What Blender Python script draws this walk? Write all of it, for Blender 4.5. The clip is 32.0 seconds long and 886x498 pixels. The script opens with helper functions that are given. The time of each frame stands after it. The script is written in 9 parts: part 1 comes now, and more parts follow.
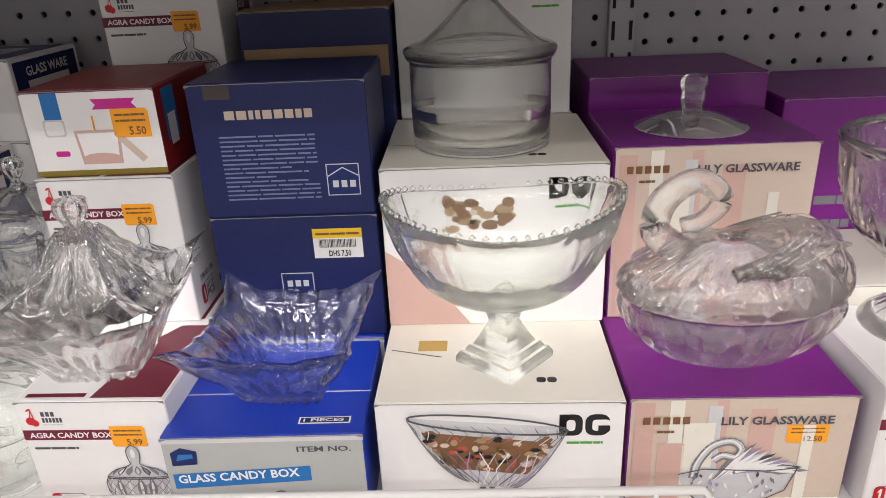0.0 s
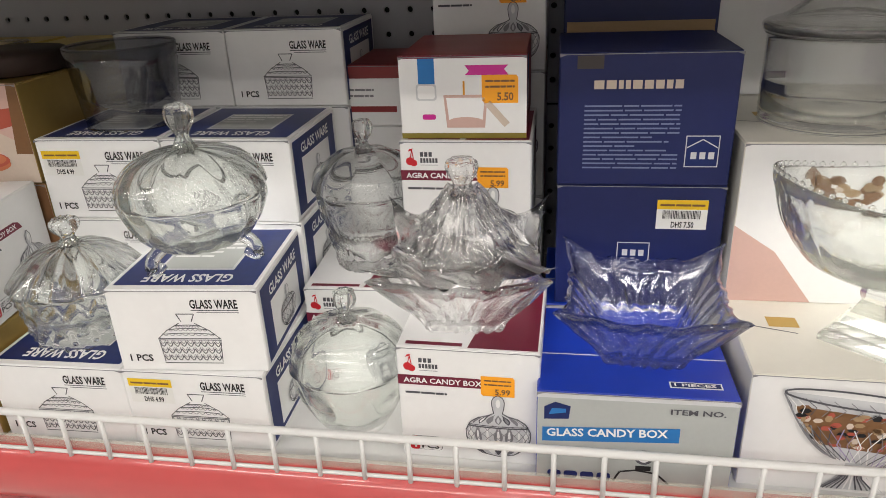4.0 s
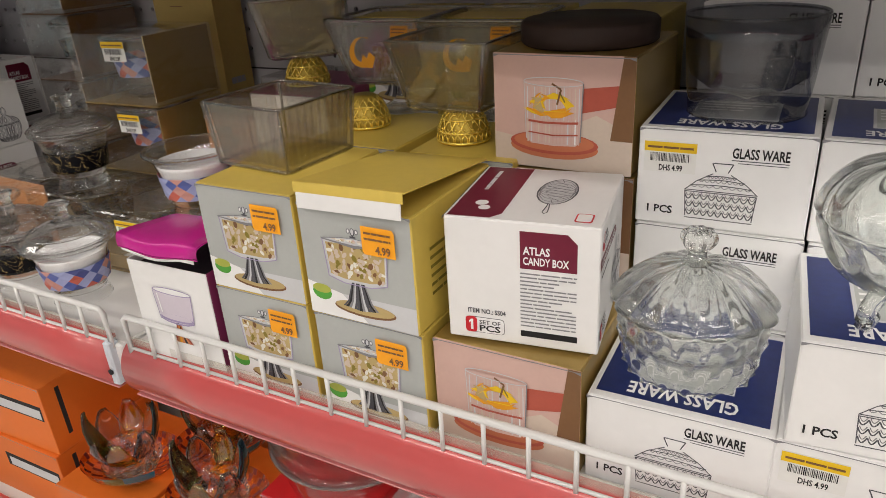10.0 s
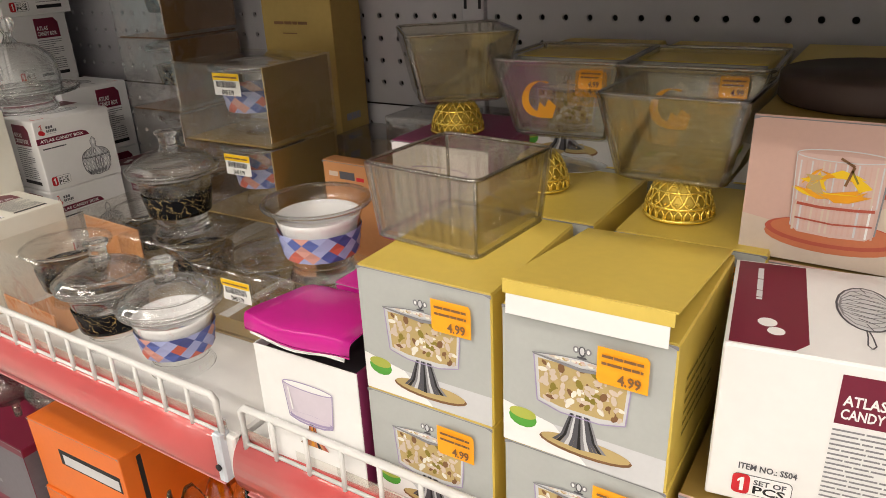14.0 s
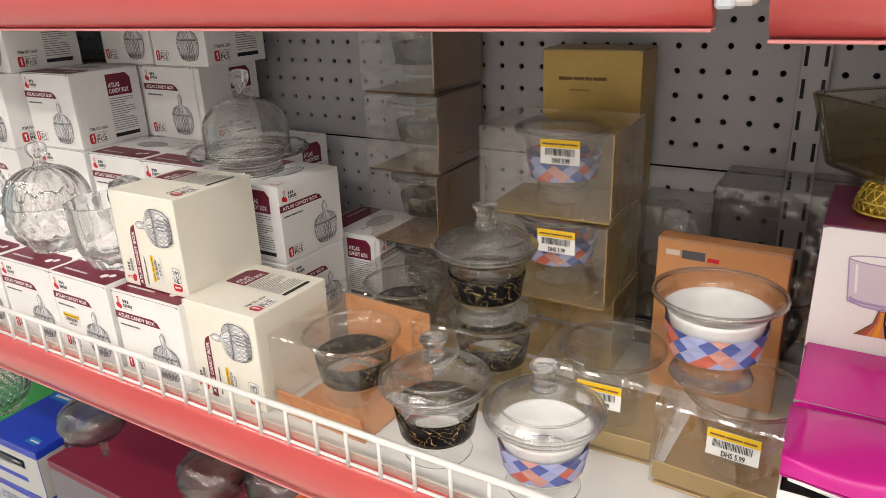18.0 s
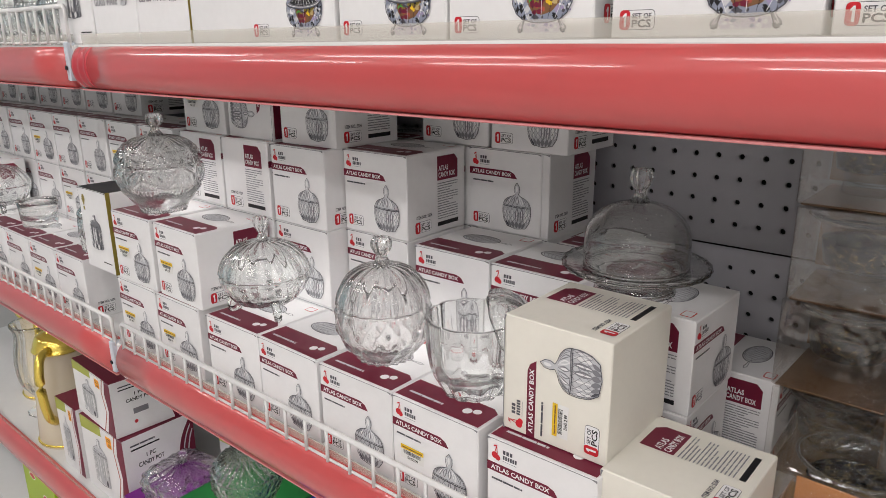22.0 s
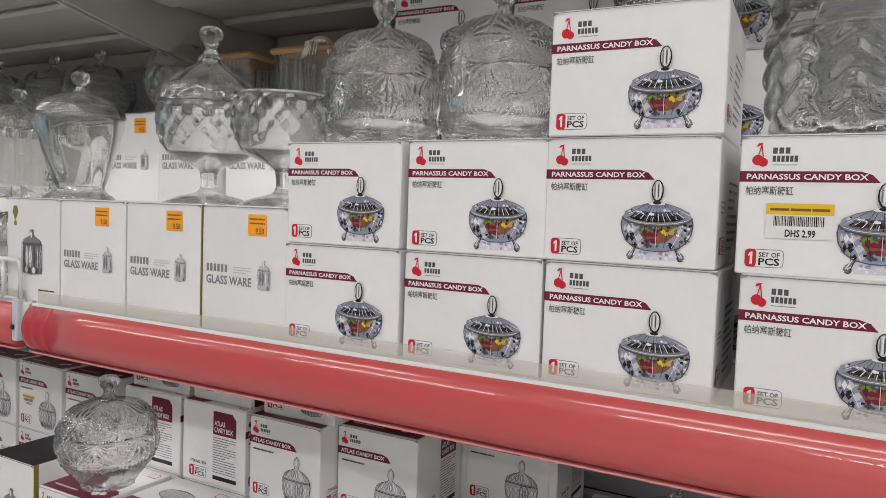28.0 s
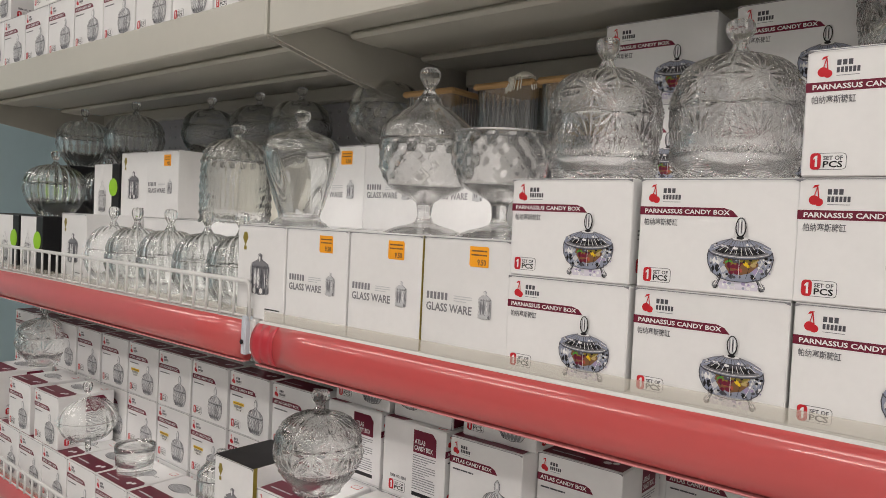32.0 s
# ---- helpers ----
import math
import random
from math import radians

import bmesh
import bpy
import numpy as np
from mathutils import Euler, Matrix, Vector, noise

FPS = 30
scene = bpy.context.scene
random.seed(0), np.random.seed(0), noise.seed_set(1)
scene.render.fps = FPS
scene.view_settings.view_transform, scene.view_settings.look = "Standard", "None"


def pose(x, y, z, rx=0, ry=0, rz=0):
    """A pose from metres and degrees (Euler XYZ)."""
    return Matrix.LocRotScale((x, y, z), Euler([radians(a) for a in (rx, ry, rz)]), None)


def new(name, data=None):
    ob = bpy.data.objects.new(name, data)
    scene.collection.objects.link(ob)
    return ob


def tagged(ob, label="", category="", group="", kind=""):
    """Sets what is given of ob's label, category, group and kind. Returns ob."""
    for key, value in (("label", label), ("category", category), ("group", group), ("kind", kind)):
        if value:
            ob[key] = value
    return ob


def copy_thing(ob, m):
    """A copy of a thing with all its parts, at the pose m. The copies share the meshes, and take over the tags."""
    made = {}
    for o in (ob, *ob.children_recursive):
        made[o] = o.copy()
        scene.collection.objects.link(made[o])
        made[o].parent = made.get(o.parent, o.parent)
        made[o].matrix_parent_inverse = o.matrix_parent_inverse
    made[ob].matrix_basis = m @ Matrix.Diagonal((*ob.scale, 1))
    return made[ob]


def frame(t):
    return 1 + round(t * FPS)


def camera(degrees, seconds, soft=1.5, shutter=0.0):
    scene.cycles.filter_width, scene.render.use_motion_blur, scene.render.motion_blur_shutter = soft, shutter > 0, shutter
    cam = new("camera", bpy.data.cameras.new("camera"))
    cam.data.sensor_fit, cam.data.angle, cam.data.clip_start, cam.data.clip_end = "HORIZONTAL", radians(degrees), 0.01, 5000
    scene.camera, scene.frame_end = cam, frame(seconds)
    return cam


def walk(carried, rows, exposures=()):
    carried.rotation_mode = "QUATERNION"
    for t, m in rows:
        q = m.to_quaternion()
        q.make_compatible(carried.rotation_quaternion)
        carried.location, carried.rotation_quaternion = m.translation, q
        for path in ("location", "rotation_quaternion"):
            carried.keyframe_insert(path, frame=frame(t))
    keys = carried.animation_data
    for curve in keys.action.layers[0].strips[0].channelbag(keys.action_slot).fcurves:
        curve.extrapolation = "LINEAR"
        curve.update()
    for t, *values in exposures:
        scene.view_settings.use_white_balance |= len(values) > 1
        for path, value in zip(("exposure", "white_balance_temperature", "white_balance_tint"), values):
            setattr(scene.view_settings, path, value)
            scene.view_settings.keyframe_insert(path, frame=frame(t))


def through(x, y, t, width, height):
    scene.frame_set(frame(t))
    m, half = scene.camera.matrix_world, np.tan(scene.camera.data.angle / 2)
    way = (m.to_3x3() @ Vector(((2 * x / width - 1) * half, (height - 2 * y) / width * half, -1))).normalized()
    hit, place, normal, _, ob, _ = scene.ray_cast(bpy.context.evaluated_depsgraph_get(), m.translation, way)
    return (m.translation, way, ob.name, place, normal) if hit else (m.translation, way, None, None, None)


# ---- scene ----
cam = camera(64.1, 32.0, 0.8)
METRES, EYE, TILT, LEAN, TURN = 1.69, 1.25, 0.0, 0.0, 2.4
ROWS = [
    (0.0, 0.0, 0.0, 0.0, -1.04, -22.97, 2.44),
    (0.5, -0.0201, -0.0008, 0.0002, 0.37, -23.18, 2.47),
    (1.0, -0.0393, -0.0017, -0.0007, 1.65, -23.39, 2.47),
    (1.5, -0.0552, -0.0026, -0.0012, 2.8, -23.6, 2.5),
    (2.0, -0.0692, -0.0044, -0.001, 3.7, -23.77, 2.46),
    (2.5, -0.0806, -0.0059, 0.0001, 4.53, -23.95, 2.44),
    (4.5, -0.1237, -0.0188, 0.0011, 7.27, -23.9, 2.25),
    (5.0, -0.1371, -0.0227, 0.0012, 8.42, -23.84, 2.29),
    (5.5, -0.1494, -0.0257, 0.0013, 10.03, -23.76, 2.46),
    (6.0, -0.163, -0.0286, 0.0024, 11.86, -23.77, 2.61),
    (6.5, -0.1773, -0.0311, 0.0034, 13.87, -23.8, 2.76),
    (7.0, -0.1925, -0.0314, 0.0039, 16.0, -23.93, 2.93),
    (7.5, -0.2078, -0.0279, 0.0035, 18.07, -24.15, 3.01),
    (8.0, -0.2248, -0.0206, 0.0017, 19.96, -24.41, 3.08),
    (8.5, -0.2428, -0.0127, -0.0018, 21.69, -24.54, 3.06),
    (9.0, -0.2618, -0.0043, -0.0046, 23.24, -24.83, 3.17),
    (9.5, -0.2801, 0.0054, -0.0053, 24.66, -24.8, 3.26),
    (10.0, -0.2957, 0.0131, -0.0038, 25.91, -24.69, 3.31),
    (10.5, -0.3108, 0.0205, -0.0027, 27.02, -24.43, 3.42),
    (11.0, -0.3239, 0.0265, -0.0017, 27.99, -24.08, 3.51),
    (11.5, -0.3364, 0.0322, -0.0017, 28.81, -23.67, 3.54),
    (12.0, -0.347, 0.0374, 0.0002, 29.42, -23.35, 3.44),
    (12.5, -0.3561, 0.0428, 0.0006, 29.87, -23.1, 3.33),
    (13.0, -0.3647, 0.047, -0.0004, 30.08, -23.02, 3.11),
    (13.5, -0.3742, 0.0495, -0.0008, 30.04, -23.02, 2.81),
    (15.5, -0.4509, 0.0472, 0.001, 27.97, -22.56, 1.49),
    (16.0, -0.4788, 0.0409, 0.0047, 27.35, -22.27, 1.43),
    (16.5, -0.505, 0.0329, 0.0093, 26.99, -21.98, 1.5),
    (17.0, -0.5316, 0.0249, 0.0122, 27.08, -21.58, 1.71),
    (17.5, -0.5609, 0.0162, 0.0149, 27.47, -21.26, 1.94),
    (18.0, -0.589, 0.0087, 0.0163, 28.35, -20.82, 2.11),
    (18.5, -0.6171, 0.0065, 0.0176, 29.62, -20.52, 2.24),
    (19.0, -0.6432, 0.002, 0.0211, 31.13, -20.15, 2.17),
    (19.5, -0.671, -0.0008, 0.0215, 32.86, -19.59, 1.94),
    (20.0, -0.698, -0.0032, 0.0206, 34.62, -19.09, 1.72),
    (20.5, -0.7234, -0.0031, 0.0205, 36.15, -18.55, 1.48),
    (21.0, -0.7467, -0.0016, 0.0218, 37.36, -17.93, 1.14),
    (21.5, -0.7664, 0.003, 0.0263, 38.1, -17.17, 0.84),
    (22.0, -0.783, 0.0042, 0.0312, 38.22, -16.3, 0.49),
    (22.5, -0.7994, 0.0036, 0.0347, 37.66, -15.24, 0.17),
    (23.0, -0.813, 0.0008, 0.0416, 36.61, -14.06, -0.17),
    (23.5, -0.8261, -0.0034, 0.0495, 35.2, -12.8, -0.47),
    (24.0, -0.8369, -0.008, 0.057, 33.6, -11.55, -0.8),
    (24.5, -0.8461, -0.0115, 0.0641, 31.98, -10.32, -1.02),
    (26.5, -0.8711, -0.0273, 0.0835, 27.33, -5.71, -1.89),
    (27.0, -0.8765, -0.0297, 0.0903, 26.75, -4.78, -1.95),
    (27.5, -0.88, -0.0322, 0.0961, 26.37, -3.89, -2.01),
    (28.0, -0.8819, -0.034, 0.101, 26.1, -3.14, -2.04),
    (28.5, -0.8831, -0.0352, 0.1046, 26.01, -2.52, -2.11),
    (29.0, -0.8855, -0.0361, 0.1082, 26.1, -2.03, -2.2),
    (29.5, -0.8883, -0.0383, 0.1105, 26.45, -1.62, -2.36),
    (30.0, -0.8917, -0.0417, 0.1113, 27.0, -1.4, -2.5),
    (30.5, -0.8947, -0.0461, 0.1116, 27.79, -1.24, -2.67),
    (31.0, -0.8981, -0.0511, 0.1121, 28.88, -1.15, -2.81),
    (31.5, -0.9072, -0.0607, 0.1109, 32.94, -1.22, -2.82),
    (32.0, -0.9161, -0.0669, 0.1072, 36.76, -2.1, -2.68),
]
walk(cam, [(t, pose(0, 0, EYE, TILT, LEAN, TURN) @ pose(METRES * x, METRES * y, METRES * z, 90 + pitch, roll, yaw)) for t, x, y, z, yaw, pitch, roll in ROWS],
     [(0, -0.24, 6600, 15), (3, -0.27, 6650, 11), (6, -0.40, 6850, 10.5), (9, -0.44, 6800, 13), (12, -0.17, 7050, 11.5), (16, 0.18, 7150, 12), (19, 0.18, 6750, 12), (22, -0.33, 6450, 14), (24, -0.48, 6500, 14), (27, -0.60, 6350, 13), (30, -0.62, 6450, 12), (32, -0.60, 6750, 13)])

# ---- light ----
world = bpy.data.worlds.new("shop_world")
world.use_nodes = True
world.node_tree.nodes["Background"].inputs[0].default_value = (0.9, 0.95, 1.0, 1)
world.node_tree.nodes["Background"].inputs[1].default_value = 0.02
scene.world = world


def area_lamp(x, y, z, w, d, power, colour=(1.0, 0.97, 0.93)):
    data = bpy.data.lights.new("tube_light", "AREA")
    data.shape, data.size, data.size_y, data.energy, data.color = "RECTANGLE", w, d, power, colour
    ob = new("tube_light", data)
    ob.matrix_world = pose(x, y, z)
    return ob


# third row is added, unseen, to brighten the back of the east shelves
LAMPS = [(x, y) for y in (-0.70, -1.75) for x in (-5.2, -3.4, -1.6, 0.2, 2.0)] + [(x, -3.3) for x in (-0.9, 0.6, 2.1)]
for lx, ly in LAMPS:
    area_lamp(lx, ly, 2.82, 1.2, 0.16, 7.5 if ly > -1 else (22 if ly < -3 else (16 if lx > -2 else 12.5)))

# ---- materials ----
MATS = {}


def mat(name, col, rough=0.5, metal=0.0, var=0.05, scale=60.0, bump=0.03, coat=0.0, emit=0.0, spec=0.5, dirt=0.0):
    """A painted, printed, plastic or metal surface: two scales of colour variation, uneven gloss and fine relief."""
    if name in MATS:
        return MATS[name]
    if name.endswith("_print"):
        spec *= 0.6  # matt ink
    m = bpy.data.materials.new(name)
    m.use_nodes = True
    nt = m.node_tree
    b = nt.nodes["Principled BSDF"]
    b.inputs["Roughness"].default_value, b.inputs["Metallic"].default_value = rough, metal
    b.inputs["Coat Weight"].default_value, b.inputs["Specular IOR Level"].default_value = coat, spec
    b.inputs["Coat Roughness"].default_value = 0.12
    b.inputs["Base Color"].default_value = (*col, 1)
    if emit:
        b.inputs["Emission Color"].default_value, b.inputs["Emission Strength"].default_value = (*col, 1), emit
    if var or bump or dirt:
        co = nt.nodes.new("ShaderNodeTexCoord")
        fine, wide = nt.nodes.new("ShaderNodeTexNoise"), nt.nodes.new("ShaderNodeTexNoise")
        for n, s in ((fine, scale * 6), (wide, scale * 0.35)):
            n.inputs["Scale"].default_value, n.inputs["Detail"].default_value = s, 4
            nt.links.new(co.outputs["Object"], n.inputs["Vector"])
        info = nt.nodes.new("ShaderNodeObjectInfo")
        add = nt.nodes.new("ShaderNodeMath")
        add.operation = "MULTIPLY_ADD"
        add.inputs[1].default_value = 0.4
        nt.links.new(fine.outputs["Fac"], add.inputs[0])
        nt.links.new(wide.outputs["Fac"], add.inputs[2])
        add2 = nt.nodes.new("ShaderNodeMath")
        add2.operation = "MULTIPLY_ADD"
        add2.inputs[1].default_value = 0.35
        nt.links.new(info.outputs["Random"], add2.inputs[0])
        nt.links.new(add.outputs[0], add2.inputs[2])
        ramp = nt.nodes.new("ShaderNodeMapRange")
        ramp.inputs[1].default_value, ramp.inputs[2].default_value = 0.45, 1.15
        ramp.inputs[3].default_value, ramp.inputs[4].default_value = 1 - var, 1 + var
        nt.links.new(add2.outputs[0], ramp.inputs[0])
        mul = nt.nodes.new("ShaderNodeVectorMath")
        mul.operation = "SCALE"
        mul.inputs[0].default_value = col
        nt.links.new(ramp.outputs[0], mul.inputs["Scale"])
        nt.links.new(mul.outputs[0], b.inputs["Base Color"])
        rr = nt.nodes.new("ShaderNodeMapRange")
        rr.inputs[3].default_value, rr.inputs[4].default_value = max(0.02, rough * 0.8), min(1, rough * 1.2)
        nt.links.new(wide.outputs["Fac"], rr.inputs[0])
        nt.links.new(rr.outputs[0], b.inputs["Roughness"])
        if bump:
            bp = nt.nodes.new("ShaderNodeBump")
            bp.inputs["Strength"].default_value, bp.inputs["Distance"].default_value = bump * 4, 0.001
            nt.links.new(add.outputs[0], bp.inputs["Height"])
            nt.links.new(bp.outputs[0], b.inputs["Normal"])
    MATS[name] = m
    return m


def glass(name, tint=(1.0, 1.0, 1.0), through=0.6, ior=1.45, gloss=1.0, wave=0.0, cell=70.0, whiten=0.0, graze=5.0, rim=0.85):
    """Clear glass: most light passes straight on, as through thin walls, part is bent, and the surface mirrors more at a grazing angle."""
    if name in MATS:
        return MATS[name]
    m = bpy.data.materials.new(name)
    m.use_nodes = True
    nt = m.node_tree
    nt.nodes.remove(nt.nodes["Principled BSDF"])
    out = nt.nodes["Material Output"]
    bend, tr, gl = nt.nodes.new("ShaderNodeBsdfGlass"), nt.nodes.new("ShaderNodeBsdfTransparent"), nt.nodes.new("ShaderNodeBsdfGlossy")
    body, skin = nt.nodes.new("ShaderNodeMixShader"), nt.nodes.new("ShaderNodeMixShader")
    bend.inputs["Color"].default_value, tr.inputs["Color"].default_value = (*tint, 1), (*tint, 1)
    bend.inputs["IOR"].default_value, bend.inputs["Roughness"].default_value = ior, 0.0
    gl.inputs["Roughness"].default_value = 0.03
    body.inputs[0].default_value = through
    nt.links.new(bend.outputs[0], body.inputs[1])
    nt.links.new(tr.outputs[0], body.inputs[2])
    lw, pw, ma = nt.nodes.new("ShaderNodeLayerWeight"), nt.nodes.new("ShaderNodeMath"), nt.nodes.new("ShaderNodeMath")
    lw.inputs["Blend"].default_value = 0.5
    pw.operation, ma.operation = "POWER", "MULTIPLY_ADD"
    pw.inputs[1].default_value = graze
    ma.inputs[1].default_value, ma.inputs[2].default_value = rim, 0.045 * gloss
    nt.links.new(lw.outputs["Facing"], pw.inputs[0])
    nt.links.new(pw.outputs[0], ma.inputs[0])
    nt.links.new(ma.outputs[0], skin.inputs[0])
    nt.links.new(body.outputs[0], skin.inputs[1])
    nt.links.new(gl.outputs[0], skin.inputs[2])
    nt.links.new(skin.outputs[0], out.inputs[0])
    # even white veil to lift dark glass; zero for every glass below
    if whiten:
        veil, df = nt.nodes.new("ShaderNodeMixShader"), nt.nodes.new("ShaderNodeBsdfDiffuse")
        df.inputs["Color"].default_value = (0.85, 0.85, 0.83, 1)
        veil.inputs[0].default_value = whiten
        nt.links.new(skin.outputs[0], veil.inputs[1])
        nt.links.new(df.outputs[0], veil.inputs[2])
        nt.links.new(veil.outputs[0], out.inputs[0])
    if wave:
        co, n, bp = nt.nodes.new("ShaderNodeTexCoord"), nt.nodes.new("ShaderNodeTexNoise"), nt.nodes.new("ShaderNodeBump")
        n.inputs["Scale"].default_value, n.inputs["Detail"].default_value = cell, 1
        bp.inputs["Strength"].default_value, bp.inputs["Distance"].default_value = wave, 0.002
        nt.links.new(co.outputs["Object"], n.inputs["Vector"])
        nt.links.new(n.outputs["Fac"], bp.inputs["Height"])
        for node in (bend, gl, lw):
            nt.links.new(bp.outputs[0], node.inputs["Normal"])
    MATS[name] = m
    return m


def lip_plastic(name, col=(0.72, 0.68, 0.58), cover=0.42):
    """Hazy clear plastic edge: mostly see-through, a little milky."""
    m = bpy.data.materials.new(name)
    m.use_nodes = True
    nt = m.node_tree
    b = nt.nodes["Principled BSDF"]
    b.inputs["Base Color"].default_value, b.inputs["Roughness"].default_value = (*col, 1), 0.3
    n, mr = nt.nodes.new("ShaderNodeTexNoise"), nt.nodes.new("ShaderNodeMapRange")
    n.inputs["Scale"].default_value = 20
    mr.inputs[3].default_value, mr.inputs[4].default_value = cover * 0.8, cover * 1.2
    nt.links.new(n.outputs["Fac"], mr.inputs[0])
    nt.links.new(mr.outputs[0], b.inputs["Alpha"])
    return m


def film(name, tint=(0.985, 0.982, 0.975), gloss=0.08, wave=0.35, haze_part=0.05):
    """Thin clear film: see-through, with a wrinkled sheen."""
    if name in MATS:
        return MATS[name]
    m = bpy.data.materials.new(name)
    m.use_nodes = True
    nt = m.node_tree
    nt.nodes.remove(nt.nodes["Principled BSDF"])
    out = nt.nodes["Material Output"]
    gl, tr, mix = nt.nodes.new("ShaderNodeBsdfGlossy"), nt.nodes.new("ShaderNodeBsdfTransparent"), nt.nodes.new("ShaderNodeMixShader")
    lw, pw, mr = nt.nodes.new("ShaderNodeLayerWeight"), nt.nodes.new("ShaderNodeMath"), nt.nodes.new("ShaderNodeMath")
    lw.inputs["Blend"].default_value = 0.5
    pw.operation, mr.operation = "POWER", "MULTIPLY_ADD"
    pw.inputs[1].default_value = 4.0
    mr.inputs[1].default_value, mr.inputs[2].default_value = 0.6, gloss
    tr.inputs["Color"].default_value = (*tint, 1)
    gl.inputs["Roughness"].default_value = 0.08
    co, n, bp = nt.nodes.new("ShaderNodeTexCoord"), nt.nodes.new("ShaderNodeTexNoise"), nt.nodes.new("ShaderNodeBump")
    n.inputs["Scale"].default_value, n.inputs["Detail"].default_value = 16, 3
    bp.inputs["Strength"].default_value, bp.inputs["Distance"].default_value = wave, 0.01
    nt.links.new(co.outputs["Object"], n.inputs["Vector"])
    nt.links.new(n.outputs["Fac"], bp.inputs["Height"])
    nt.links.new(bp.outputs[0], gl.inputs["Normal"])
    nt.links.new(bp.outputs[0], lw.inputs["Normal"])
    nt.links.new(lw.outputs["Facing"], pw.inputs[0])
    nt.links.new(pw.outputs[0], mr.inputs[0])
    nt.links.new(mr.outputs[0], mix.inputs[0])
    haze, veil = nt.nodes.new("ShaderNodeBsdfDiffuse"), nt.nodes.new("ShaderNodeMixShader")
    haze.inputs["Color"].default_value = (0.85, 0.83, 0.78, 1)
    veil.inputs[0].default_value = haze_part
    nt.links.new(tr.outputs[0], veil.inputs[1])
    nt.links.new(haze.outputs[0], veil.inputs[2])
    nt.links.new(veil.outputs[0], mix.inputs[1])
    nt.links.new(gl.outputs[0], mix.inputs[2])
    nt.links.new(mix.outputs[0], out.inputs[0])
    MATS[name] = m
    return m


CARD = mat("white_card", (0.80, 0.80, 0.80), 0.42, var=0.05, scale=25, bump=0.02)
CREAM = mat("cream_card", (0.76, 0.74, 0.66), 0.5, var=0.05, scale=25, bump=0.02)
KRAFT = mat("kraft_card", (0.36, 0.24, 0.13), 0.75, var=0.12, scale=60, bump=0.05)
WINE = mat("wine_print", (0.16, 0.012, 0.035), 0.38, var=0.08, scale=40, bump=0)
RED = mat("red_print", (0.56, 0.02, 0.03), 0.4, var=0.05, bump=0)
BLACK = mat("black_print", (0.014, 0.014, 0.016), 0.45, var=0.1, bump=0)
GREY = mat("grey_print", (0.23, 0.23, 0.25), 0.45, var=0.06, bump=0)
PALE = mat("pale_print", (0.58, 0.59, 0.61), 0.45, var=0.06, bump=0)
MIDGREY = mat("mid_print", (0.085, 0.085, 0.10), 0.45, var=0.06, bump=0)
WHITEP = mat("white_print", (0.82, 0.82, 0.82), 0.42, var=0.03, bump=0)
ORANGE = mat("orange_sticker", (0.95, 0.385, 0.012), 0.5, var=0.06, bump=0)
YELLOW = mat("yellow_sticker", (0.80, 0.52, 0.01), 0.5, var=0.05, bump=0)
STICKER = mat("white_sticker", (0.78, 0.78, 0.76), 0.5, var=0.04, bump=0)
NAVY = mat("navy_card", (0.011, 0.018, 0.098), 0.42, var=0.12, scale=25, bump=0.02, spec=0.3)
NAVYP = mat("navy_print", (0.016, 0.028, 0.125), 0.4, var=0.1, bump=0, spec=0.3)
ROYAL = mat("royal_blue_print", (0.012, 0.024, 0.12), 0.38, var=0.5, scale=30, bump=0)
BLUE = mat("blue_card", (0.008, 0.04, 0.42), 0.35, var=0.08, scale=25, bump=0.02)
GOLDY = mat("yellow_card", (0.66, 0.49, 0.10), 0.36, var=0.1, scale=25, bump=0.02)
OLIVE = mat("olive_print", (0.24, 0.19, 0.03), 0.42, var=0.08, bump=0)
SILVERP = mat("silver_grey_print", (0.42, 0.44, 0.43), 0.42, var=0.06, bump=0)
MAGENTA = mat("magenta_card", (0.58, 0.012, 0.27), 0.24, var=0.08, scale=25, bump=0.02)
PLUM = mat("plum_card", (0.20, 0.02, 0.09), 0.42, var=0.08, scale=25, bump=0.02)
PURPLE = mat("purple_card", (0.175, 0.010, 0.21), 0.34, var=0.22, scale=45, bump=0.02, spec=0.4)
BLUSH = mat("blush_print", (0.60, 0.40, 0.35), 0.42, var=0.06, bump=0)
ROSE = mat("rose_print", (0.42, 0.09, 0.06), 0.42, var=0.1, bump=0)
TERRA = mat("terracotta_print", (0.50, 0.16, 0.08), 0.45, var=0.1, bump=0)
BROWNP = mat("brown_print", (0.20, 0.10, 0.045), 0.5, var=0.12, bump=0)
SAND = mat("sand_print", (0.60, 0.50, 0.42), 0.42, var=0.08, bump=0)
GREENP = mat("green_print", (0.08, 0.35, 0.05), 0.42, var=0.1, bump=0)
LIMEP = mat("lime_print", (0.40, 0.44, 0.08), 0.42, var=0.1, bump=0)
LIME = mat("lime_sticker", (0.30, 0.62, 0.02), 0.5, var=0.05, bump=0)
CYANP = mat("cyan_print", (0.02, 0.17, 0.47), 0.42, var=0.05, bump=0)
LILAC = mat("lilac_print", (0.36, 0.30, 0.48), 0.45, var=0.1, bump=0)
ICE = mat("ice_blue_print", (0.30, 0.33, 0.42), 0.45, var=0.06, bump=0)
NUT = mat("nut_print", (0.48, 0.36, 0.16), 0.45, var=0.1, bump=0)
AMBER = mat("amber_print", (0.75, 0.33, 0.02), 0.42, var=0.1, bump=0)
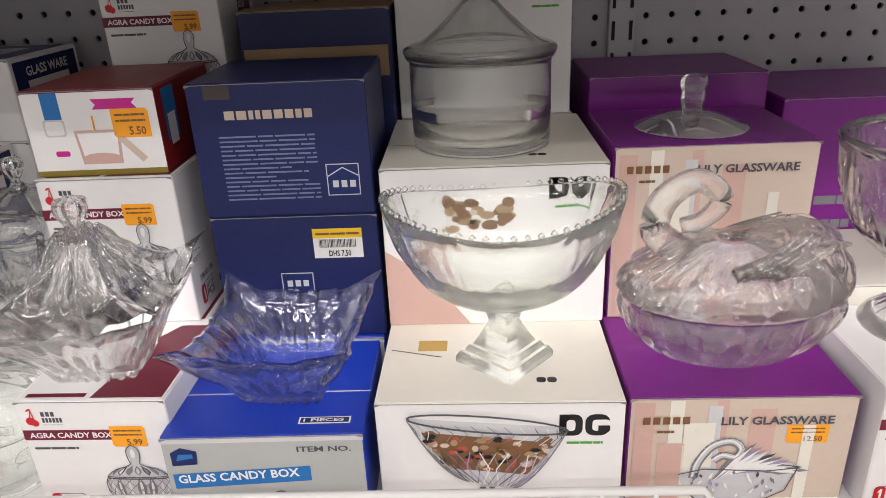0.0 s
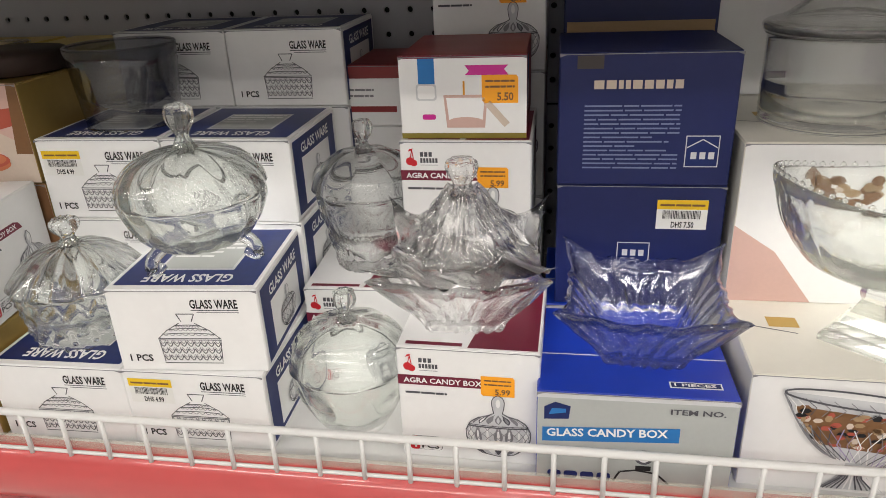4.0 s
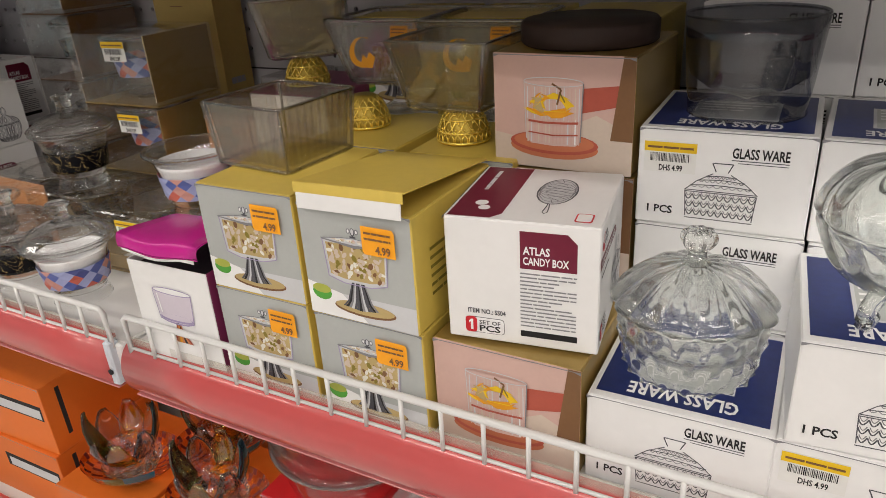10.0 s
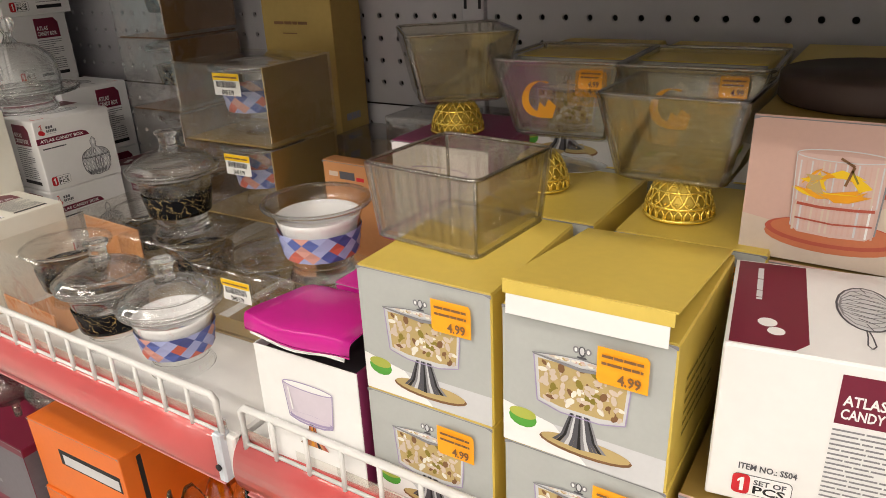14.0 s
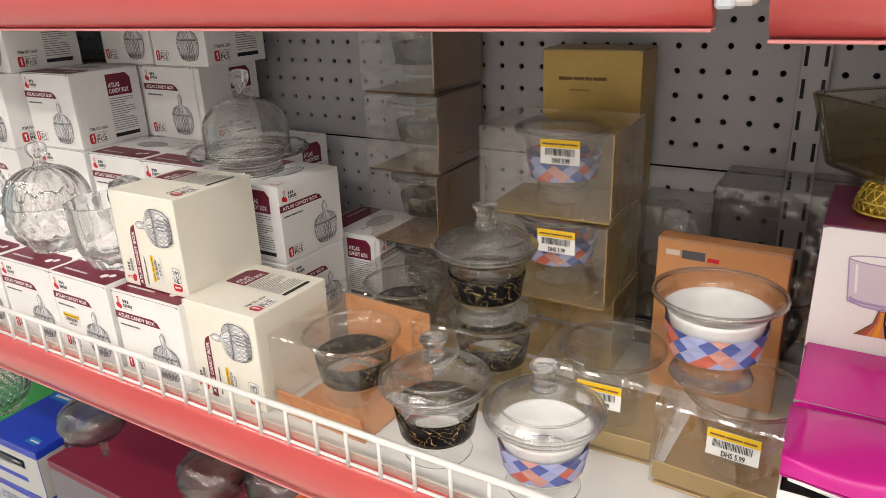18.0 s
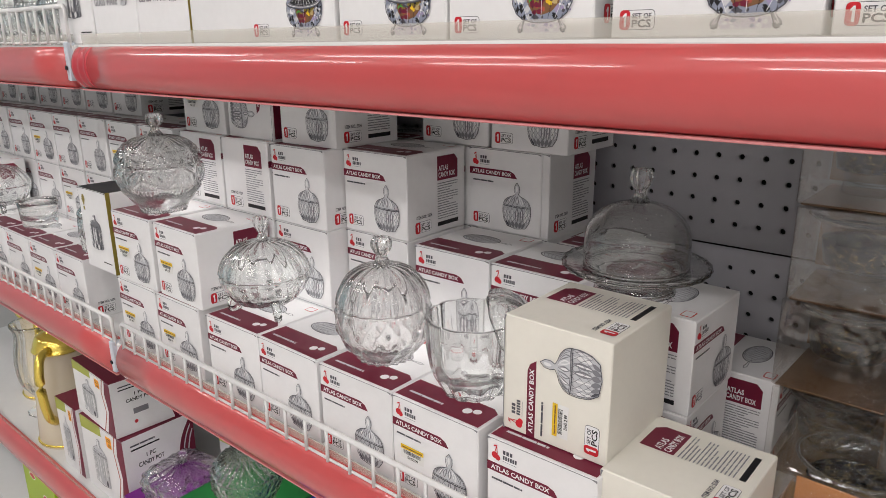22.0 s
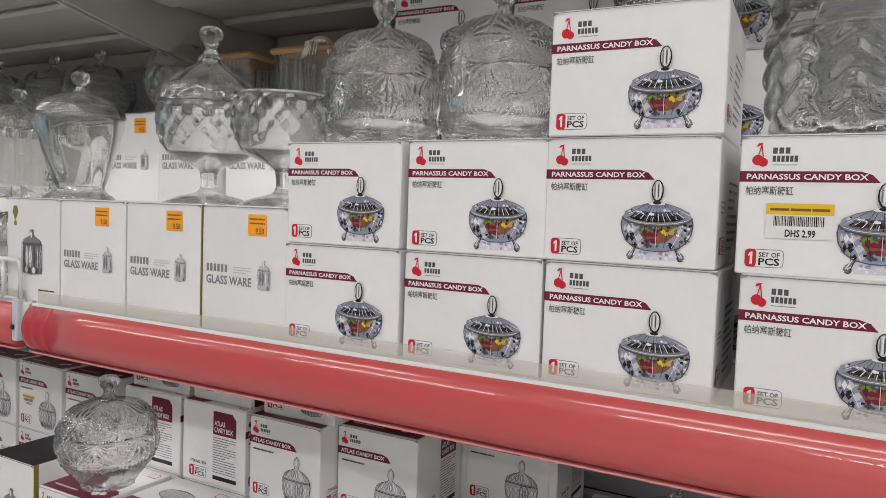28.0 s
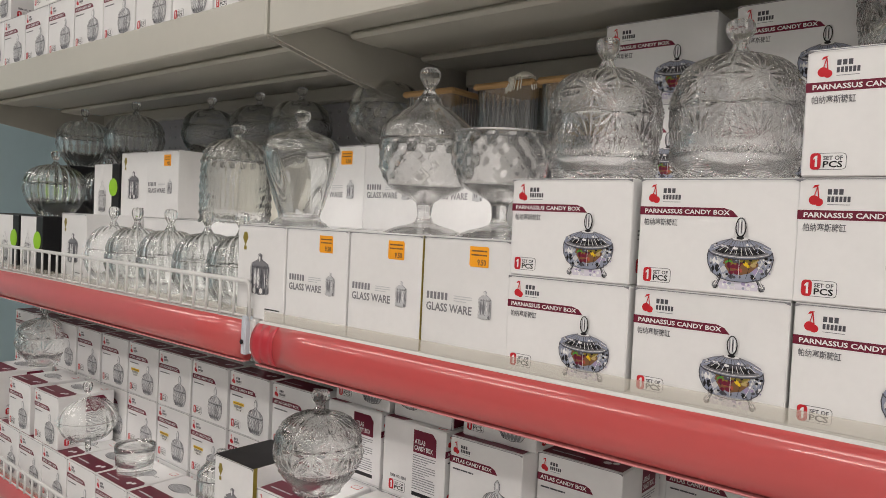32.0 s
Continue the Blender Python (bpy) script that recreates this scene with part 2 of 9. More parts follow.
WHITEM = mat("white_enamel", (0.72, 0.72, 0.71), 0.35, var=0.05, scale=12, bump=0.01)
CREAMM = mat("cream_enamel", (0.50, 0.49, 0.435), 0.35, var=0.06, scale=8, bump=0.01)
PEG = mat("grey_pegboard", (0.44, 0.44, 0.475), 0.5, var=0.05, scale=10, bump=0.01)
# near-black, also put in for the shade of holes, slots and open boxes
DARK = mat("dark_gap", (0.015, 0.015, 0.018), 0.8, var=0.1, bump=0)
STRIPRED = mat("red_plastic", (0.56, 0.075, 0.075), 0.3, var=0.07, scale=9, bump=0.004, coat=0.9)
STRIPRED.node_tree.nodes["Principled BSDF"].inputs["Coat Roughness"].default_value = 0.05
CLIP = mat("pale_blue_plastic", (0.55, 0.60, 0.66), 0.35, var=0.06, bump=0.01)
GOLD = mat("gold_plate", (0.92, 0.70, 0.14), 0.24, metal=0.75, var=0.08, bump=0.03)
# darker copy of the gold, for the shade inside the openwork
GOLDSHADE = mat("shaded_gold_core", (0.42, 0.30, 0.05), 0.4, metal=0.6, var=0.3, scale=200, bump=0.08)
GOLDCARD = mat("gold_foil_card", (0.40, 0.27, 0.08), 0.32, metal=0.5, var=0.12, scale=30, bump=0.03)
COPPERCARD = mat("copper_card", (0.55, 0.25, 0.10), 0.5, var=0.1, scale=30, bump=0.03)
REFLEX = mat("pale_violet_print", (0.66, 0.63, 0.72), 0.42, var=0.06, bump=0)
COPPERP = mat("copper_print", (0.55, 0.22, 0.09), 0.4, var=0.15, bump=0)
BOWLTINT = mat("lilac_tint_print", (0.62, 0.56, 0.64), 0.42, var=0.06, bump=0)
MARBLE = mat("black_marble_print", (0.006, 0.006, 0.007), 0.2, var=0, bump=0, spec=0.3)
veined = MARBLE.node_tree
v_co, v_cell = veined.nodes.new("ShaderNodeTexCoord"), veined.nodes.new("ShaderNodeTexNoise")
v_abs, v_mix = veined.nodes.new("ShaderNodeMath"), veined.nodes.new("ShaderNodeMix")
v_cell.inputs["Scale"].default_value, v_cell.inputs["Detail"].default_value, v_cell.inputs["Distortion"].default_value = 85, 3, 1.2
v_abs.operation, v_abs.inputs[1].default_value, v_abs.inputs[2].default_value = "COMPARE", 0.5, 0.007
v_mix.data_type = "RGBA"
v_mix.inputs["A"].default_value, v_mix.inputs["B"].default_value = (0.006, 0.006, 0.008, 1), (0.50, 0.36, 0.14, 1)
veined.links.new(v_co.outputs["Object"], v_cell.inputs["Vector"])
veined.links.new(v_cell.outputs["Fac"], v_abs.inputs[0])
veined.links.new(v_abs.outputs[0], v_mix.inputs["Factor"])
veined.links.new(v_mix.outputs["Result"], veined.nodes["Principled BSDF"].inputs["Base Color"])
WOODLID = mat("beech_lid", (0.45, 0.27, 0.11), 0.55, var=0.14, scale=30, bump=0.04)
WALNUT = mat("dark_walnut_lid", (0.028, 0.016, 0.013), 0.6, var=0.15, scale=30, bump=0.04, spec=0.3)
ORANGECARD = mat("orange_card", (0.72, 0.16, 0.02), 0.45, var=0.08, scale=25, bump=0.02)
REDCARD = mat("red_card", (0.55, 0.012, 0.015), 0.4, var=0.08, scale=25, bump=0.02)
GREENCARD = mat("green_card", (0.02, 0.22, 0.05), 0.4, var=0.08, scale=25, bump=0.02)
CLEAR = glass("clear_pressed_glass", (0.995, 1.0, 0.997), 0.10, gloss=0.7)
THIN = glass("thin_clear_glass", (1.0, 1.0, 1.0), 1.0, gloss=1.3, graze=3.2, rim=0.6)
CRYSTAL = glass("crystal_glass", (1.0, 1.0, 0.998), 0.09, gloss=0.7)
SQCRYSTAL = glass("square_crystal_glass", (1.0, 1.0, 0.998), 0.28, gloss=1.2)
GREENISH = glass("greenish_pressed_glass", (0.985, 0.995, 0.985), 0.14, gloss=0.8)
SMOKE = glass("smoke_grey_glass", (0.86, 0.84, 0.785), 0.8, gloss=2.6, wave=0.03, cell=30)
DARKSMOKE = glass("dark_smoke_glass", (0.60, 0.61, 0.645), 1.0, gloss=1.8, graze=3.5)
SMOKE_EDGE = glass("smoke_edge_glass", (0.70, 0.68, 0.64), 0.4, gloss=5.0)
LIDGLASS = glass("lid_glass", (1.0, 1.0, 1.0), 0.90, gloss=1.5, graze=2.8, rim=0.9)
ACETATE = film("acetate_film", (0.995, 0.985, 0.965), 0.13, 1.0, 0.02)
CRUMPLED = film("crumpled_film", (0.99, 0.98, 0.965), 0.17, 1.0, 0.02)
SMOKEFILM = film("smoky_film", (0.76, 0.75, 0.74), 0.15, 1.0, 0.015)
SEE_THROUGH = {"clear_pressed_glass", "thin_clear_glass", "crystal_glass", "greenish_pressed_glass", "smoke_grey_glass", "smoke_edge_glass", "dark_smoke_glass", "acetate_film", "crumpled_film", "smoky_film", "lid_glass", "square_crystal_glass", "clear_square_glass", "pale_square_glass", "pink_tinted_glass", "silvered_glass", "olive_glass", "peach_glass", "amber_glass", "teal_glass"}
LIP = lip_plastic("clear_plastic_lip", cover=0.26)
PLASTER = mat("wall_paint", (0.74, 0.74, 0.74), 0.7, var=0.05, scale=4, bump=0.03)
CEILM = mat("ceiling_paint", (0.72, 0.72, 0.715), 0.8, var=0.04, scale=5, bump=0.03)
FLOORM = mat("floor_tile", (0.60, 0.575, 0.55), 0.25, var=0.08, scale=8, bump=0.01)
TUBE = mat("lit_tube", (1.0, 0.97, 0.92), 0.5, var=0, bump=0, emit=6.0)


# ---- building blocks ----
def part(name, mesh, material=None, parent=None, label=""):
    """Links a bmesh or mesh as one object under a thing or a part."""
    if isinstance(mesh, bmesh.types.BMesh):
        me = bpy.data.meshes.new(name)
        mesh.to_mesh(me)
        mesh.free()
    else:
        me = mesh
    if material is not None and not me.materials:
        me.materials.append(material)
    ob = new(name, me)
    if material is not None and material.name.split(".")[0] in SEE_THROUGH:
        ob.visible_shadow = False  # glassware and film cast no shadow here, so things behind stay bright
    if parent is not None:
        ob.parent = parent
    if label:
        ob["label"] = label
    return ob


def thing(name, label, category, group="", kind=""):
    ob = new(name)
    ob.empty_display_size = 0.02
    return tagged(ob, label, category, group, kind)


def slab(x0, x1, y0, y1, z0, z1, bevel=0.0, bm=None, seg=1):
    """A bevelled block between two corners, added to bm."""
    own = bmesh.new()
    bmesh.ops.create_cube(own, size=1)
    for v in own.verts:
        v.co = Vector((x0 + (v.co.x + 0.5) * (x1 - x0), y0 + (v.co.y + 0.5) * (y1 - y0), z0 + (v.co.z + 0.5) * (z1 - z0)))
    if bevel:
        bmesh.ops.bevel(own, geom=list(own.edges), offset=bevel, segments=seg, affect="EDGES", profile=0.6)
    if bm is None:
        return own
    me = bpy.data.meshes.new("block")
    own.to_mesh(me)
    own.free()
    bm.from_mesh(me)
    bpy.data.meshes.remove(me)
    return bm


def smooth_curve(pts, k=4):
    """Points of a Catmull-Rom curve through pts."""
    p = [np.array(q, float) for q in pts]
    p = [2 * p[0] - p[1]] + p + [2 * p[-1] - p[-2]]
    out = []
    for i in range(1, len(p) - 2):
        for j in range(k):
            t = j / k
            a, b, c, d = p[i - 1], p[i], p[i + 1], p[i + 2]
            out.append(0.5 * (2 * b + (c - a) * t + (2 * a - 5 * b + 4 * c - d) * t * t + (3 * b - a - 3 * c + d) * t ** 3))
    out.append(p[-2])
    return out


def mesh_from(name, verts, faces, smooth=True, mats=(), slots=None):
    me = bpy.data.meshes.new(name)
    me.from_pydata([tuple(v) for v in verts], [], faces)
    for m in mats:
        me.materials.append(m)
    if slots is not None:
        me.polygons.foreach_set("material_index", slots)
    if smooth:
        me.polygons.foreach_set("use_smooth", [True] * len(me.polygons))
    me.update()
    return me


def lathe(name, outer, inner=(), n=48, relief=None, shape=None, smooth=True, k=4, crisp=False):
    """A turned body: outer profile from the axis up to the rim, inner profile from the rim back to the axis (radius, height).
    relief(angle, r, z) adds to the outer radius; shape(angle) scales every radius."""
    o = smooth_curve(outer, k)
    i = smooth_curve(inner, k) if inner else []
    rows = [(max(float(r), 0.0), float(z), True) for r, z in o] + [(max(float(r), 0.0), float(z), False) for r, z in i]
    verts, faces = [], []
    for r, z, out in rows:
        for j in range(n):
            a = 2 * math.pi * j / n
            q = r + (relief(a, r, z) if relief and out and r > 0.004 else 0.0)
            q *= shape(a) if shape else 1.0
            verts.append((q * math.cos(a), q * math.sin(a), z))
    for i2 in range(len(rows) - 1):
        for j in range(n):
            a, b = i2 * n + j, i2 * n + (j + 1) % n
            faces.append((a, b, b + n, a + n))
    if rows[0][0] > 0.0005 and inner:
        last = (len(rows) - 1) * n
        faces += [(last + j, last + (j + 1) % n, (j + 1) % n, j) for j in range(n)]
    elif rows[0][0] > 0.0005:
        faces.append(tuple(reversed(range(n))))
    if inner == () and rows[-1][0] > 0.0005:
        faces.append(tuple(range((len(rows) - 1) * n, len(rows) * n)))
    me = mesh_from(name, verts, faces, smooth)
    if crisp:
        cut = (len(o) - 1) * n
        me.polygons.foreach_set("use_smooth", [f.index >= cut for f in me.polygons])
    return me


def tube(name, pts, radius, n=8, closed=False, k=1):
    """A round bar along points."""
    p = [Vector(q) for q in (smooth_curve(pts, k) if k > 1 else pts)]
    verts, faces = [], []
    m = len(p)
    for i in range(m):
        d = (p[(i + 1) % m] - p[i - 1]) if closed else (p[min(i + 1, m - 1)] - p[max(i - 1, 0)])
        q = d.to_track_quat("Z", "Y")
        r = radius(i / max(1, m - 1)) if callable(radius) else radius
        for j in range(n):
            a = 2 * math.pi * j / n
            verts.append(p[i] + q @ Vector((r * math.cos(a), r * math.sin(a), 0)))
    for i in range(m if closed else m - 1):
        for j in range(n):
            a, b = i * n + j, i * n + (j + 1) % n
            c, d2 = ((i + 1) % m) * n + (j + 1) % n, ((i + 1) % m) * n + j
            faces.append((a, b, c, d2))
    if not closed:
        faces += [tuple(reversed(range(n))), tuple(range((m - 1) * n, m * n))]
    return mesh_from(name, verts, faces)


GLYPHS = {}


def glyphs(text):
    """Flat triangles of a line of text in the built-in font, one unit high."""
    if text not in GLYPHS:
        cu = bpy.data.curves.new("lettering", "FONT")
        cu.body, cu.size, cu.resolution_u, cu.offset = text, 1.4, 2, 0.035 if text.isascii() else 0.005
        ob = bpy.data.objects.new("lettering", cu)
        scene.collection.objects.link(ob)
        bpy.context.view_layer.update()
        me = bpy.data.meshes.new_from_object(ob.evaluated_get(bpy.context.evaluated_depsgraph_get()))
        vs = [(v.co.x, v.co.y) for v in me.vertices]
        fs = [tuple(f.vertices) for f in me.polygons]
        bpy.data.objects.remove(ob)
        bpy.data.curves.remove(cu)
        bpy.data.meshes.remove(me)
        x0, x1 = (min(v[0] for v in vs), max(v[0] for v in vs)) if vs else (0, 1)
        GLYPHS[text] = ([(x - x0, y) for x, y in vs], fs, x1 - x0)
    return GLYPHS[text]


class Sheet:
    """Flat print in the plane of a panel: u to the right, v up, each layer a hair above the one before."""

    def __init__(self, lift=0.00016):
        self.v, self.f, self.s, self.m, self.lift, self.layer = [], [], [], [], lift, 1

    def _slot(self, m):
        if m not in self.m:
            self.m.append(m)
        return self.m.index(m)

    def poly(self, pts, m, up=0):
        k = len(self.v)
        w = self.lift * (1 + up)
        self.v += [(u, v, w) for u, v in pts]
        self.f.append(tuple(range(k, k + len(pts))))
        self.s.append(self._slot(m))

    def quad(self, u0, v0, u1, v1, m, up=0):
        self.poly([(u0, v0), (u1, v0), (u1, v1), (u0, v1)], m, up)

    def disc(self, u, v, r, m, up=0, n=14, ry=None):
        ry = r if ry is None else ry
        self.poly([(u + r * math.cos(2 * math.pi * i / n), v + ry * math.sin(2 * math.pi * i / n)) for i in range(n)], m, up)

    def round(self, u0, v0, u1, v1, r, m, up=0):
        pts = []
        for cu, cv, a0 in ((u1 - r, v0 + r, -90), (u1 - r, v1 - r, 0), (u0 + r, v1 - r, 90), (u0 + r, v0 + r, 180)):
            pts += [(cu + r * math.cos(radians(a0 + a)), cv + r * math.sin(radians(a0 + a))) for a in (0, 30, 60, 90)]
        self.poly(pts, m, up)

    def line(self, pts, width, m, up=0):
        for (a, b), (c, d) in zip(pts, pts[1:]):
            L = math.hypot(c - a, d - b) or 1
            nx, ny = -(d - b) / L * width / 2, (c - a) / L * width / 2
            self.poly([(a - nx, b - ny), (c - nx, d - ny), (c + nx, d + ny), (a + nx, b + ny)], m, up)

    def text(self, s, u, v, h, m, width=None, up=1, turn=0):
        vs, fs, w = glyphs(s)
        sx = h if width is None else width / w
        k = len(self.v)
        c, sn = math.cos(radians(turn)), math.sin(radians(turn))
        self.v += [(u + x * sx * c - y * h * sn, v + x * sx * sn + y * h * c, self.lift * (1 + up)) for x, y in vs]
        for f in fs:
            self.f.append(tuple(k + i for i in f))
            self.s.append(self._slot(m))

    def bars(self, u, v, w, h, rows, m, up=1, seed=1):
        """Lines of unreadable small print."""
        rnd = random.Random(seed)
        for i in range(rows):
            y = v + h - (i + 0.75) * h / rows
            x = u
            end = u + w * (1 if rnd.random() < 0.7 else rnd.uniform(0.5, 0.95))
            while x < end - 0.001:
                L = min(rnd.uniform(0.12, 0.4) * w, end - x)
                self.quad(x, y, x + L, y + 0.36 * h / rows, m, up)
                x += L + 0.02 * w

    def put(self, name, frame_m, parent, label=""):
        verts = [frame_m @ Vector(p) for p in self.v]
        me = mesh_from(name, verts, self.f, False, self.m, self.s)
        return part(name, me, None, parent, label)


def faces_of(w, d, h):
    """Frames of a carton's panels: origin at the panel's lower left corner as one looks at it, u right, v up, w outwards."""
    def fr(o, u, v):
        u, v = Vector(u), Vector(v)
        m = Matrix((u, v, u.cross(v))).transposed().to_4x4()
        return Matrix.Translation(o) @ m
    return {
        "front": fr((-w / 2, -d / 2, 0), (1, 0, 0), (0, 0, 1)),
        "right": fr((w / 2, -d / 2, 0), (0, 1, 0), (0, 0, 1)),
        "back": fr((w / 2, d / 2, 0), (-1, 0, 0), (0, 0, 1)),
        "left": fr((-w / 2, d / 2, 0), (0, -1, 0), (0, 0, 1)),
        "top": fr((-w / 2, -d / 2, h), (1, 0, 0), (0, 1, 0)),
    }


def carton(name, w, d, h, card, label, group="", flap=None, category="box"):
    """A folding carton with its tucked top flap; returns the thing and its panel frames."""
    root = thing(name, label, category, group)
    bm = slab(-w / 2, w / 2, -d / 2, d / 2, 0, h - 0.0007, 0.0009)
    part("body", bm, card, root)
    g = 0.0006
    fl = slab(-w / 2 + g, w / 2 - g, -d / 2 + 0.0002, d / 2 - g, h - 0.0007, h, 0.0002)
    part("flap", fl, flap or card, root)
    # grey print puts in the dark slit and notches below the flap
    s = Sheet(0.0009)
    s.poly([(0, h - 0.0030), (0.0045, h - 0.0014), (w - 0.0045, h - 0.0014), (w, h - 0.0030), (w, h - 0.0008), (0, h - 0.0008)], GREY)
    s.put("flap_seam", faces_of(w, d, h)["front"], root, "grey line painted for the shade in the flap's slit")
    return root, faces_of(w, d, h)


# ---- the shop around ----
def wall(name, x0, x1, y0, y1, z0, z1, m):
    ob = part(name, slab(x0, x1, y0, y1, z0, z1), m)
    return tagged(ob, "", "wall", "", "structure")


# plain shell, nearly all unseen; its paleness is set for bounced light
X0, X1, Y0, Y1, ZC = -7.0, 4.0, -4.2, 3.4, 3.1
tagged(part("floor", slab(X0, X1, Y0, Y1, -0.1, 0.0), FLOORM), "pale polished shop floor", "floor", "", "structure")
tagged(part("ceiling", slab(X0, X1, Y0, Y1, ZC, ZC + 0.1), CEILM), "plain white shop ceiling", "ceiling", "", "structure")
wall("wall_south", X0, X1, Y0 - 0.1, Y0, 0, ZC, PLASTER)
wall("wall_north", X0, X1, Y1, Y1 + 0.1, 0, ZC, PLASTER)
wall("wall_west", X0 - 0.1, X0, Y0, Y1, 0, ZC, mat("pale_blue_wall_paint", (0.55, 0.74, 0.80), 0.6, scale=3))
wall("wall_east", X1, X1 + 0.1, Y0, Y1, 0, ZC, PLASTER)
# battens at every lamp, the added third row too, all out of view
for lx, ly in LAMPS:
    lamp = thing("ceiling_light", "unseen white ceiling batten with two lit tubes", "ceiling light", "tube lights on the ceiling")
    lamp.matrix_world = pose(lx, ly, ZC)
    part("housing", slab(-0.62, 0.62, -0.09, 0.09, -0.06, 0, 0.004), WHITEM, lamp)
    for ty in (-0.045, 0.045):
        t = part("tube", tube("tube", [(-0.59, ty, -0.08), (0.59, ty, -0.08)], 0.014, 10), TUBE, lamp)
    part("wire", tube("wire", [(-0.3, 0, -0.06), (-0.3, 0, -0.05)], 0.002, 6), WHITEM, lamp)

# ---- gondola: bays 1.2 m wide, shelves 0.4 m deep ----
BAYS = [-3.45, -2.25, -1.045, 0.155, 1.355]
YB, YF = 0.735, 0.345
ZB, ZL, ZU, ZT = 0.553, 0.905, 1.304, 1.695


def pegboard(x0, x1, z0, z1):
    """Steel back panel, punched every 25 mm; the holes go through."""
    p = 0.025
    nx, nz = int((x1 - x0) / p), int((z1 - z0) / p) - 1
    ox, oz = (x1 - x0 - nx * p) / 2, (0.0065 - 0.0125 - z0) % p
    verts, faces = [], []
    ang = [math.pi / 4 * i + math.pi / 8 for i in range(8)]
    r = 0.0032
    for i in range(nx):
        for j in range(nz):
            cx, cz = x0 + ox + (i + 0.5) * p, z0 + oz + (j + 0.5) * p
            k = len(verts)
            corners = [(0.5, 0.5), (-0.5, 0.5), (-0.5, -0.5), (0.5, -0.5)]
            verts += [(cx + u * p, YB, cz + v * p) for u, v in corners]
            verts += [(cx + r * math.cos(a), YB, cz + r * math.sin(a)) for a in ang]
            verts += [(cx + r * math.cos(a), YB + 0.004, cz + r * math.sin(a)) for a in ang]
            h, b = k + 4, k + 12
            for q, (a0, a1) in enumerate(((0, 1), (2, 3), (4, 5), (6, 7))):
                faces.append((k + q, h + a0, h + a1))
                faces.append((k + q, h + a1, h + (a1 + 1) % 8, k + (q + 1) % 4))
            for a in range(8):
                faces.append((h + a, b + a, b + (a + 1) % 8, h + (a + 1) % 8))
    for u0, u1, v0, v1 in ((x0, x0 + ox, z0, z1), (x1 - ox, x1, z0, z1), (x0 + ox, x1 - ox, z0, z0 + oz), (x0 + ox, x1 - ox, z0 + oz + nz * p, z1)):
        k = len(verts)
        verts += [(u0, YB, v0), (u1, YB, v0), (u1, YB, v1), (u0, YB, v1)]
        faces.append((k, k + 1, k + 2, k + 3))
    return mesh_from("back_panel", verts, faces, False)


rack = thing("gondola_rack", "grey perforated steel gondola back with slotted uprights", "shelf rack")
part("backing", slab(BAYS[0], BAYS[-1], YB + 0.012, YB + 0.03, 0, 2.2), DARK, rack)
for b0, b1 in zip(BAYS, BAYS[1:]):
    if b0 >= -3.5:
        for z0, z1 in ((0.58, 1.080), (1.082, 1.476), (1.478, 2.1)):
            part("back_panel", pegboard(b0 + 0.012, b1 - 0.012, z0, z1), PEG, rack)
    else:
        part("back_panel", slab(b0 + 0.012, b1 - 0.012, YB, YB + 0.008, 0.58, 2.1), PEG, rack)
for b in BAYS:
    bm = slab(b - 0.013, b + 0.013, YB - 0.008, YB + 0.010, 0, 2.2, 0.001)
    up = part("upright", bm, PEG, rack)
    bm = bmesh.new()
    for i in range(24):
        z = 0.95 + i * 0.03
        for sx in (-0.0085, 0.0085):
            slab(b + sx - 0.0016, b + sx + 0.0016, YB - 0.0086, YB - 0.007, z, z + 0.018, 0, bm)
    part("slot_row", bm, DARK, up)
part("base_plinth", slab(BAYS[0], BAYS[-1], YF + 0.02, YB, 0.0, 0.12, 0.002), WHITEM, rack)


def strip_mesh(x0, x1, y, z0, z1):
    """Bulging price strip: an arched section swept along the shelf edge."""
    sec = []
    for i in range(13):
        a = radians(-80 + 160 * i / 12)
        sec.append((y + 0.012 - 0.019 * math.cos(a), (z0 + z1) / 2 + (z1 - z0) / 2 * math.sin(a) / math.sin(radians(80))))
    sec = [(y + 0.014, z0 + 0.001)] + sec + [(y + 0.014, z1 - 0.001)]
    verts, faces = [], []
    n = 13
    for i in range(n):
        x = x0 + (x1 - x0) * i / (n - 1)
        wob = 0.0006 * math.sin(5 * i + 11 * x0)
        verts += [(x, yy + wob, zz) for yy, zz in sec]
    m = len(sec)
    for i in range(n - 1):
        for j in range(m - 1):
            faces.append((i * m + j, (i + 1) * m + j, (i + 1) * m + j + 1, i * m + j + 1))
    faces += [tuple(range(m)), tuple(reversed(range((n - 1) * m, n * m)))]
    return mesh_from("price_strip", verts, faces)


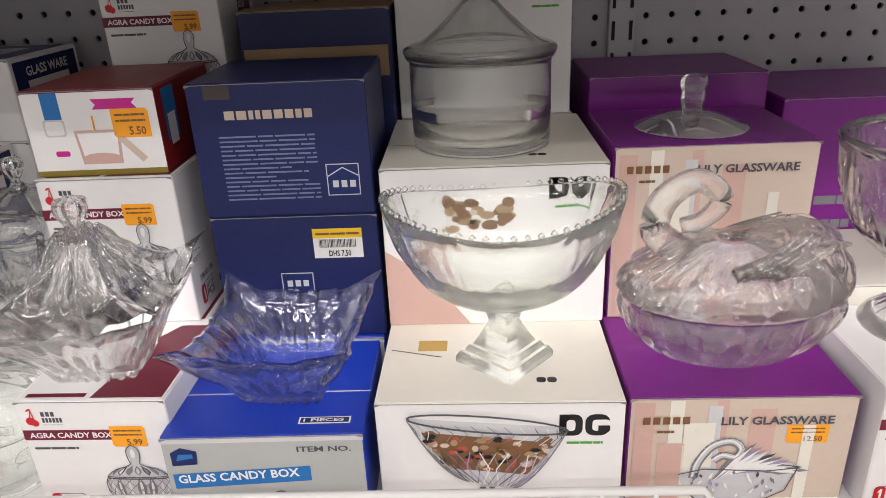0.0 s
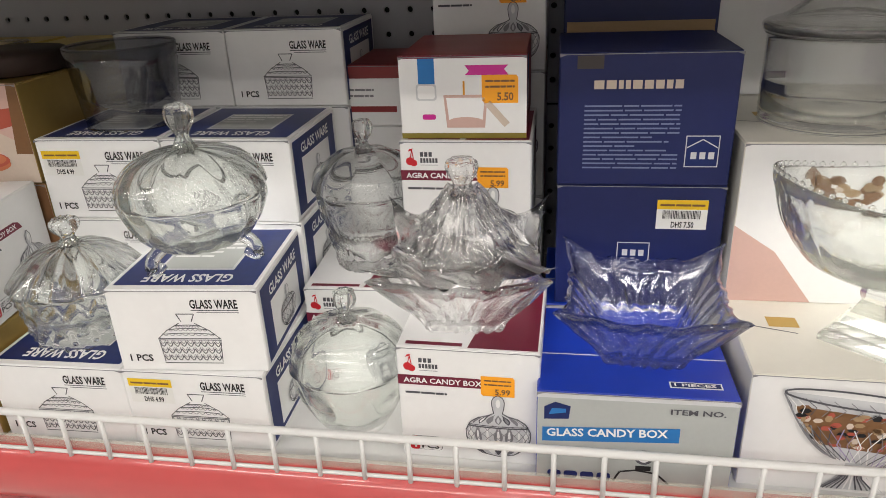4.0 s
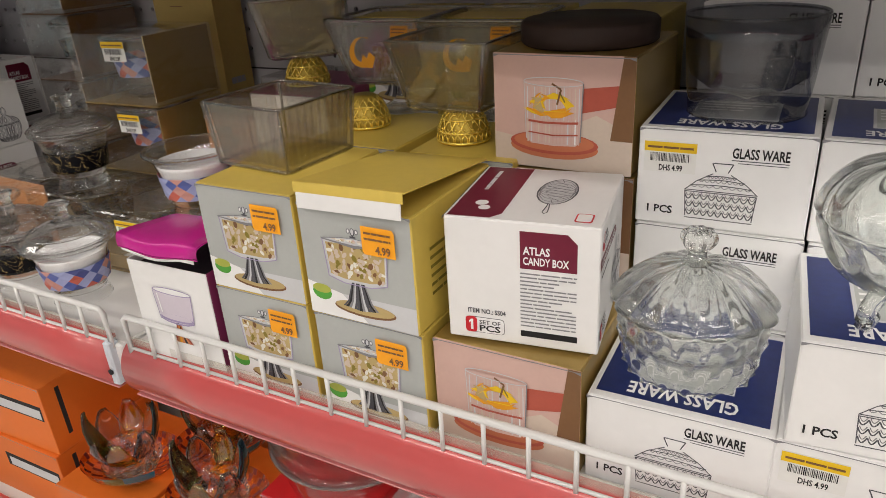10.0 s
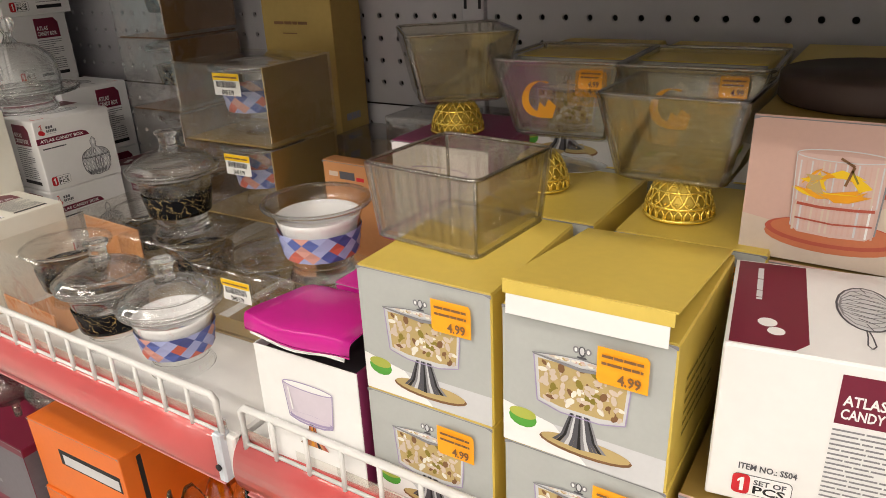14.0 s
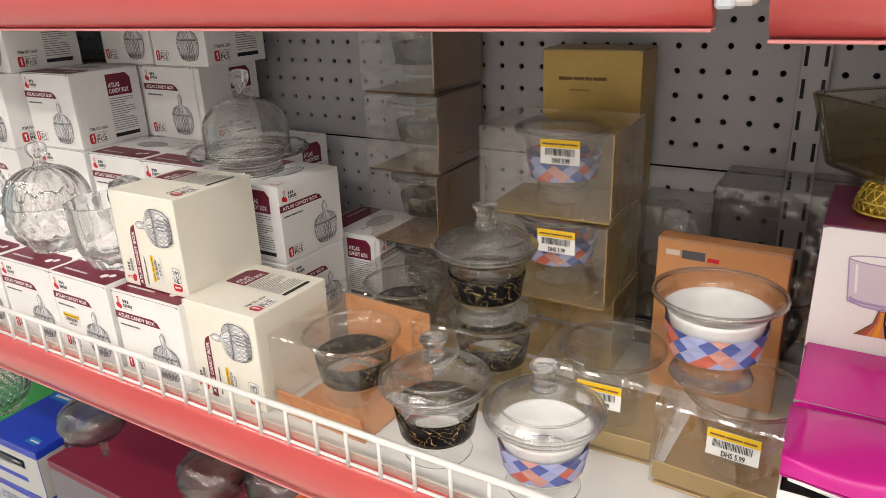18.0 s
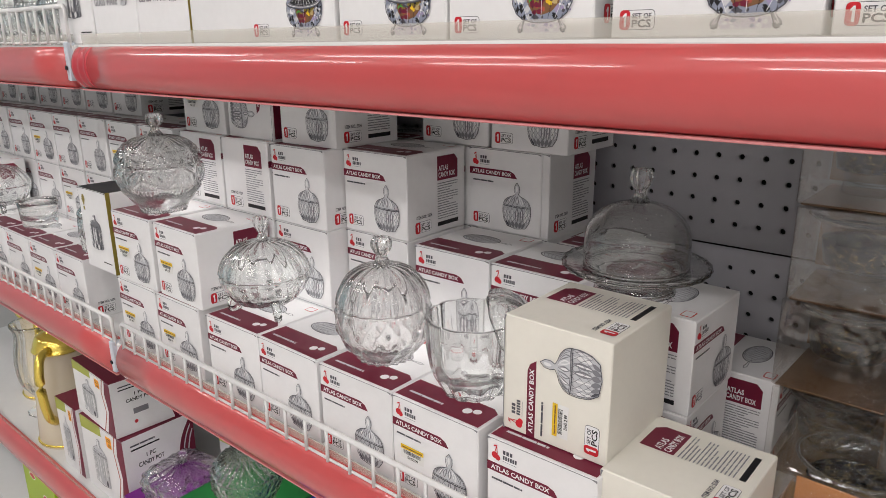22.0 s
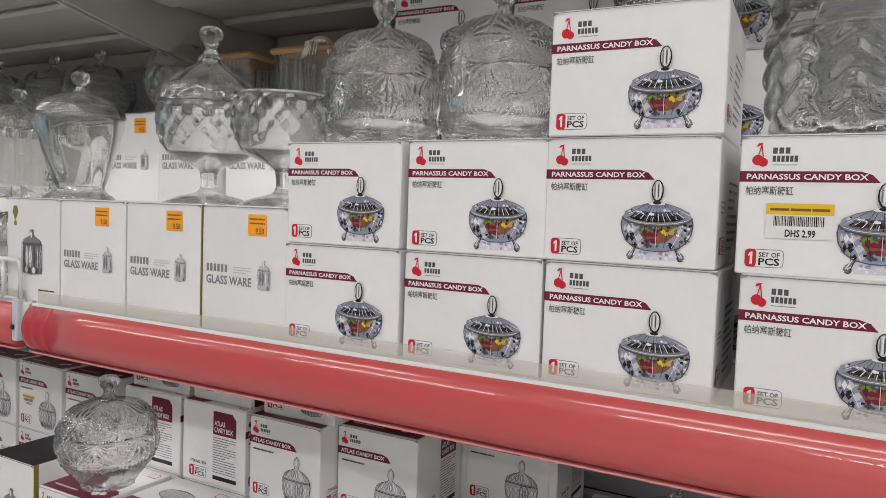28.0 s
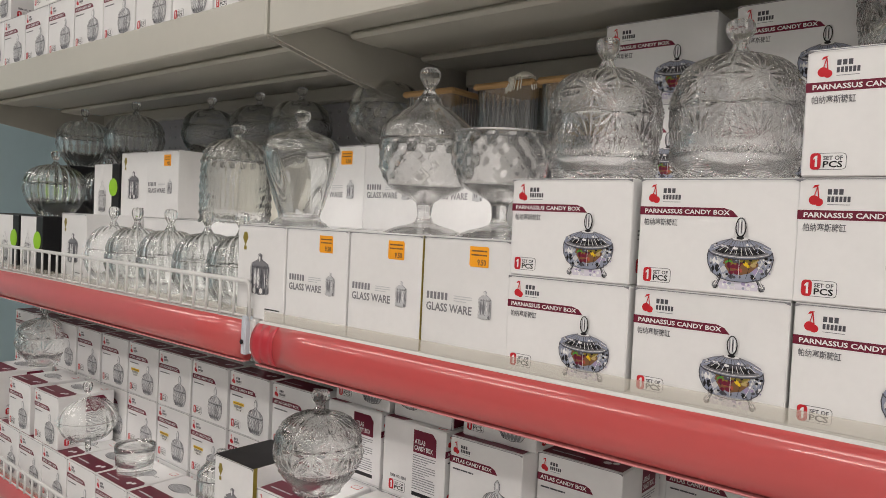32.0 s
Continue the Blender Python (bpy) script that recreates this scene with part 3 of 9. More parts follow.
def shelf(b0, b1, z, strip=(0.055, 0.002), red=True, lip=True):
    """One shelf of a bay: folded steel deck, side brackets, front price strip with its clear lip."""
    root = thing("shelf", "white steel gondola shelf with a red plastic price strip" if red else "cream enamelled steel shelf with folded front edge", "shelf", "gondola shelves")
    m = WHITEM if red else CREAMM
    part("deck", slab(b0 + 0.003, b1 - 0.003, YF + 0.002, YB - 0.001, z - 0.022, z, 0.002), m, root)
    part("front_fold", slab(b0 + 0.003, b1 - 0.003, YF - 0.002, YF + 0.012, z - (0.043 if red else 0.05), z - 0.0005, 0.002), m, root)
    for y in (YF + 0.11, YF + 0.25):
        part("stiffener", slab(b0 + 0.02, b1 - 0.02, y, y + 0.06, z - 0.032, z - 0.0225, 0.004), m, root)
    part("rear_fold", slab(b0 + 0.02, b1 - 0.02, YB - 0.03, YB - 0.01, z - 0.05, z - 0.0225, 0.003), m, root)
    for x, s in ((b0 + 0.006, 1), (b1 - 0.006, -1)):
        bm = bmesh.new()
        low = 0.038
        pts = [(YF + 0.004, z - 0.023), (YF + 0.004, z - 0.034), (YF + 0.12, z - low), (YB - 0.012, z - low - 0.012), (YB - 0.004, z - low - 0.012), (YB - 0.004, z - 0.023)] if red else [(YF + 0.004, z - 0.023), (YF + 0.004, z - 0.052), (YF + 0.12, z - 0.075), (YB - 0.012, z - 0.115), (YB - 0.004, z - 0.115), (YB - 0.004, z - 0.023)]
        v0 = [bm.verts.new((x - 0.0015, yy, zz)) for yy, zz in pts]
        v1 = [bm.verts.new((x + 0.0015, yy, zz)) for yy, zz in pts]
        bm.faces.new(v0), bm.faces.new(list(reversed(v1)))
        for i in range(len(pts)):
            k = (i + 1) % len(pts)
            bm.faces.new((v0[k], v0[i], v1[i], v1[k]))
        bmesh.ops.recalc_face_normals(bm, faces=bm.faces)
        part("bracket", bm, m, root)
        if red and s < 0:
            cap = part("end_clip", slab(b1 - 0.0205, b1 - 0.0115, YF - 0.009, YF + 0.003, z - 0.044, z + 0.003, 0.0015), CLIP, root, "pale clip with a dark rivet at the shelf joint")
            part("rivet", lathe("rivet", [(0, 0), (0.0025, 0.0004), (0.003, 0.002)], n=10), DARK, cap).matrix_basis = pose(b1 - 0.016, YF - 0.0092, z - 0.028, 90)
    if red:
        h, over = strip
        part("price_strip", strip_mesh(b0 + 0.004, b1 - 0.0215, YF - 0.006, z - h + over, z + over), STRIPRED, root)
        part("strip_edge", slab(b0 + 0.004, b1 - 0.0215, YF - 0.004, YF + 0.008, z - h + over - 0.0016, z - h + over, 0.0004), mat("pale_red_plastic", (0.62, 0.24, 0.24), 0.35), root)
        if z == ZU and b0 < -2:
            part("label_insert", strip_mesh(b0 + 0.007, b0 + 0.046, YF - 0.0068, z - h + over + 0.001, z + over - 0.001), mat("deep_red_plastic", (0.50, 0.035, 0.05), 0.35), root, "solid red end of the strip insert")
        if lip:
            part("clear_lip", slab(b0 + 0.012, b1 - 0.012, YF + 0.0005, YF + 0.0015, z - 0.001, z + 0.012), LIP, root)
    return root


for b0, b1 in zip(BAYS, BAYS[1:]):
    shelf(b0, b1, ZB, (0.062, 0.008))
    shelf(b0, b1, ZL, (0.055, 0.004))
    shelf(b0, b1, ZU, (0.052, -0.001) if b0 < -1.1 else (0.057, -0.001))
    if b0 < 0.1:
        shelf(b0, b1, ZT, red=False)


def wire_guard(b0, b1, z, h=0.034, pitch=0.0325):
    """Low front guard of white coated wire."""
    root = thing("wire_guard", "low white plastic-coated wire guard along a shelf edge", "shelf guard", "shelf guards")
    y = YF - 0.003
    part("frame_wire", tube("frame_wire", [(b0, y, z - 0.004), (b0, y, z + h - 0.004), (b0 + 0.004, y, z + h), (b1 - 0.004, y, z + h), (b1, y, z + h - 0.004), (b1, y, z - 0.004)], 0.0030, 8), WHITEM, root)
    part("lower_wire", tube("lower_wire", [(b0, y, z + 0.0025), (b1, y, z + 0.0025)], 0.0016, 6), WHITEM, root)
    n = int((b1 - b0) / pitch)
    wm = None
    for i in range(1, n):
        x = b0 + (b1 - b0) * i / n
        if wm is None:
            wm = tube("upright_wire", [(0, 0, 0), (0, 0, h)], 0.0019, 6)
        part("upright_wire", wm, WHITEM, root).matrix_basis = pose(x, y - 0.001, z)
    return root


for b0, b1 in zip(BAYS, BAYS[1:]):
    if b0 < 0.1:
        wire_guard(b0 + 0.014, b1 - 0.014, ZL, 0.036)
wire_guard(BAYS[0] + 0.014, BAYS[1] - 0.014, ZU, 0.045, 0.03)


# ---- cartons ----
def place(proto, spots, spare=True):
    """The first spot takes the thing itself, the others take copies. Spots: x, y, z, turn about z, or a pose."""
    out = []
    for i, s in enumerate(spots):
        m = s if isinstance(s, Matrix) else pose(s[0], s[1], s[2], 0, 0, s[3] if len(s) > 3 else 0)
        if i == 0:
            proto.matrix_basis = m
            out.append(proto)
        else:
            out.append(copy_thing(proto, m))
    return out


def cherry(s, u, v, h, name_m=MIDGREY, red=RED):
    """Small two-cherry emblem with a stalk, and grey blocks where the maker's name stands."""
    s.disc(u + 0.20 * h, v + 0.28 * h, 0.24 * h, red)
    s.disc(u + 0.42 * h, v + 0.18 * h, 0.20 * h, red, 1)
    s.line([(u + 0.22 * h, v + 0.5 * h), (u + 0.34 * h, v + 0.95 * h), (u + 0.42 * h, v + 0.36 * h)], 0.05 * h, red, 2)
    s.poly([(u + 0.1 * h, v + 0.86 * h), (u + 0.34 * h, v + 0.95 * h), (u + 0.42 * h, v + 1.05 * h), (u + 0.2 * h, v + 1.02 * h)], red, 3)
    for i, w in enumerate((0.75, 1.05)):
        y = v + (0.56 - 0.36 * i) * h
        k = 3 if i == 0 else 6
        for j in range(k):
            s.quad(u + 0.8 * h + j * w * h / k, y, u + 0.8 * h + (j + 0.74) * w * h / k, y + 0.27 * h, name_m)
    s.quad(u + 0.8 * h, v + 0.05 * h, u + 1.8 * h, v + 0.08 * h, GREY)


def badge(s, u, v, w, h):
    """Outlined tag: a red block with 1, then SET OF over PCS."""
    s.round(u, v, u + w, v + h, 0.22 * h, MIDGREY)
    s.round(u + 0.03 * h, v + 0.03 * h, u + w - 0.03 * h, v + h - 0.03 * h, 0.2 * h, WHITEP, 1)
    s.round(u, v, u + 0.3 * w, v + h, 0.2 * h, RED, 2)
    s.poly([(u + 0.135 * w, v + 0.16 * h), (u + 0.20 * w, v + 0.16 * h), (u + 0.20 * w, v + 0.84 * h), (u + 0.15 * w, v + 0.84 * h), (u + 0.09 * w, v + 0.70 * h), (u + 0.09 * w, v + 0.58 * h), (u + 0.135 * w, v + 0.66 * h)], WHITEP, 3)
    s.text("SET OF", u + 0.36 * w, v + 0.58 * h, 0.25 * h, MIDGREY, 0.54 * w, 2)
    s.text("PCS", u + 0.36 * w, v + 0.14 * h, 0.38 * h, BLACK, 0.54 * w, 2)


def banner(s, u, v, w, h, words, tw, m=WINE):
    s.poly([(u, v), (u + w, v), (u + w - 0.004, v + 0.7 * h), (u + w - 0.010, v + h), (u, v + h)], m)
    s.text(words, u + 0.004, v + 0.24 * h, 0.52 * h, WHITEP, tw, 1)


BOWL = [(0.0, 0.0), (0.20, 0.02), (0.28, 0.06), (0.42, 0.16), (0.49, 0.28), (0.50, 0.42), (0.46, 0.5), (0.42, 0.56), (0.30, 0.63), (0.14, 0.67), (0.06, 0.69), (0.09, 0.8), (0.1, 0.9), (0.05, 0.99), (0.0, 1.0)]
APPLE = [(0.0, 0.0), (0.24, 0.01), (0.3, 0.04), (0.42, 0.18), (0.46, 0.36), (0.45, 0.5), (0.4, 0.6), (0.26, 0.68), (0.09, 0.72), (0.05, 0.75), (0.09, 0.82), (0.08, 0.92), (0.0, 1.0)]
TALL = [(0.0, 0.0), (0.42, 0.01), (0.48, 0.05), (0.48, 0.66), (0.46, 0.7), (0.4, 0.76), (0.2, 0.82), (0.08, 0.85), (0.06, 0.9), (0.12, 0.95), (0.0, 1.0)]
VASE = [(0.0, 0.0), (0.34, 0.01), (0.4, 0.06), (0.45, 0.3), (0.48, 0.5), (0.46, 0.56), (0.36, 0.7), (0.2, 0.82), (0.09, 0.87), (0.08, 0.93), (0.14, 0.99), (0.0, 1.0)]
STAND = [(0.0, 0.0), (0.40, 0.01), (0.36, 0.06), (0.14, 0.14), (0.1, 0.24), (0.3, 0.28), (0.46, 0.32), (0.48, 0.7), (0.5, 0.72), (0.3, 0.8), (0.08, 0.84), (0.06, 0.9), (0.1, 0.95), (0.0, 1.0)]


def width_at(prof, t):
    for (r0, z0), (r1, z1) in zip(prof, prof[1:]):
        if z0 <= t <= z1 and z1 > z0:
            return r0 + (r1 - r0) * (t - z0) / (z1 - z0)
    return 0.0


def draw_jar(s, u, v, w, h, prof, seed=1, tones=None, fill=None, band=(0.14, 0.45), feet=False, rows=9, cols=9, outline=MIDGREY, up=0):
    """Printed picture of a pressed-glass jar: pale body, lens-shaped facets, crossing cut lines, outline; fill gives the colours of what it holds."""
    rnd = random.Random(seed)
    tones = tones or [PALE, WHITEP, GREY]

    def at(a, t):
        return u + w * (0.5 + width_at(prof, min(max(t, 0.0), 0.9999)) * math.sin(max(-1, min(1, a)) * math.pi / 2)), v + h * t

    def lens(a0, a1, t0, t1, m, lift):
        mid, half = (a0 + a1) / 2, (a1 - a0) / 2
        one, two = [], []
        for k in range(7):
            g = math.sin(math.pi * k / 6) * half
            t = t0 + (t1 - t0) * k / 6
            one.append(at(mid - g, t))
            two.append(at(mid + g, t))
        s.poly(one + two[::-1][1:-1], m, lift)
    steps = [i / 24 for i in range(25)]
    s.poly([at(1, t) for t in steps] + [at(-1, t) for t in reversed(steps)], tones[0], up)
    rim = {id(APPLE): 0.5, id(BOWL): 0.5, id(STAND): 0.7, id(TALL): 0.68}.get(id(prof), 0.56)
    low, top = band[0], min(0.72, rim + (0.17 if prof is BOWL else 0.24))
    if fill:
        s.poly([at(0.9, t) for t in (low, (low + band[1]) / 2, band[1])] + [at(-0.9, t) for t in (band[1], (low + band[1]) / 2, low)], fill[0], up + 1)
        for i in range(150):
            t, a = rnd.uniform(low + 0.02, band[1] - 0.01), rnd.uniform(-0.86, 0.86)
            x, y = at(a, t)
            s.disc(x, y, rnd.uniform(0.022, 0.044) * w, rnd.choice(fill), up + 2 + i % 3, 6, rnd.uniform(0.016, 0.03) * w)
    for j in range(cols):
        a0, a1 = -1 + 2 * j / cols, -1 + 2 * (j + 1) / cols
        dark = [outline, tones[-1], tones[-1]]
        lens(a0 + 0.02, a1 - 0.02, rim + 0.01, top, rnd.choice(dark + [WHITEP]), up + 1)
        lens(a0 + 0.07, a1 - 0.07, rim + 0.03, top - 0.03, rnd.choice(tones), up + 2)
        if low > 0.04:
            lens(a0, a1, 0.01, low + 0.03, rnd.choice(dark + [WHITEP, tones[0]]), up + 5)
        if not fill:
            lens(a0 + 0.02, a1 - 0.02, low * 0.8, rim - 0.02, rnd.choice([tones[-1], tones[1], WHITEP, tones[0]]), up + 1)
            lens(a0 + 0.08, a1 - 0.08, low, rim - 0.05, rnd.choice([tones[1], WHITEP]), up + 2)
        elif j % 2:
            s.line([at(a0, t) for t in (low, (low + rim) / 2, rim)], 0.010 * w, WHITEP if j % 4 == 1 else tones[-1], up + 6)
    if not fill:
        for j in range(-cols, cols):
            for sg in (1, -1):
                pts = [(j * 2 / cols + sg * (t - low) * 1.6, t) for t in [low + (rim - low) * k / 5 for k in range(6)]]
                pts = [at(a, t) for a, t in pts if abs(a) < 0.97]
                if len(pts) > 1:
                    s.line(pts, 0.009 * w, tones[-1], up + 3)
    else:
        for j in range(5):
            a = -0.8 + 0.4 * j
            lens(a - 0.06, a + 0.06, band[1] - 0.02, rim - 0.01, [outline, WHITEP][j % 2], up + 6)
    for sx in (-1, 1):
        s.line([at(sx, t) for t in steps], 0.014 * w, outline, up + 7)
    rw = width_at(prof, rim)
    for dz, sw in ((0.0, 0.020), (0.025, 0.012)):
        s.line([(u + w * (0.5 + rw * math.cos(a)), v + h * (rim + dz + 0.03 * math.sin(a))) for a in [math.pi + math.pi * i / 10 for i in range(11)]], sw * w, outline, up + 7)
    s.poly([(u + w * (0.5 + 0.035 * math.cos(a)), v + h * (0.87 + 0.07 * math.sin(a))) for a in [math.pi * i / 5 for i in range(10)]], WHITEP, up + 8)
    if feet:
        for sx in (-1, 1):
            x = u + w * (0.5 + 0.27 * sx)
            s.line([(x - sx * 0.04 * w, v + 0.13 * h), (x + sx * 0.07 * w, v + 0.05 * h), (x + sx * 0.06 * w, v - 0.05 * h), (x + sx * 0.10 * w, v - 0.06 * h)], 0.036 * w, outline, up + 1)
            s.line([(x - sx * 0.02 * w, v + 0.1 * h), (x + sx * 0.07 * w, v + 0.04 * h), (x + sx * 0.055 * w, v - 0.04 * h)], 0.012 * w, WHITEP, up + 9)


def price_tag(s, u, v, w=0.026, h=0.0205, words="4.99", m=None):
    """Orange price-gun label with the shop's line as bars and a price."""
    s.poly([(u, v + 0.1 * h), (u + 0.06 * w, v), (u + w, v), (u + w, v + 0.9 * h), (u + 0.94 * w, v + h), (u, v + h)], m or ORANGE, 2)
    s.bars(u + 0.1 * w, v + 0.5 * h, 0.8 * w, 0.4 * h, 2, BROWNP, 3, 3)
    s.text(words, u + 0.42 * w, v + 0.1 * h, 0.28 * h, BROWNP, 0.45 * w, 3)


def barcode_tag(s, u, v, w=0.036, h=0.021, words="DHS 2.99"):
    """White shelf label with a yellow head, a bar code and a price."""
    s.quad(u, v, u + w, v + h, STICKER, 2)
    s.quad(u, v + 0.68 * h, u + w, v + h, YELLOW, 3)
    s.bars(u + 0.06 * w, v + 0.74 * h, 0.88 * w, 0.2 * h, 1, BROWNP, 4, 5)
    rnd = random.Random(7)
    x = u + 0.12 * w
    while x < u + 0.86 * w:
        b = rnd.uniform(0.006, 0.02) * w
        s.quad(x, v + 0.36 * h, x + b, v + 0.64 * h, BLACK, 3)
        x += b + rnd.uniform(0.008, 0.02) * w
    s.text(words, u + 0.3 * w, v + 0.06 * h, 0.2 * h, BLACK, 0.45 * w, 3)


def tag_part(root, F, face, u, v, code=False, words=None, lift=0.00016, **kw):
    s = Sheet(lift)
    (barcode_tag if code else price_tag)(s, u, v, words=words or ("DHS 2.99" if code else "4.99"), **kw)
    return s.put("barcode_label" if code else "price_sticker", F[face], root, "white bar code label with a yellow head" if code else "orange price sticker")




def candy_bowl_picture(s, u, v, w, h):
    """Printed footed glass bowl of sweets, with a petalled lid and an oval knob."""
    rnd = random.Random(21)

    def at(a, t):
        return u + w * a, v + h * t

    def oval(a, t, ra, rt, m, up, n=14):
        s.poly([at(a + ra * math.cos(2 * math.pi * i / n), t + rt * math.sin(2 * math.pi * i / n)) for i in range(n)], m, up)

    def flake(a, t, size, m, up):
        q = rnd.uniform(0, 3.1)
        s.poly([at(a + size * math.cos(q + z) * rnd.uniform(0.5, 1), t + size * 0.7 * math.sin(q + z) * rnd.uniform(0.5, 1)) for z in (0, 1.3, 2.4, 3.6, 5.0)], m, up)
    # pale reflection of the bowl on the table
    s.poly([at(0.16, 0.10), at(0.22, 0.0), at(0.78, 0.0), at(0.84, 0.10), at(0.5, 0.14)], REFLEX, 0)
    for i in range(14):
        flake(rnd.uniform(0.26, 0.74), rnd.uniform(0.015, 0.09), rnd.uniform(0.02, 0.05), rnd.choice([LILAC, PALE, ICE, WHITEP]), 0.2 + 0.05 * i)
    # scroll feet
    for sx, a in ((-1, 0.17), (1, 0.82)):
        s.line([at(a - sx * 0.05, 0.19), at(a + sx * 0.0, 0.10), at(a + sx * 0.05, 0.07), at(a + sx * 0.06, 0.025), at(a + sx * 0.01, 0.01), at(a - sx * 0.01, 0.05)], 0.046 * w, GREY, 1)
        s.line([at(a - sx * 0.03, 0.17), at(a + sx * 0.02, 0.09), at(a + sx * 0.05, 0.045)], 0.014 * w, WHITEP, 2)
        s.line([at(a - sx * 0.06, 0.16), at(a - sx * 0.02, 0.08), at(a + sx * 0.01, 0.0), at(a + sx * 0.05, 0.005)], 0.012 * w, BLACK, 3)
    # body
    edge = [(0.02, 0.54), (0.0, 0.44), (0.02, 0.33), (0.09, 0.22), (0.20, 0.15), (0.36, 0.115), (0.50, 0.11), (0.64, 0.115), (0.80, 0.15), (0.91, 0.22), (0.98, 0.33), (1.0, 0.44), (0.98, 0.54)]
    s.poly([at(a, t) for a, t in edge], ICE, 1)
    # cut facets round the body, dark and light by turns
    for row, (t0, t1, reach) in enumerate(((0.14, 0.22, 0.34), (0.22, 0.33, 0.45), (0.33, 0.44, 0.48))):
        k = 13 - 2 * (2 - row)
        for i in range(k):
            q0, q1 = math.pi * i / k, math.pi * (i + 1) / k
            a0, a1 = 0.5 - reach * math.cos(q0), 0.5 - reach * math.cos(q1)
            m = rnd.choice([ICE, PALE, WHITEP, MIDGREY, GREY, LILAC, BLACK, PALE])
            s.poly([at(a0, (t0 + t1) / 2), at((a0 + a1) / 2, t0), at(a1, (t0 + t1) / 2), at((a0 + a1) / 2, t1)], m, 2)
    # sweets seen through the glass
    s.poly([at(a, t) for a, t in ((0.24, 0.47), (0.25, 0.36), (0.34, 0.24), (0.50, 0.20), (0.66, 0.24), (0.78, 0.34), (0.80, 0.47))], BROWNP, 3)
    for cluster, (a, t, ra, rt, cols) in enumerate(((0.34, 0.41, 0.08, 0.06, (GREENP, OLIVE, OLIVE, BLACK)), (0.44, 0.30, 0.10, 0.08, (WINE, RED, WINE, ROSE)), (0.68, 0.39, 0.10, 0.08, (NUT, YELLOW, OLIVE, NUT)), (0.54, 0.42, 0.14, 0.04, (BLACK, MIDGREY, BROWNP, OLIVE)))):
        for i in range(11):
            flake(a + rnd.uniform(-ra, ra), t + rnd.uniform(-rt, rt), rnd.uniform(0.04, 0.075), rnd.choice(cols), 3.2 + 0.6 * cluster + 0.05 * i)
    for i in range(46):
        a = rnd.choice([rnd.uniform(0.03, 0.26), rnd.uniform(0.76, 0.97), rnd.uniform(0.2, 0.8)])
        t = rnd.uniform(0.24, 0.48) if abs(a - 0.5) > 0.24 else rnd.choice([rnd.uniform(0.13, 0.22), rnd.uniform(0.40, 0.45)])
        flake(a, t, rnd.uniform(0.018, 0.045), rnd.choice([BLACK, WHITEP, MIDGREY, ICE, PALE, LILAC, BLACK]), 5.6 + 0.008 * i)
    for i in range(5):
        a = 0.16 + 0.68 * i / 4
        s.line([at(a, 0.44), at(0.5 + (a - 0.5) * 0.9, 0.32), at(0.5 + (a - 0.5) * 0.65, 0.16)], 0.007 * w, [WHITEP, BLACK][i % 2], 6)
    s.line([at(a, t) for a, t in edge], 0.014 * w, MIDGREY, 6)
    # lid
    rim = [(0.5 + 0.48 * math.cos(q), 0.53 + 0.105 * math.sin(q)) for q in [math.pi + math.pi * i / 14 for i in range(15)]]
    s.poly([at(a, t) for a, t in rim] + [at(0.95, 0.595), at(0.80, 0.66), at(0.64, 0.70), at(0.36, 0.70), at(0.20, 0.66), at(0.05, 0.595)], ICE, 7)
    for r0, t0, r1, t1, m, up in ((0.45, 0.525, 0.41, 0.545, GREY, 8), (0.39, 0.545, 0.30, 0.585, BLACK, 8), (0.28, 0.59, 0.22, 0.62, MIDGREY, 8)):
        low = [(0.5 + r0 * math.cos(q), t0 + 0.19 * r0 * math.sin(q)) for q in [math.pi * 1.05 + math.pi * 0.90 * i / 12 for i in range(13)]]
        high = [(0.5 + r1 * math.cos(q), t1 + 0.10 * r1 * math.sin(q)) for q in [math.pi * 1.95 - math.pi * 0.90 * i / 12 for i in range(13)]]
        s.poly([at(a, t) for a, t in low + high], m, up)
    for i in range(11):
        a, b = 0.07 + 0.86 * i / 10, 0.36 + 0.28 * i / 10
        base = 0.56 - 0.09 * (1 - (abs(i - 5) / 5) ** 2)
        s.line([at(a, base), at((a + b) / 2, (base + 0.70) / 2 - 0.01), at(b, 0.70)], 0.008 * w, [MIDGREY, GREY, BLACK][i % 3], 9 + 0.04 * i)
        s.line([at(a + 0.03, base + 0.005), at((a + b) / 2 + 0.02, (base + 0.69) / 2)], 0.010 * w, WHITEP, 8.5 + 0.04 * i)
    for i in range(30):
        q, r = rnd.uniform(0, 2 * math.pi), rnd.uniform(0.18, 0.40)
        flake(0.5 + r * math.cos(q), 0.595 + 0.16 * r * math.sin(q) - 0.05 * (r - 0.3), rnd.uniform(0.02, 0.045), rnd.choice([WHITEP, PALE, GREY, MIDGREY, BLACK, ICE]), 9.5 + 0.012 * i)
    s.line([at(a, t) for a, t in rim], 0.018 * w, MIDGREY, 10)
    s.line([at(a, t + 0.025) for a, t in rim[2:-2]], 0.008 * w, WHITEP, 10)
    s.line([at(0.05, 0.595), at(0.20, 0.66), at(0.36, 0.70), at(0.64, 0.70), at(0.80, 0.66), at(0.95, 0.595)], 0.010 * w, GREY, 10)
    oval(0.5, 0.695, 0.15, 0.028, GREY, 10)
    oval(0.5, 0.703, 0.12, 0.020, WHITEP, 11)
    oval(0.5, 0.715, 0.06, 0.022, BLACK, 12)
    # knob
    oval(0.5, 0.86, 0.085, 0.14, BLACK, 11)
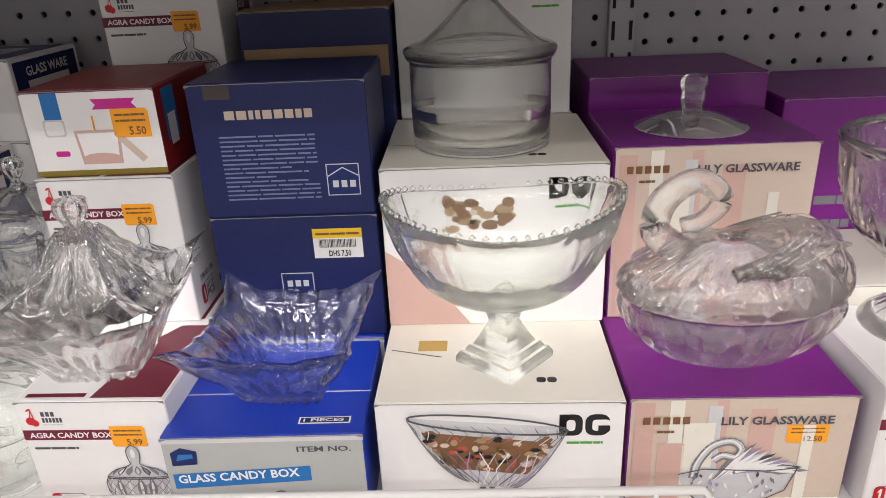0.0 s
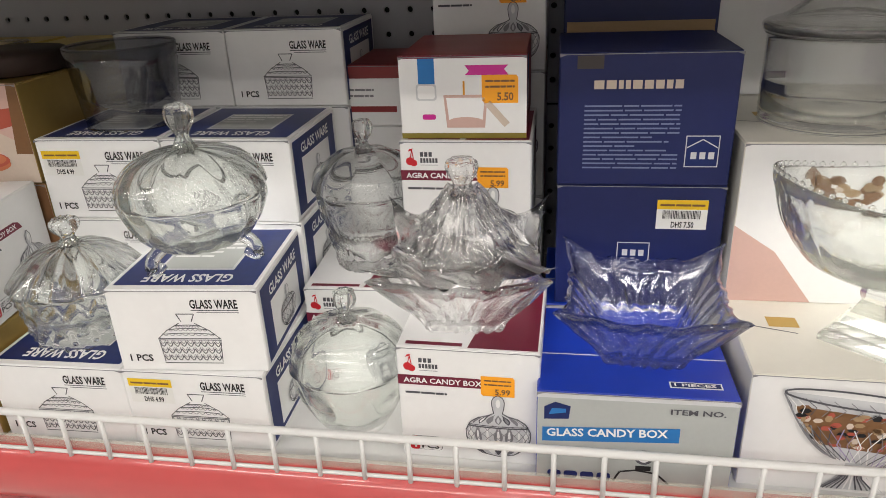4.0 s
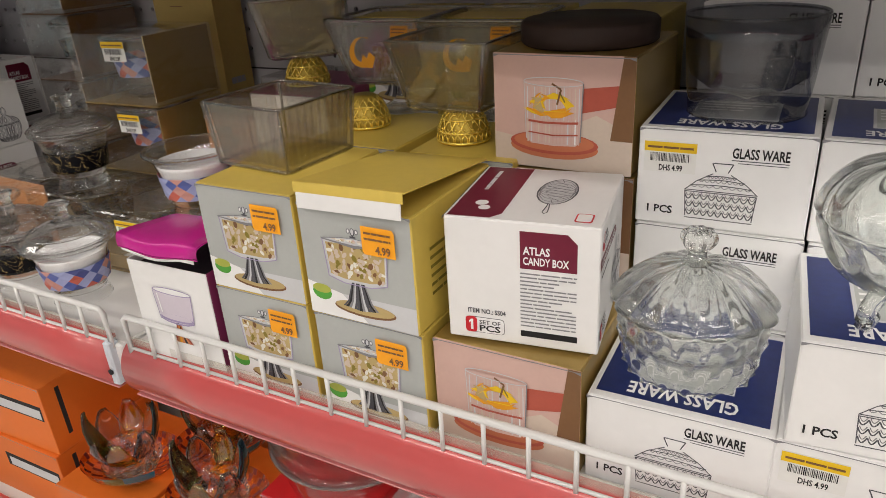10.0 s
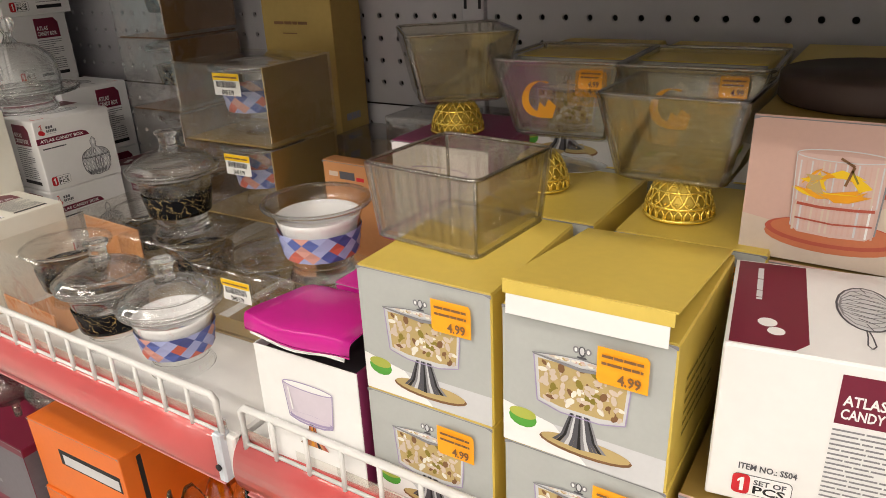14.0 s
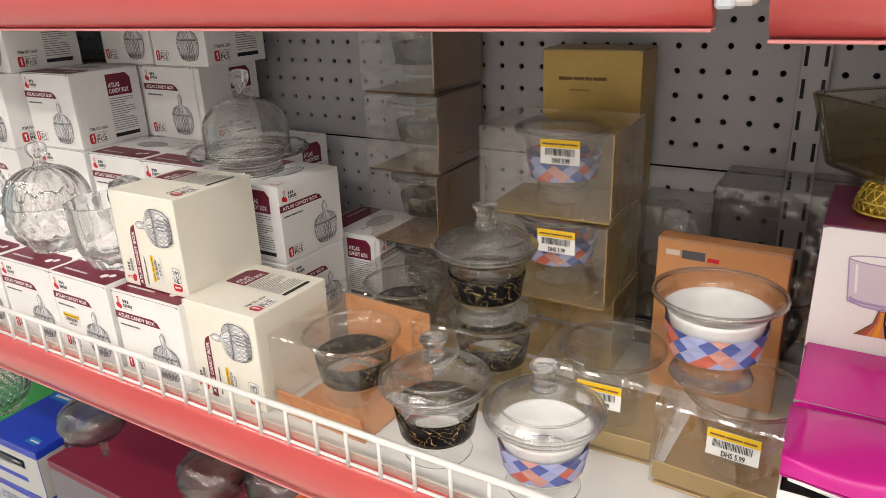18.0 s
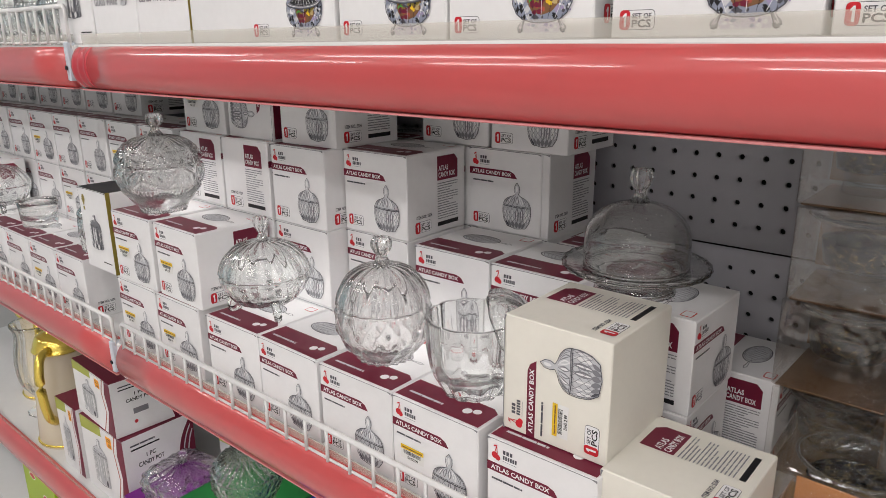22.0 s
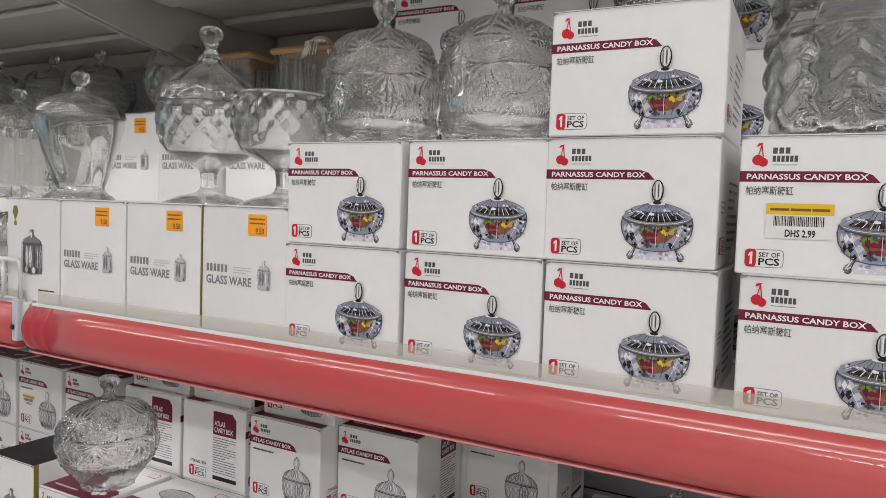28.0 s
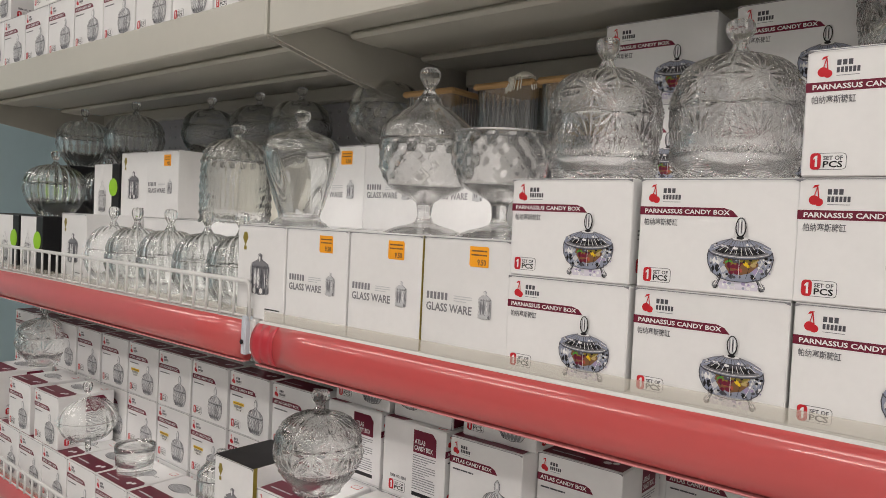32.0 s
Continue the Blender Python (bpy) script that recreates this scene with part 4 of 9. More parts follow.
    oval(0.5, 0.865, 0.066, 0.12, PALE, 12)
    for da, m in ((-0.038, GREY), (-0.012, WHITEP), (0.012, MIDGREY), (0.038, WHITEP)):
        oval(0.5 + da, 0.865, 0.011, 0.10, m, 13, 8)


# candy bowl cartons of the upper shelf
def bowl_carton(tag=False, label="white candy bowl carton with a dark red banner"):
    w, d, h = 0.1135, 0.115, 0.0845
    root, F = carton("candy_box", w, d, h, CARD, label, "candy bowl cartons")
    s = Sheet()
    cherry(s, 0.007, 0.0655, 0.0135)
    s.put("emblem", F["front"], root)
    s = Sheet()
    banner(s, 0.0, 0.0562, 0.074, 0.0064, "PARNASSUS CANDY BOX", 0.064)
    s.put("banner", F["front"], root, "dark red banner with white lettering")
    s = Sheet()
    s.text("帕纳塞斯糖缸", 0.004, 0.0487, 0.0042, MIDGREY, 0.026)
    s.put("lettering", F["front"], root)
    s = Sheet()
    candy_bowl_picture(s, 0.0540, 0.0042, 0.0455, 0.0520)
    s.put("picture", F["front"], root, "printed glass bowl of sweets")
    s = Sheet()
    badge(s, 0.0055, 0.0045, 0.0215, 0.0110)
    s.put("badge", F["front"], root)
    s = Sheet()
    badge(s, 0.012, 0.009, 0.024, 0.0115)
    s.bars(0.012, 0.035, 0.018, 0.010, 3, GREY)
    s.bars(0.045, 0.01, 0.05, 0.05, 9, GREY)
    s.put("side_print", F["right"], root)
    if tag:
        tag_part(root, F, "front", 0.016, 0.0225, True)
    return root


def info_panel(s, w, h):
    """Side of a jar carton: dark red title block, lines of small print, a tag."""
    s.poly([(0.5 * w, 0.64 * h), (0.5 * w, 0.93 * h), (0.8 * w, 0.93 * h), (0.86 * w, 0.86 * h), (0.86 * w, 0.64 * h)], WINE)
    s.text("ATLAS", 0.52 * w, 0.755 * h, 0.06 * h, WHITEP, 0.17 * w)
    s.text("CANDY BOX", 0.52 * w, 0.675 * h, 0.06 * h, WHITEP, 0.29 * w)
    s.bars(0.5 * w, 0.16 * h, 0.36 * w, 0.46 * h, 15, GREY)
    s.quad(0.5 * w, 0.08 * h, 0.87 * w, 0.13 * h, BLACK)
    s.text("ITEM NO.: SS04", 0.14 * w, 0.23 * h, 0.04 * h, MIDGREY, 0.26 * w)
    badge(s, 0.12 * w, 0.06 * h, 0.27 * w, 0.135 * h)


def art_panel(s, w, h, words="ATLAS CANDY BOX", prof=APPLE, m=WINE, seed=5, scale=0.5):
    cherry(s, 0.05 * w, 0.79 * h, 0.14 * h)
    banner(s, 0.0, 0.67 * h, 0.68 * w, 0.085 * h, words, 0.56 * w, m)
    s.bars(0.05 * w, 0.58 * h, 0.3 * w, 0.05 * h, 1, MIDGREY)
    draw_jar(s, 0.48 * w, 0.07 * h, 0.42 * w * scale / 0.5, 0.56 * h, prof, seed)
    badge(s, 0.06 * w, 0.07 * h, 0.24 * w, 0.13 * h)


def top_panel(s, w, d):
    s.poly([(0.02 * w, 0.02 * d), (0.98 * w, 0.02 * d), (0.98 * w, 0.30 * d), (0.9 * w, 0.36 * d), (0.02 * w, 0.36 * d)], WINE)
    s.disc(0.74 * w, 0.18 * d, 0.045 * w, WHITEP, 1)
    s.disc(0.82 * w, 0.22 * d, 0.04 * w, WHITEP, 1)
    s.bars(0.1 * w, 0.1 * d, 0.4 * w, 0.08 * d, 1, PALE)
    s.line([(0.2 * w + 0.24 * w * (1 + math.cos(a)), 0.62 * d + 0.13 * d * math.sin(a)) for a in [math.pi * 2 * i / 18 for i in range(19)]], 0.012 * w, MIDGREY)
    s.disc(0.44 * w, 0.62 * d, 0.235 * w, PALE, 0, 18, 0.125 * d)
    for i in range(-4, 5):
        s.line([(0.44 * w + 0.052 * i * w * math.cos(q), 0.62 * d + 0.12 * d * math.sin(q)) for q in [math.pi * (k / 6 - 0.5) for k in range(7)]], 0.006 * w, GREY, 1)
        s.line([((0.44 + 0.05 * i - 0.03) * w, (0.62 - 0.09 * math.cos(0.36 * i)) * d), ((0.44 + 0.05 * i + 0.03) * w, (0.62 + 0.09 * math.cos(0.36 * i)) * d)], 0.005 * w, MIDGREY, 2)
    s.line([(0.68 * w, 0.615 * d), (0.74 * w, 0.625 * d), (0.82 * w, 0.632 * d), (0.85 * w, 0.615 * d), (0.82 * w, 0.598 * d), (0.74 * w, 0.605 * d), (0.68 * w, 0.605 * d)], 0.007 * w, MIDGREY)
    s.round(0.8 * w, 0.82 * d, 0.94 * w, 0.93 * d, 0.02 * w, RED)
    s.round(0.81 * w, 0.83 * d, 0.93 * w, 0.92 * d, 0.018 * w, WHITEP, 1)


def jar_carton(card=CARD, tag="", label="white jar carton with dark red banners", h=0.094):
    w, d = 0.099, 0.099
    root, F = carton("candy_box", w, d, h, card, label, "glass jar cartons")
    for face in ("front", "back"):
        s = Sheet()
        art_panel(s, w, h)
        s.put("front_print" if face == "front" else "back_print", F[face], root)
    for face in ("right", "left"):
        s = Sheet()
        info_panel(s, d, h)
        s.put("side_print", F[face], root)
    s = Sheet()
    top_panel(s, w, d)
    s.put("top_print", F["top"], root)
    if tag == "yellow":
        tag_part(root, F, "front", 0.010, 0.033, True, w=0.028, h=0.014)
    return root


def agra_carton(label="white jar carton with a dark red banner and orange sticker", tag=True, h=0.093):
    w, d = 0.098, 0.105
    root, F = carton("candy_box", w, d, h, CARD, label, "tall jar cartons")
    s = Sheet()
    art_panel(s, w, 0.093, "AGRA CANDY BOX", BOWL, WINE, 9, 0.55)
    s.put("front_print", F["front"] @ Matrix.Translation((0, h - 0.093, 0)), root)
    s = Sheet()
    s.poly([(0.5 * w, 0.02 * d), (0.98 * w, 0.02 * d), (0.98 * w, 0.9 * d), (0.75 * w, 0.9 * d), (0.62 * w, 0.7 * d)], WINE)
    s.quad(0.06 * w, 0.03 * d, 0.46 * w, 0.07 * d, WINE)
    s.put("top_print", F["top"], root)
    s = Sheet()
    info_panel(s, d, h)
    s.put("side_print", F["right"], root)
    if tag:
        tag_part(root, F, "front", 0.058, h - 0.036, words="5.99", w=0.023, h=0.016)
    return root


def glassware_carton(tag=False, label="white glassware carton with navy blue top and side", h=0.0688):
    w, d = 0.109, 0.112
    root, F = carton("glassware_box", w, d, h, CARD, label, "glassware cartons")
    s = Sheet()
    s.text("GLASS WARE", 0.060, 0.0515, 0.0068, BLACK, 0.034)
    s.quad(0.060, 0.0495, 0.094, 0.0501, MIDGREY)
    s.quad(0.064, 0.0478, 0.094, 0.0483, MIDGREY)
    s.text("1 PCS", 0.008, 0.0085, 0.0055, BLACK, 0.017)
    s.put("lettering", F["front"], root)
    s = Sheet()
    lw = 0.0006
    u, v, jw, jh = 0.032, 0.007, 0.046, 0.038
    def arc(x0, x1, y0, dip, wd, m):
        s.line([(x0 + (x1 - x0) * i / 5, y0 - dip * math.sin(math.pi * i / 5)) for i in range(6)], wd, m)
    for row in range(3):
        y0 = v + jh * (0.46 - 0.15 * row)
        half = jw * (0.49 - 0.015 * row)
        for j in range(9):
            x0, x1 = u + jw / 2 - half + 2 * half * j / 9, u + jw / 2 - half + 2 * half * (j + 1) / 9
            arc(x0, x1, y0, jh * 0.10, lw * 1.3, MIDGREY)
            arc(x0 + lw, x1 - lw, y0 + jh * 0.03, jh * 0.07, lw * 0.9, GREY)
    for sx in (-1, 1):
        s.line([(u + jw * (0.5 + sx * 0.49), v + jh * 0.50), (u + jw * (0.5 + sx * 0.46), v + jh * 0.03)], lw, MIDGREY)
        s.line([(u + jw * (0.5 + sx * 0.50), v + jh * 0.52), (u + jw * (0.5 + sx * 0.34), v + jh * 0.70), (u + jw * (0.5 + sx * 0.12), v + jh * 0.86)], lw, MIDGREY)
    for y0, half, dip in ((0.50, 0.50, 0.0), (0.53, 0.49, 0.0), (0.62, 0.42, -0.03), (0.72, 0.31, -0.03), (0.80, 0.20, -0.02)):
        arc(u + jw * (0.5 - half), u + jw * (0.5 + half), v + jh * y0, jh * dip, lw, MIDGREY)
        for j in range(8):
            if y0 > 0.6:
                x0, x1 = u + jw * (0.5 - half + 2 * half * j / 8), u + jw * (0.5 - half + 2 * half * (j + 1) / 8)
                arc(x0, x1, v + jh * (y0 + 0.02), jh * 0.05, lw * 0.8, GREY)
    s.line([(u + jw * 0.03, v), (u + jw * 0.97, v)], lw, MIDGREY)
    s.line([(u + jw * 0.42, v + jh * 0.89), (u + jw * 0.36, v + jh * 1.05), (u + jw * 0.64, v + jh * 1.05), (u + jw * 0.58, v + jh * 0.89)], lw * 1.2, MIDGREY)
    s.put("picture", F["front"], root, "line drawing of a lidded jar")
    s = Sheet()
    s.quad(0.004, 0.006, w - 0.004, d - 0.006, ROYAL)
    s.quad(0.026, 0.03, w - 0.026, d - 0.03, PALE, 1)
    s.quad(0.028, 0.032, w - 0.028, d - 0.032, SILVERP, 2)
    s.bars(0.03, 0.05, w - 0.06, 0.03, 4, WHITEP, 3)
    s.text("GLASS WARE", w - 0.022, 0.022, 0.012, WHITEP, w - 0.044, 3, 180)
    s.put("top_print", F["top"], root, "navy blue top panel")
    s = Sheet()
    s.quad(0.005, 0.004, d - 0.005, h - 0.004, NAVYP)
    s.quad(0.022, 0.008, d - 0.022, h - 0.021, WHITEP, 1)
    s.text("GLASS WARE", 0.022, h - 0.017, 0.008, WHITEP, d - 0.044, 2)
    draw_jar(s, 0.038, 0.01, 0.036, 0.032, BOWL, 4, rows=8, cols=7, up=2)
    s.put("side_print", F["right"], root, "navy blue side panel")
    if tag:
        tag_part(root, F, "front", 0.004, 0.038, True, "DHS 4.99", w=0.034, h=0.021)
    return root


def plain_ware_carton(w, d=0.10, h=0.114, tag=False, bottle=False, stripe=False, label="white glassware carton with small grey lettering"):
    root, F = carton("glassware_box", w, d, h, CARD, label, "white glassware cartons")
    s = Sheet()
    if bottle:
        draw_jar(s, 0.30 * w, 0.030, 0.40 * w, 0.050, TALL, 2, [GREY, MIDGREY, PALE, GREY], None, rows=16, cols=8)
        s.poly([(0.10 * w, 0.098), (0.16 * w, 0.088), (0.22 * w, 0.098), (0.19 * w, 0.105), (0.13 * w, 0.105)], OLIVE)
        s.quad(0.13 * w, 0.083, 0.19 * w, 0.088, OLIVE)
        s.bars(0.62 * w, 0.012, 0.3 * w, 0.004, 1, BLACK)
        s.put("picture", F["front"], root, "printed patterned glass bottle")
    else:
        for i, n in enumerate((6,)):
            for j in range(n):
                s.quad(0.006 + j * 0.0046, 0.0535, 0.0091 + j * 0.0046, 0.0605, GREY)
        s.text("GLASS WARE", 0.006, 0.0425, 0.0078, GREY, 0.056)
        s.bars(0.040, 0.0530, 0.022, 0.007, 3, PALE)
        draw_jar(s, 0.070, 0.0405, 0.0145, 0.0265, TALL, 3, [PALE, GREY, GREY], None, rows=10, cols=6)
        s.put("front_print", F["front"], root)
    if stripe:
        s = Sheet()
        s.quad(0, 0, 0.006, h, OLIVE)
        s.put("side_stripe", F["right"], root, "olive green edge stripe")
    if tag:
        tag_part(root, F, "front", w - 0.046, 0.088, words="9.50", w=0.022, h=0.019)
    return root


NH = 0.0868


def candy_stand_picture(s, u, v, w, h):
    """Printed glass candy stand: fluted dark foot, straight bowl of nuts, low lid with a knob."""
    rnd = random.Random(6)
    levels = ((0.0, 0.0), (0.27, 0.355), (0.68, 0.81), (0.83, 0.87), (1.0, 1.0))

    def at(a, t):
        for (t0, q0), (t1, q1) in zip(levels, levels[1:]):
            if t <= t1:
                break
        return u + w * a, v + h * (q0 + (q1 - q0) * (t - t0) / (t1 - t0))
    for i in range(13):
        a0, a1 = 0.22 + 0.56 * i / 13, 0.22 + 0.56 * (i + 1) / 13
        b0, b1 = 0.40 + 0.20 * i / 13, 0.40 + 0.20 * (i + 1) / 13
        s.poly([at(a0, 0.02 + 0.02 * abs(i - 6) / 6), at(a1, 0.02 + 0.02 * abs(i - 6) / 6), at((a1 + b1) / 2 - 0.0, 0.10), at(b1, 0.27), at(b0, 0.27), at((a0 + b0) / 2, 0.10)], [MIDGREY, GREY, MIDGREY, BLACK, PALE][(i * 3) % 5], 4)
    s.poly([at(0.06, 0.30), at(0.30, 0.255), at(0.70, 0.255), at(0.94, 0.30), at(0.98, 0.68), at(0.02, 0.68)], PALE, 3)
    s.poly([at(0.09, 0.325), at(0.30, 0.295), at(0.70, 0.295), at(0.91, 0.325), at(0.94, 0.655), at(0.06, 0.655)], NUT, 4)
    for i in range(110):
        a, t = rnd.uniform(0.10, 0.90), rnd.uniform(0.32, 0.645)
        x, y = at(a, t)
        q = rnd.uniform(0, 3.1)
        c, d, e = math.cos(q), math.sin(q), rnd.uniform(0.4, 0.7)
        r = rnd.uniform(0.0015, 0.0031)
        s.poly([(x + r * (c * math.cos(z) - d * e * math.sin(z)), y + r * (d * math.cos(z) + c * e * math.sin(z))) for z in [math.pi * m / 3.5 for m in range(7)]], rnd.choice([SAND, SAND, NUT, SAND, CREAM, NUT, BROWNP, SAND, OLIVE]), 5 + 0.03 * i)
    s.poly([at(0.02, 0.68), at(0.0, 0.705), at(0.5, 0.665), at(1.0, 0.705), at(0.98, 0.68), at(0.5, 0.635)], GREY, 10.4)
    s.poly([at(0.02, 0.71), at(0.5, 0.675), at(0.98, 0.71), at(0.70, 0.80), at(0.5, 0.83), at(0.30, 0.80)], PALE, 9)
    for i in range(40):
        a = rnd.uniform(0.16, 0.84)
        x, y = at(a, 0.715 + rnd.uniform(0.0, 0.06) * (1 - abs(a - 0.5)))
        s.disc(x, y, 0.0015, rnd.choice([CREAM, SAND, NUT, BLUSH]), 9.1 + 0.02 * i, 6, 0.0008)
    s.line([at(0.0, 0.71), at(0.30, 0.80), at(0.5, 0.83), at(0.70, 0.80), at(1.0, 0.71)], 0.0006, GREY, 10.6)
    s.line([at(0.02, 0.68), at(0.06, 0.30), at(0.30, 0.255), at(0.70, 0.255), at(0.94, 0.30), at(0.98, 0.68)], 0.0007, LILAC, 10.8)
    for ka, kt, ra, rt, m, up in ((0.5, 0.92, 0.035, 0.060, MIDGREY, 8), (0.5, 0.925, 0.022, 0.045, PALE, 9), (0.44, 0.93, 0.030, 0.040, GREY, 8.2), (0.56, 0.93, 0.030, 0.040, GREY, 8.4), (0.44, 0.93, 0.014, 0.024, WHITEP, 9.2), (0.56, 0.93, 0.014, 0.024, WHITEP, 9.4), (0.5, 0.85, 0.05, 0.014, MIDGREY, 10.9)):
        s.poly([at(ka + ra * math.cos(math.pi * i / 6), kt + rt * math.sin(math.pi * i / 6)) for i in range(12)], m, up)


def nut_stand_carton(label="silver-grey and yellow carton picturing a candy stand", tag=True, open_top=False):
    w, d, h = 0.0915, 0.115, NH - 0.0004
    root, F = carton("candy_stand_box", w, d, h, GOLDY, label, "candy stand cartons")
    s = Sheet(0.00004)
    s.quad(0.0, 0.0, w - 0.001, h - 0.001, SILVERP)
    s.quad(0.0, 0.0, w - 0.001, 0.020, PALE, 1)
    s.poly([(0, 0.0), (0.05, 0.0), (0.03, 0.02), (0, 0.026)], WHITEP, 2)
    s.put("front_print", F["front"], root, "silver-grey printed front")
    s = Sheet(0.00006)
    candy_stand_picture(s, 0.0175, 0.0075, 0.055, 0.066)
    s.disc(0.048, 0.0105, 0.026, BROWNP, 2, 20, 0.0058)
    s.disc(0.048, 0.0115, 0.025, NUT, 3, 20, 0.0050)
    s.disc(0.012, 0.018, 0.0085, GREENP, 2, 14, 0.006)
    s.disc(0.012, 0.0210, 0.0082, LIMEP, 3, 14, 0.0036)
    s.put("picture", F["front"], root, "printed glass candy stand full of nuts")
    s = Sheet()
    s.bars(0.02, 0.02, 0.06, 0.04, 6, OLIVE)
    s.put("side_print", F["right"], root)
    if tag:
        tag_part(root, F, "front", 0.0535, 0.056, lift=0.0008)
    if open_top:
        bm = slab(-w / 2 + 0.001, w / 2 - 0.001, -d - 0.002, 0.0, 0.0, 0.0012, 0.0004)
        lid = part("raised_flap", bm, GOLDY, root, "yellow top flap standing slightly open")
        lid.matrix_basis = pose(0, d / 2 - 0.001, h + 0.0015, -6.5, -1.5, 0)
        part("flap_fold", slab(-w / 2 + 0.002, w / 2 - 0.002, -d - 0.003, -d - 0.002, -0.006, 0.001, 0.0002), GOLDY, lid)
        part("tuck_tab", slab(-w / 2 + 0.004, w / 2 - 0.004, -d - 0.0028, -d - 0.0018, -0.017, -0.006, 0.0002), CARD, lid, "white inside of the flap")
    return root


def tumbler_carton(w=0.105, d=0.115, h=0.083, label="blush pink carton picturing a ribbed glass on a round coaster"):
    root, F = carton("tumbler_box", w, d, h, GOLDCARD, label, "tumbler cartons")
    s = Sheet()
    s.quad(0, 0, w, h, BLUSH)
    s.poly([(0, 0), (w, 0), (w, 0.03), (0.75 * w, 0.042), (0.3 * w, 0.02), (0, 0.025)], SAND, 1)
    s.poly([(0.6 * w, 0.5 * h), (w, 0.62 * h), (w, 0.78 * h), (0.62 * w, 0.72 * h)], ROSE, 2)
    s.poly([(0.85 * w, 0.3 * h), (w, 0.3 * h), (w, h), (0.92 * w, h)], BROWNP, 3)
    s.put("front_print", F["front"], root, "blush pink printed front")
    s = Sheet()
    s.disc(0.047, 0.0165, 0.034, TERRA, 3, 24, 0.009)
    s.disc(0.047, 0.0195, 0.034, ROSE, 4, 24, 0.0085)
    s.disc(0.047, 0.0205, 0.031, TERRA, 5, 24, 0.0072)
    s.poly([(0.026, 0.022), (0.030, 0.0185), (0.047, 0.0175), (0.064, 0.0185), (0.068, 0.022), (0.0695, 0.064), (0.0245, 0.064)], mat("pale_blush_print", (0.60, 0.42, 0.38), 0.42, var=0.08, bump=0), 6)
    rnd = random.Random(4)
    for i in range(15):
        x = 0.0268 + i * 0.0028
        s.poly([(x, 0.0195), (x + 0.0011, 0.0195), (x + 0.0012, 0.036 + 0.004 * rnd.random()), (x + 0.0001, 0.034)], rnd.choice([SAND, PALE, BLUSH, BLUSH, WHITEP]), 7)
        s.poly([(x, 0.037), (x + 0.0008, 0.037), (x + 0.0008, 0.060), (x, 0.060)], rnd.choice([BLUSH, SAND, PALE]), 7)
    for i in range(22):
        a = rnd.uniform(0, 6.3)
        s.poly([(0.0475 + (0.018 * math.cos(a + q) - 0.003) * rnd.uniform(0.55, 1.05) + 0.004 * math.cos(i), 0.0475 + 0.0082 * math.sin(a + q) * rnd.uniform(0.6, 1.2)) for q in (0, 0.5, 1.0, 1.6)], rnd.choice([AMBER, YELLOW, AMBER, NUT]), 8 + 0.08 * i)
    s.line([(0.050, 0.048), (0.053, 0.059), (0.046, 0.063)], 0.0014, BROWNP, 10)
    s.line([(0.056, 0.050), (0.052, 0.057)], 0.0010, OLIVE, 10)
    s.line([(0.028, 0.0355), (0.040, 0.0345), (0.056, 0.0350), (0.066, 0.0358)], 0.0016, ROSE, 10)
    s.line([(0.028, 0.027), (0.047, 0.0255), (0.066, 0.027)], 0.0010, ROSE, 10)
    s.line([(0.0470 + 0.0225 * math.cos(a), 0.064 + 0.0032 * math.sin(a)) for a in [2 * math.pi * i / 24 for i in range(25)]], 0.0006, PALE, 10)
    s.line([(0.0262, 0.022), (0.0247, 0.064)], 0.0005, PALE, 10)
    s.line([(0.0678, 0.022), (0.0693, 0.064)], 0.0008, GREY, 10)
    s.put("picture", F["front"], root, "printed ribbed glass with orange slices")
    return root


# ---- glass ----
def ribs(n, a, twist=0.0, zref=0.05):
    return lambda t, r, z: a * math.cos(n * t + twist * z / zref)


def diamonds(n, a, k, z0=-1.0, z1=9.0):
    def f(t, r, z):
        if not z0 <= z <= z1:
            return 0.0
        p, q = math.sin(n * t / 2 + k * z), math.sin(n * t / 2 - k * z)
        return a * (1 - abs(p)) * 0.9 + a * (1 - abs(q)) * 0.9 - a * 0.6
    return f


def groove(u, v, rays, length, width):
    """Depth of V-cuts that run out from a point, tapering to their tips."""
    rho = math.hypot(u, v)
    if rho >= length:
        return 0.0
    if rho < 0.0006:
        return 1.0
    turn = (math.atan2(v, u) * rays / (2 * math.pi)) % 1.0
    off = rho * abs(math.sin(min(turn, 1 - turn) * 2 * math.pi / rays))
    return max(0.0, 1 - off / (width * (1 - rho / length) ** 0.6 + 1e-6)) * min(1.0, 3 * (1 - rho / length))


def starcut(n, a, zc, zh, rays=14, width=0.0026):
    """Stars round the belly and fans between them, cut as grooves."""
    def f(t, r, z):
        cell = 2 * math.pi * r / n
        u = ((t * n / (2 * math.pi)) % 1.0 - 0.5) * cell
        w = ((t * n / (2 * math.pi) + 0.5) % 1.0 - 0.5) * cell
        v = z - zc
        return 0.5 * a - a * max(groove(u, v, rays, min(zh, cell * 0.62), width), groove(w, v + zh * 0.75, 2 * rays, zh * 1.1, width * 0.8), groove(w, v - zh * 0.95, rays, zh * 0.8, width))
    return f


def petals(n, a, twist=0.0):
    return lambda t, r, z: a * (abs(math.sin(n * t / 2 + twist * z)) - 0.5)


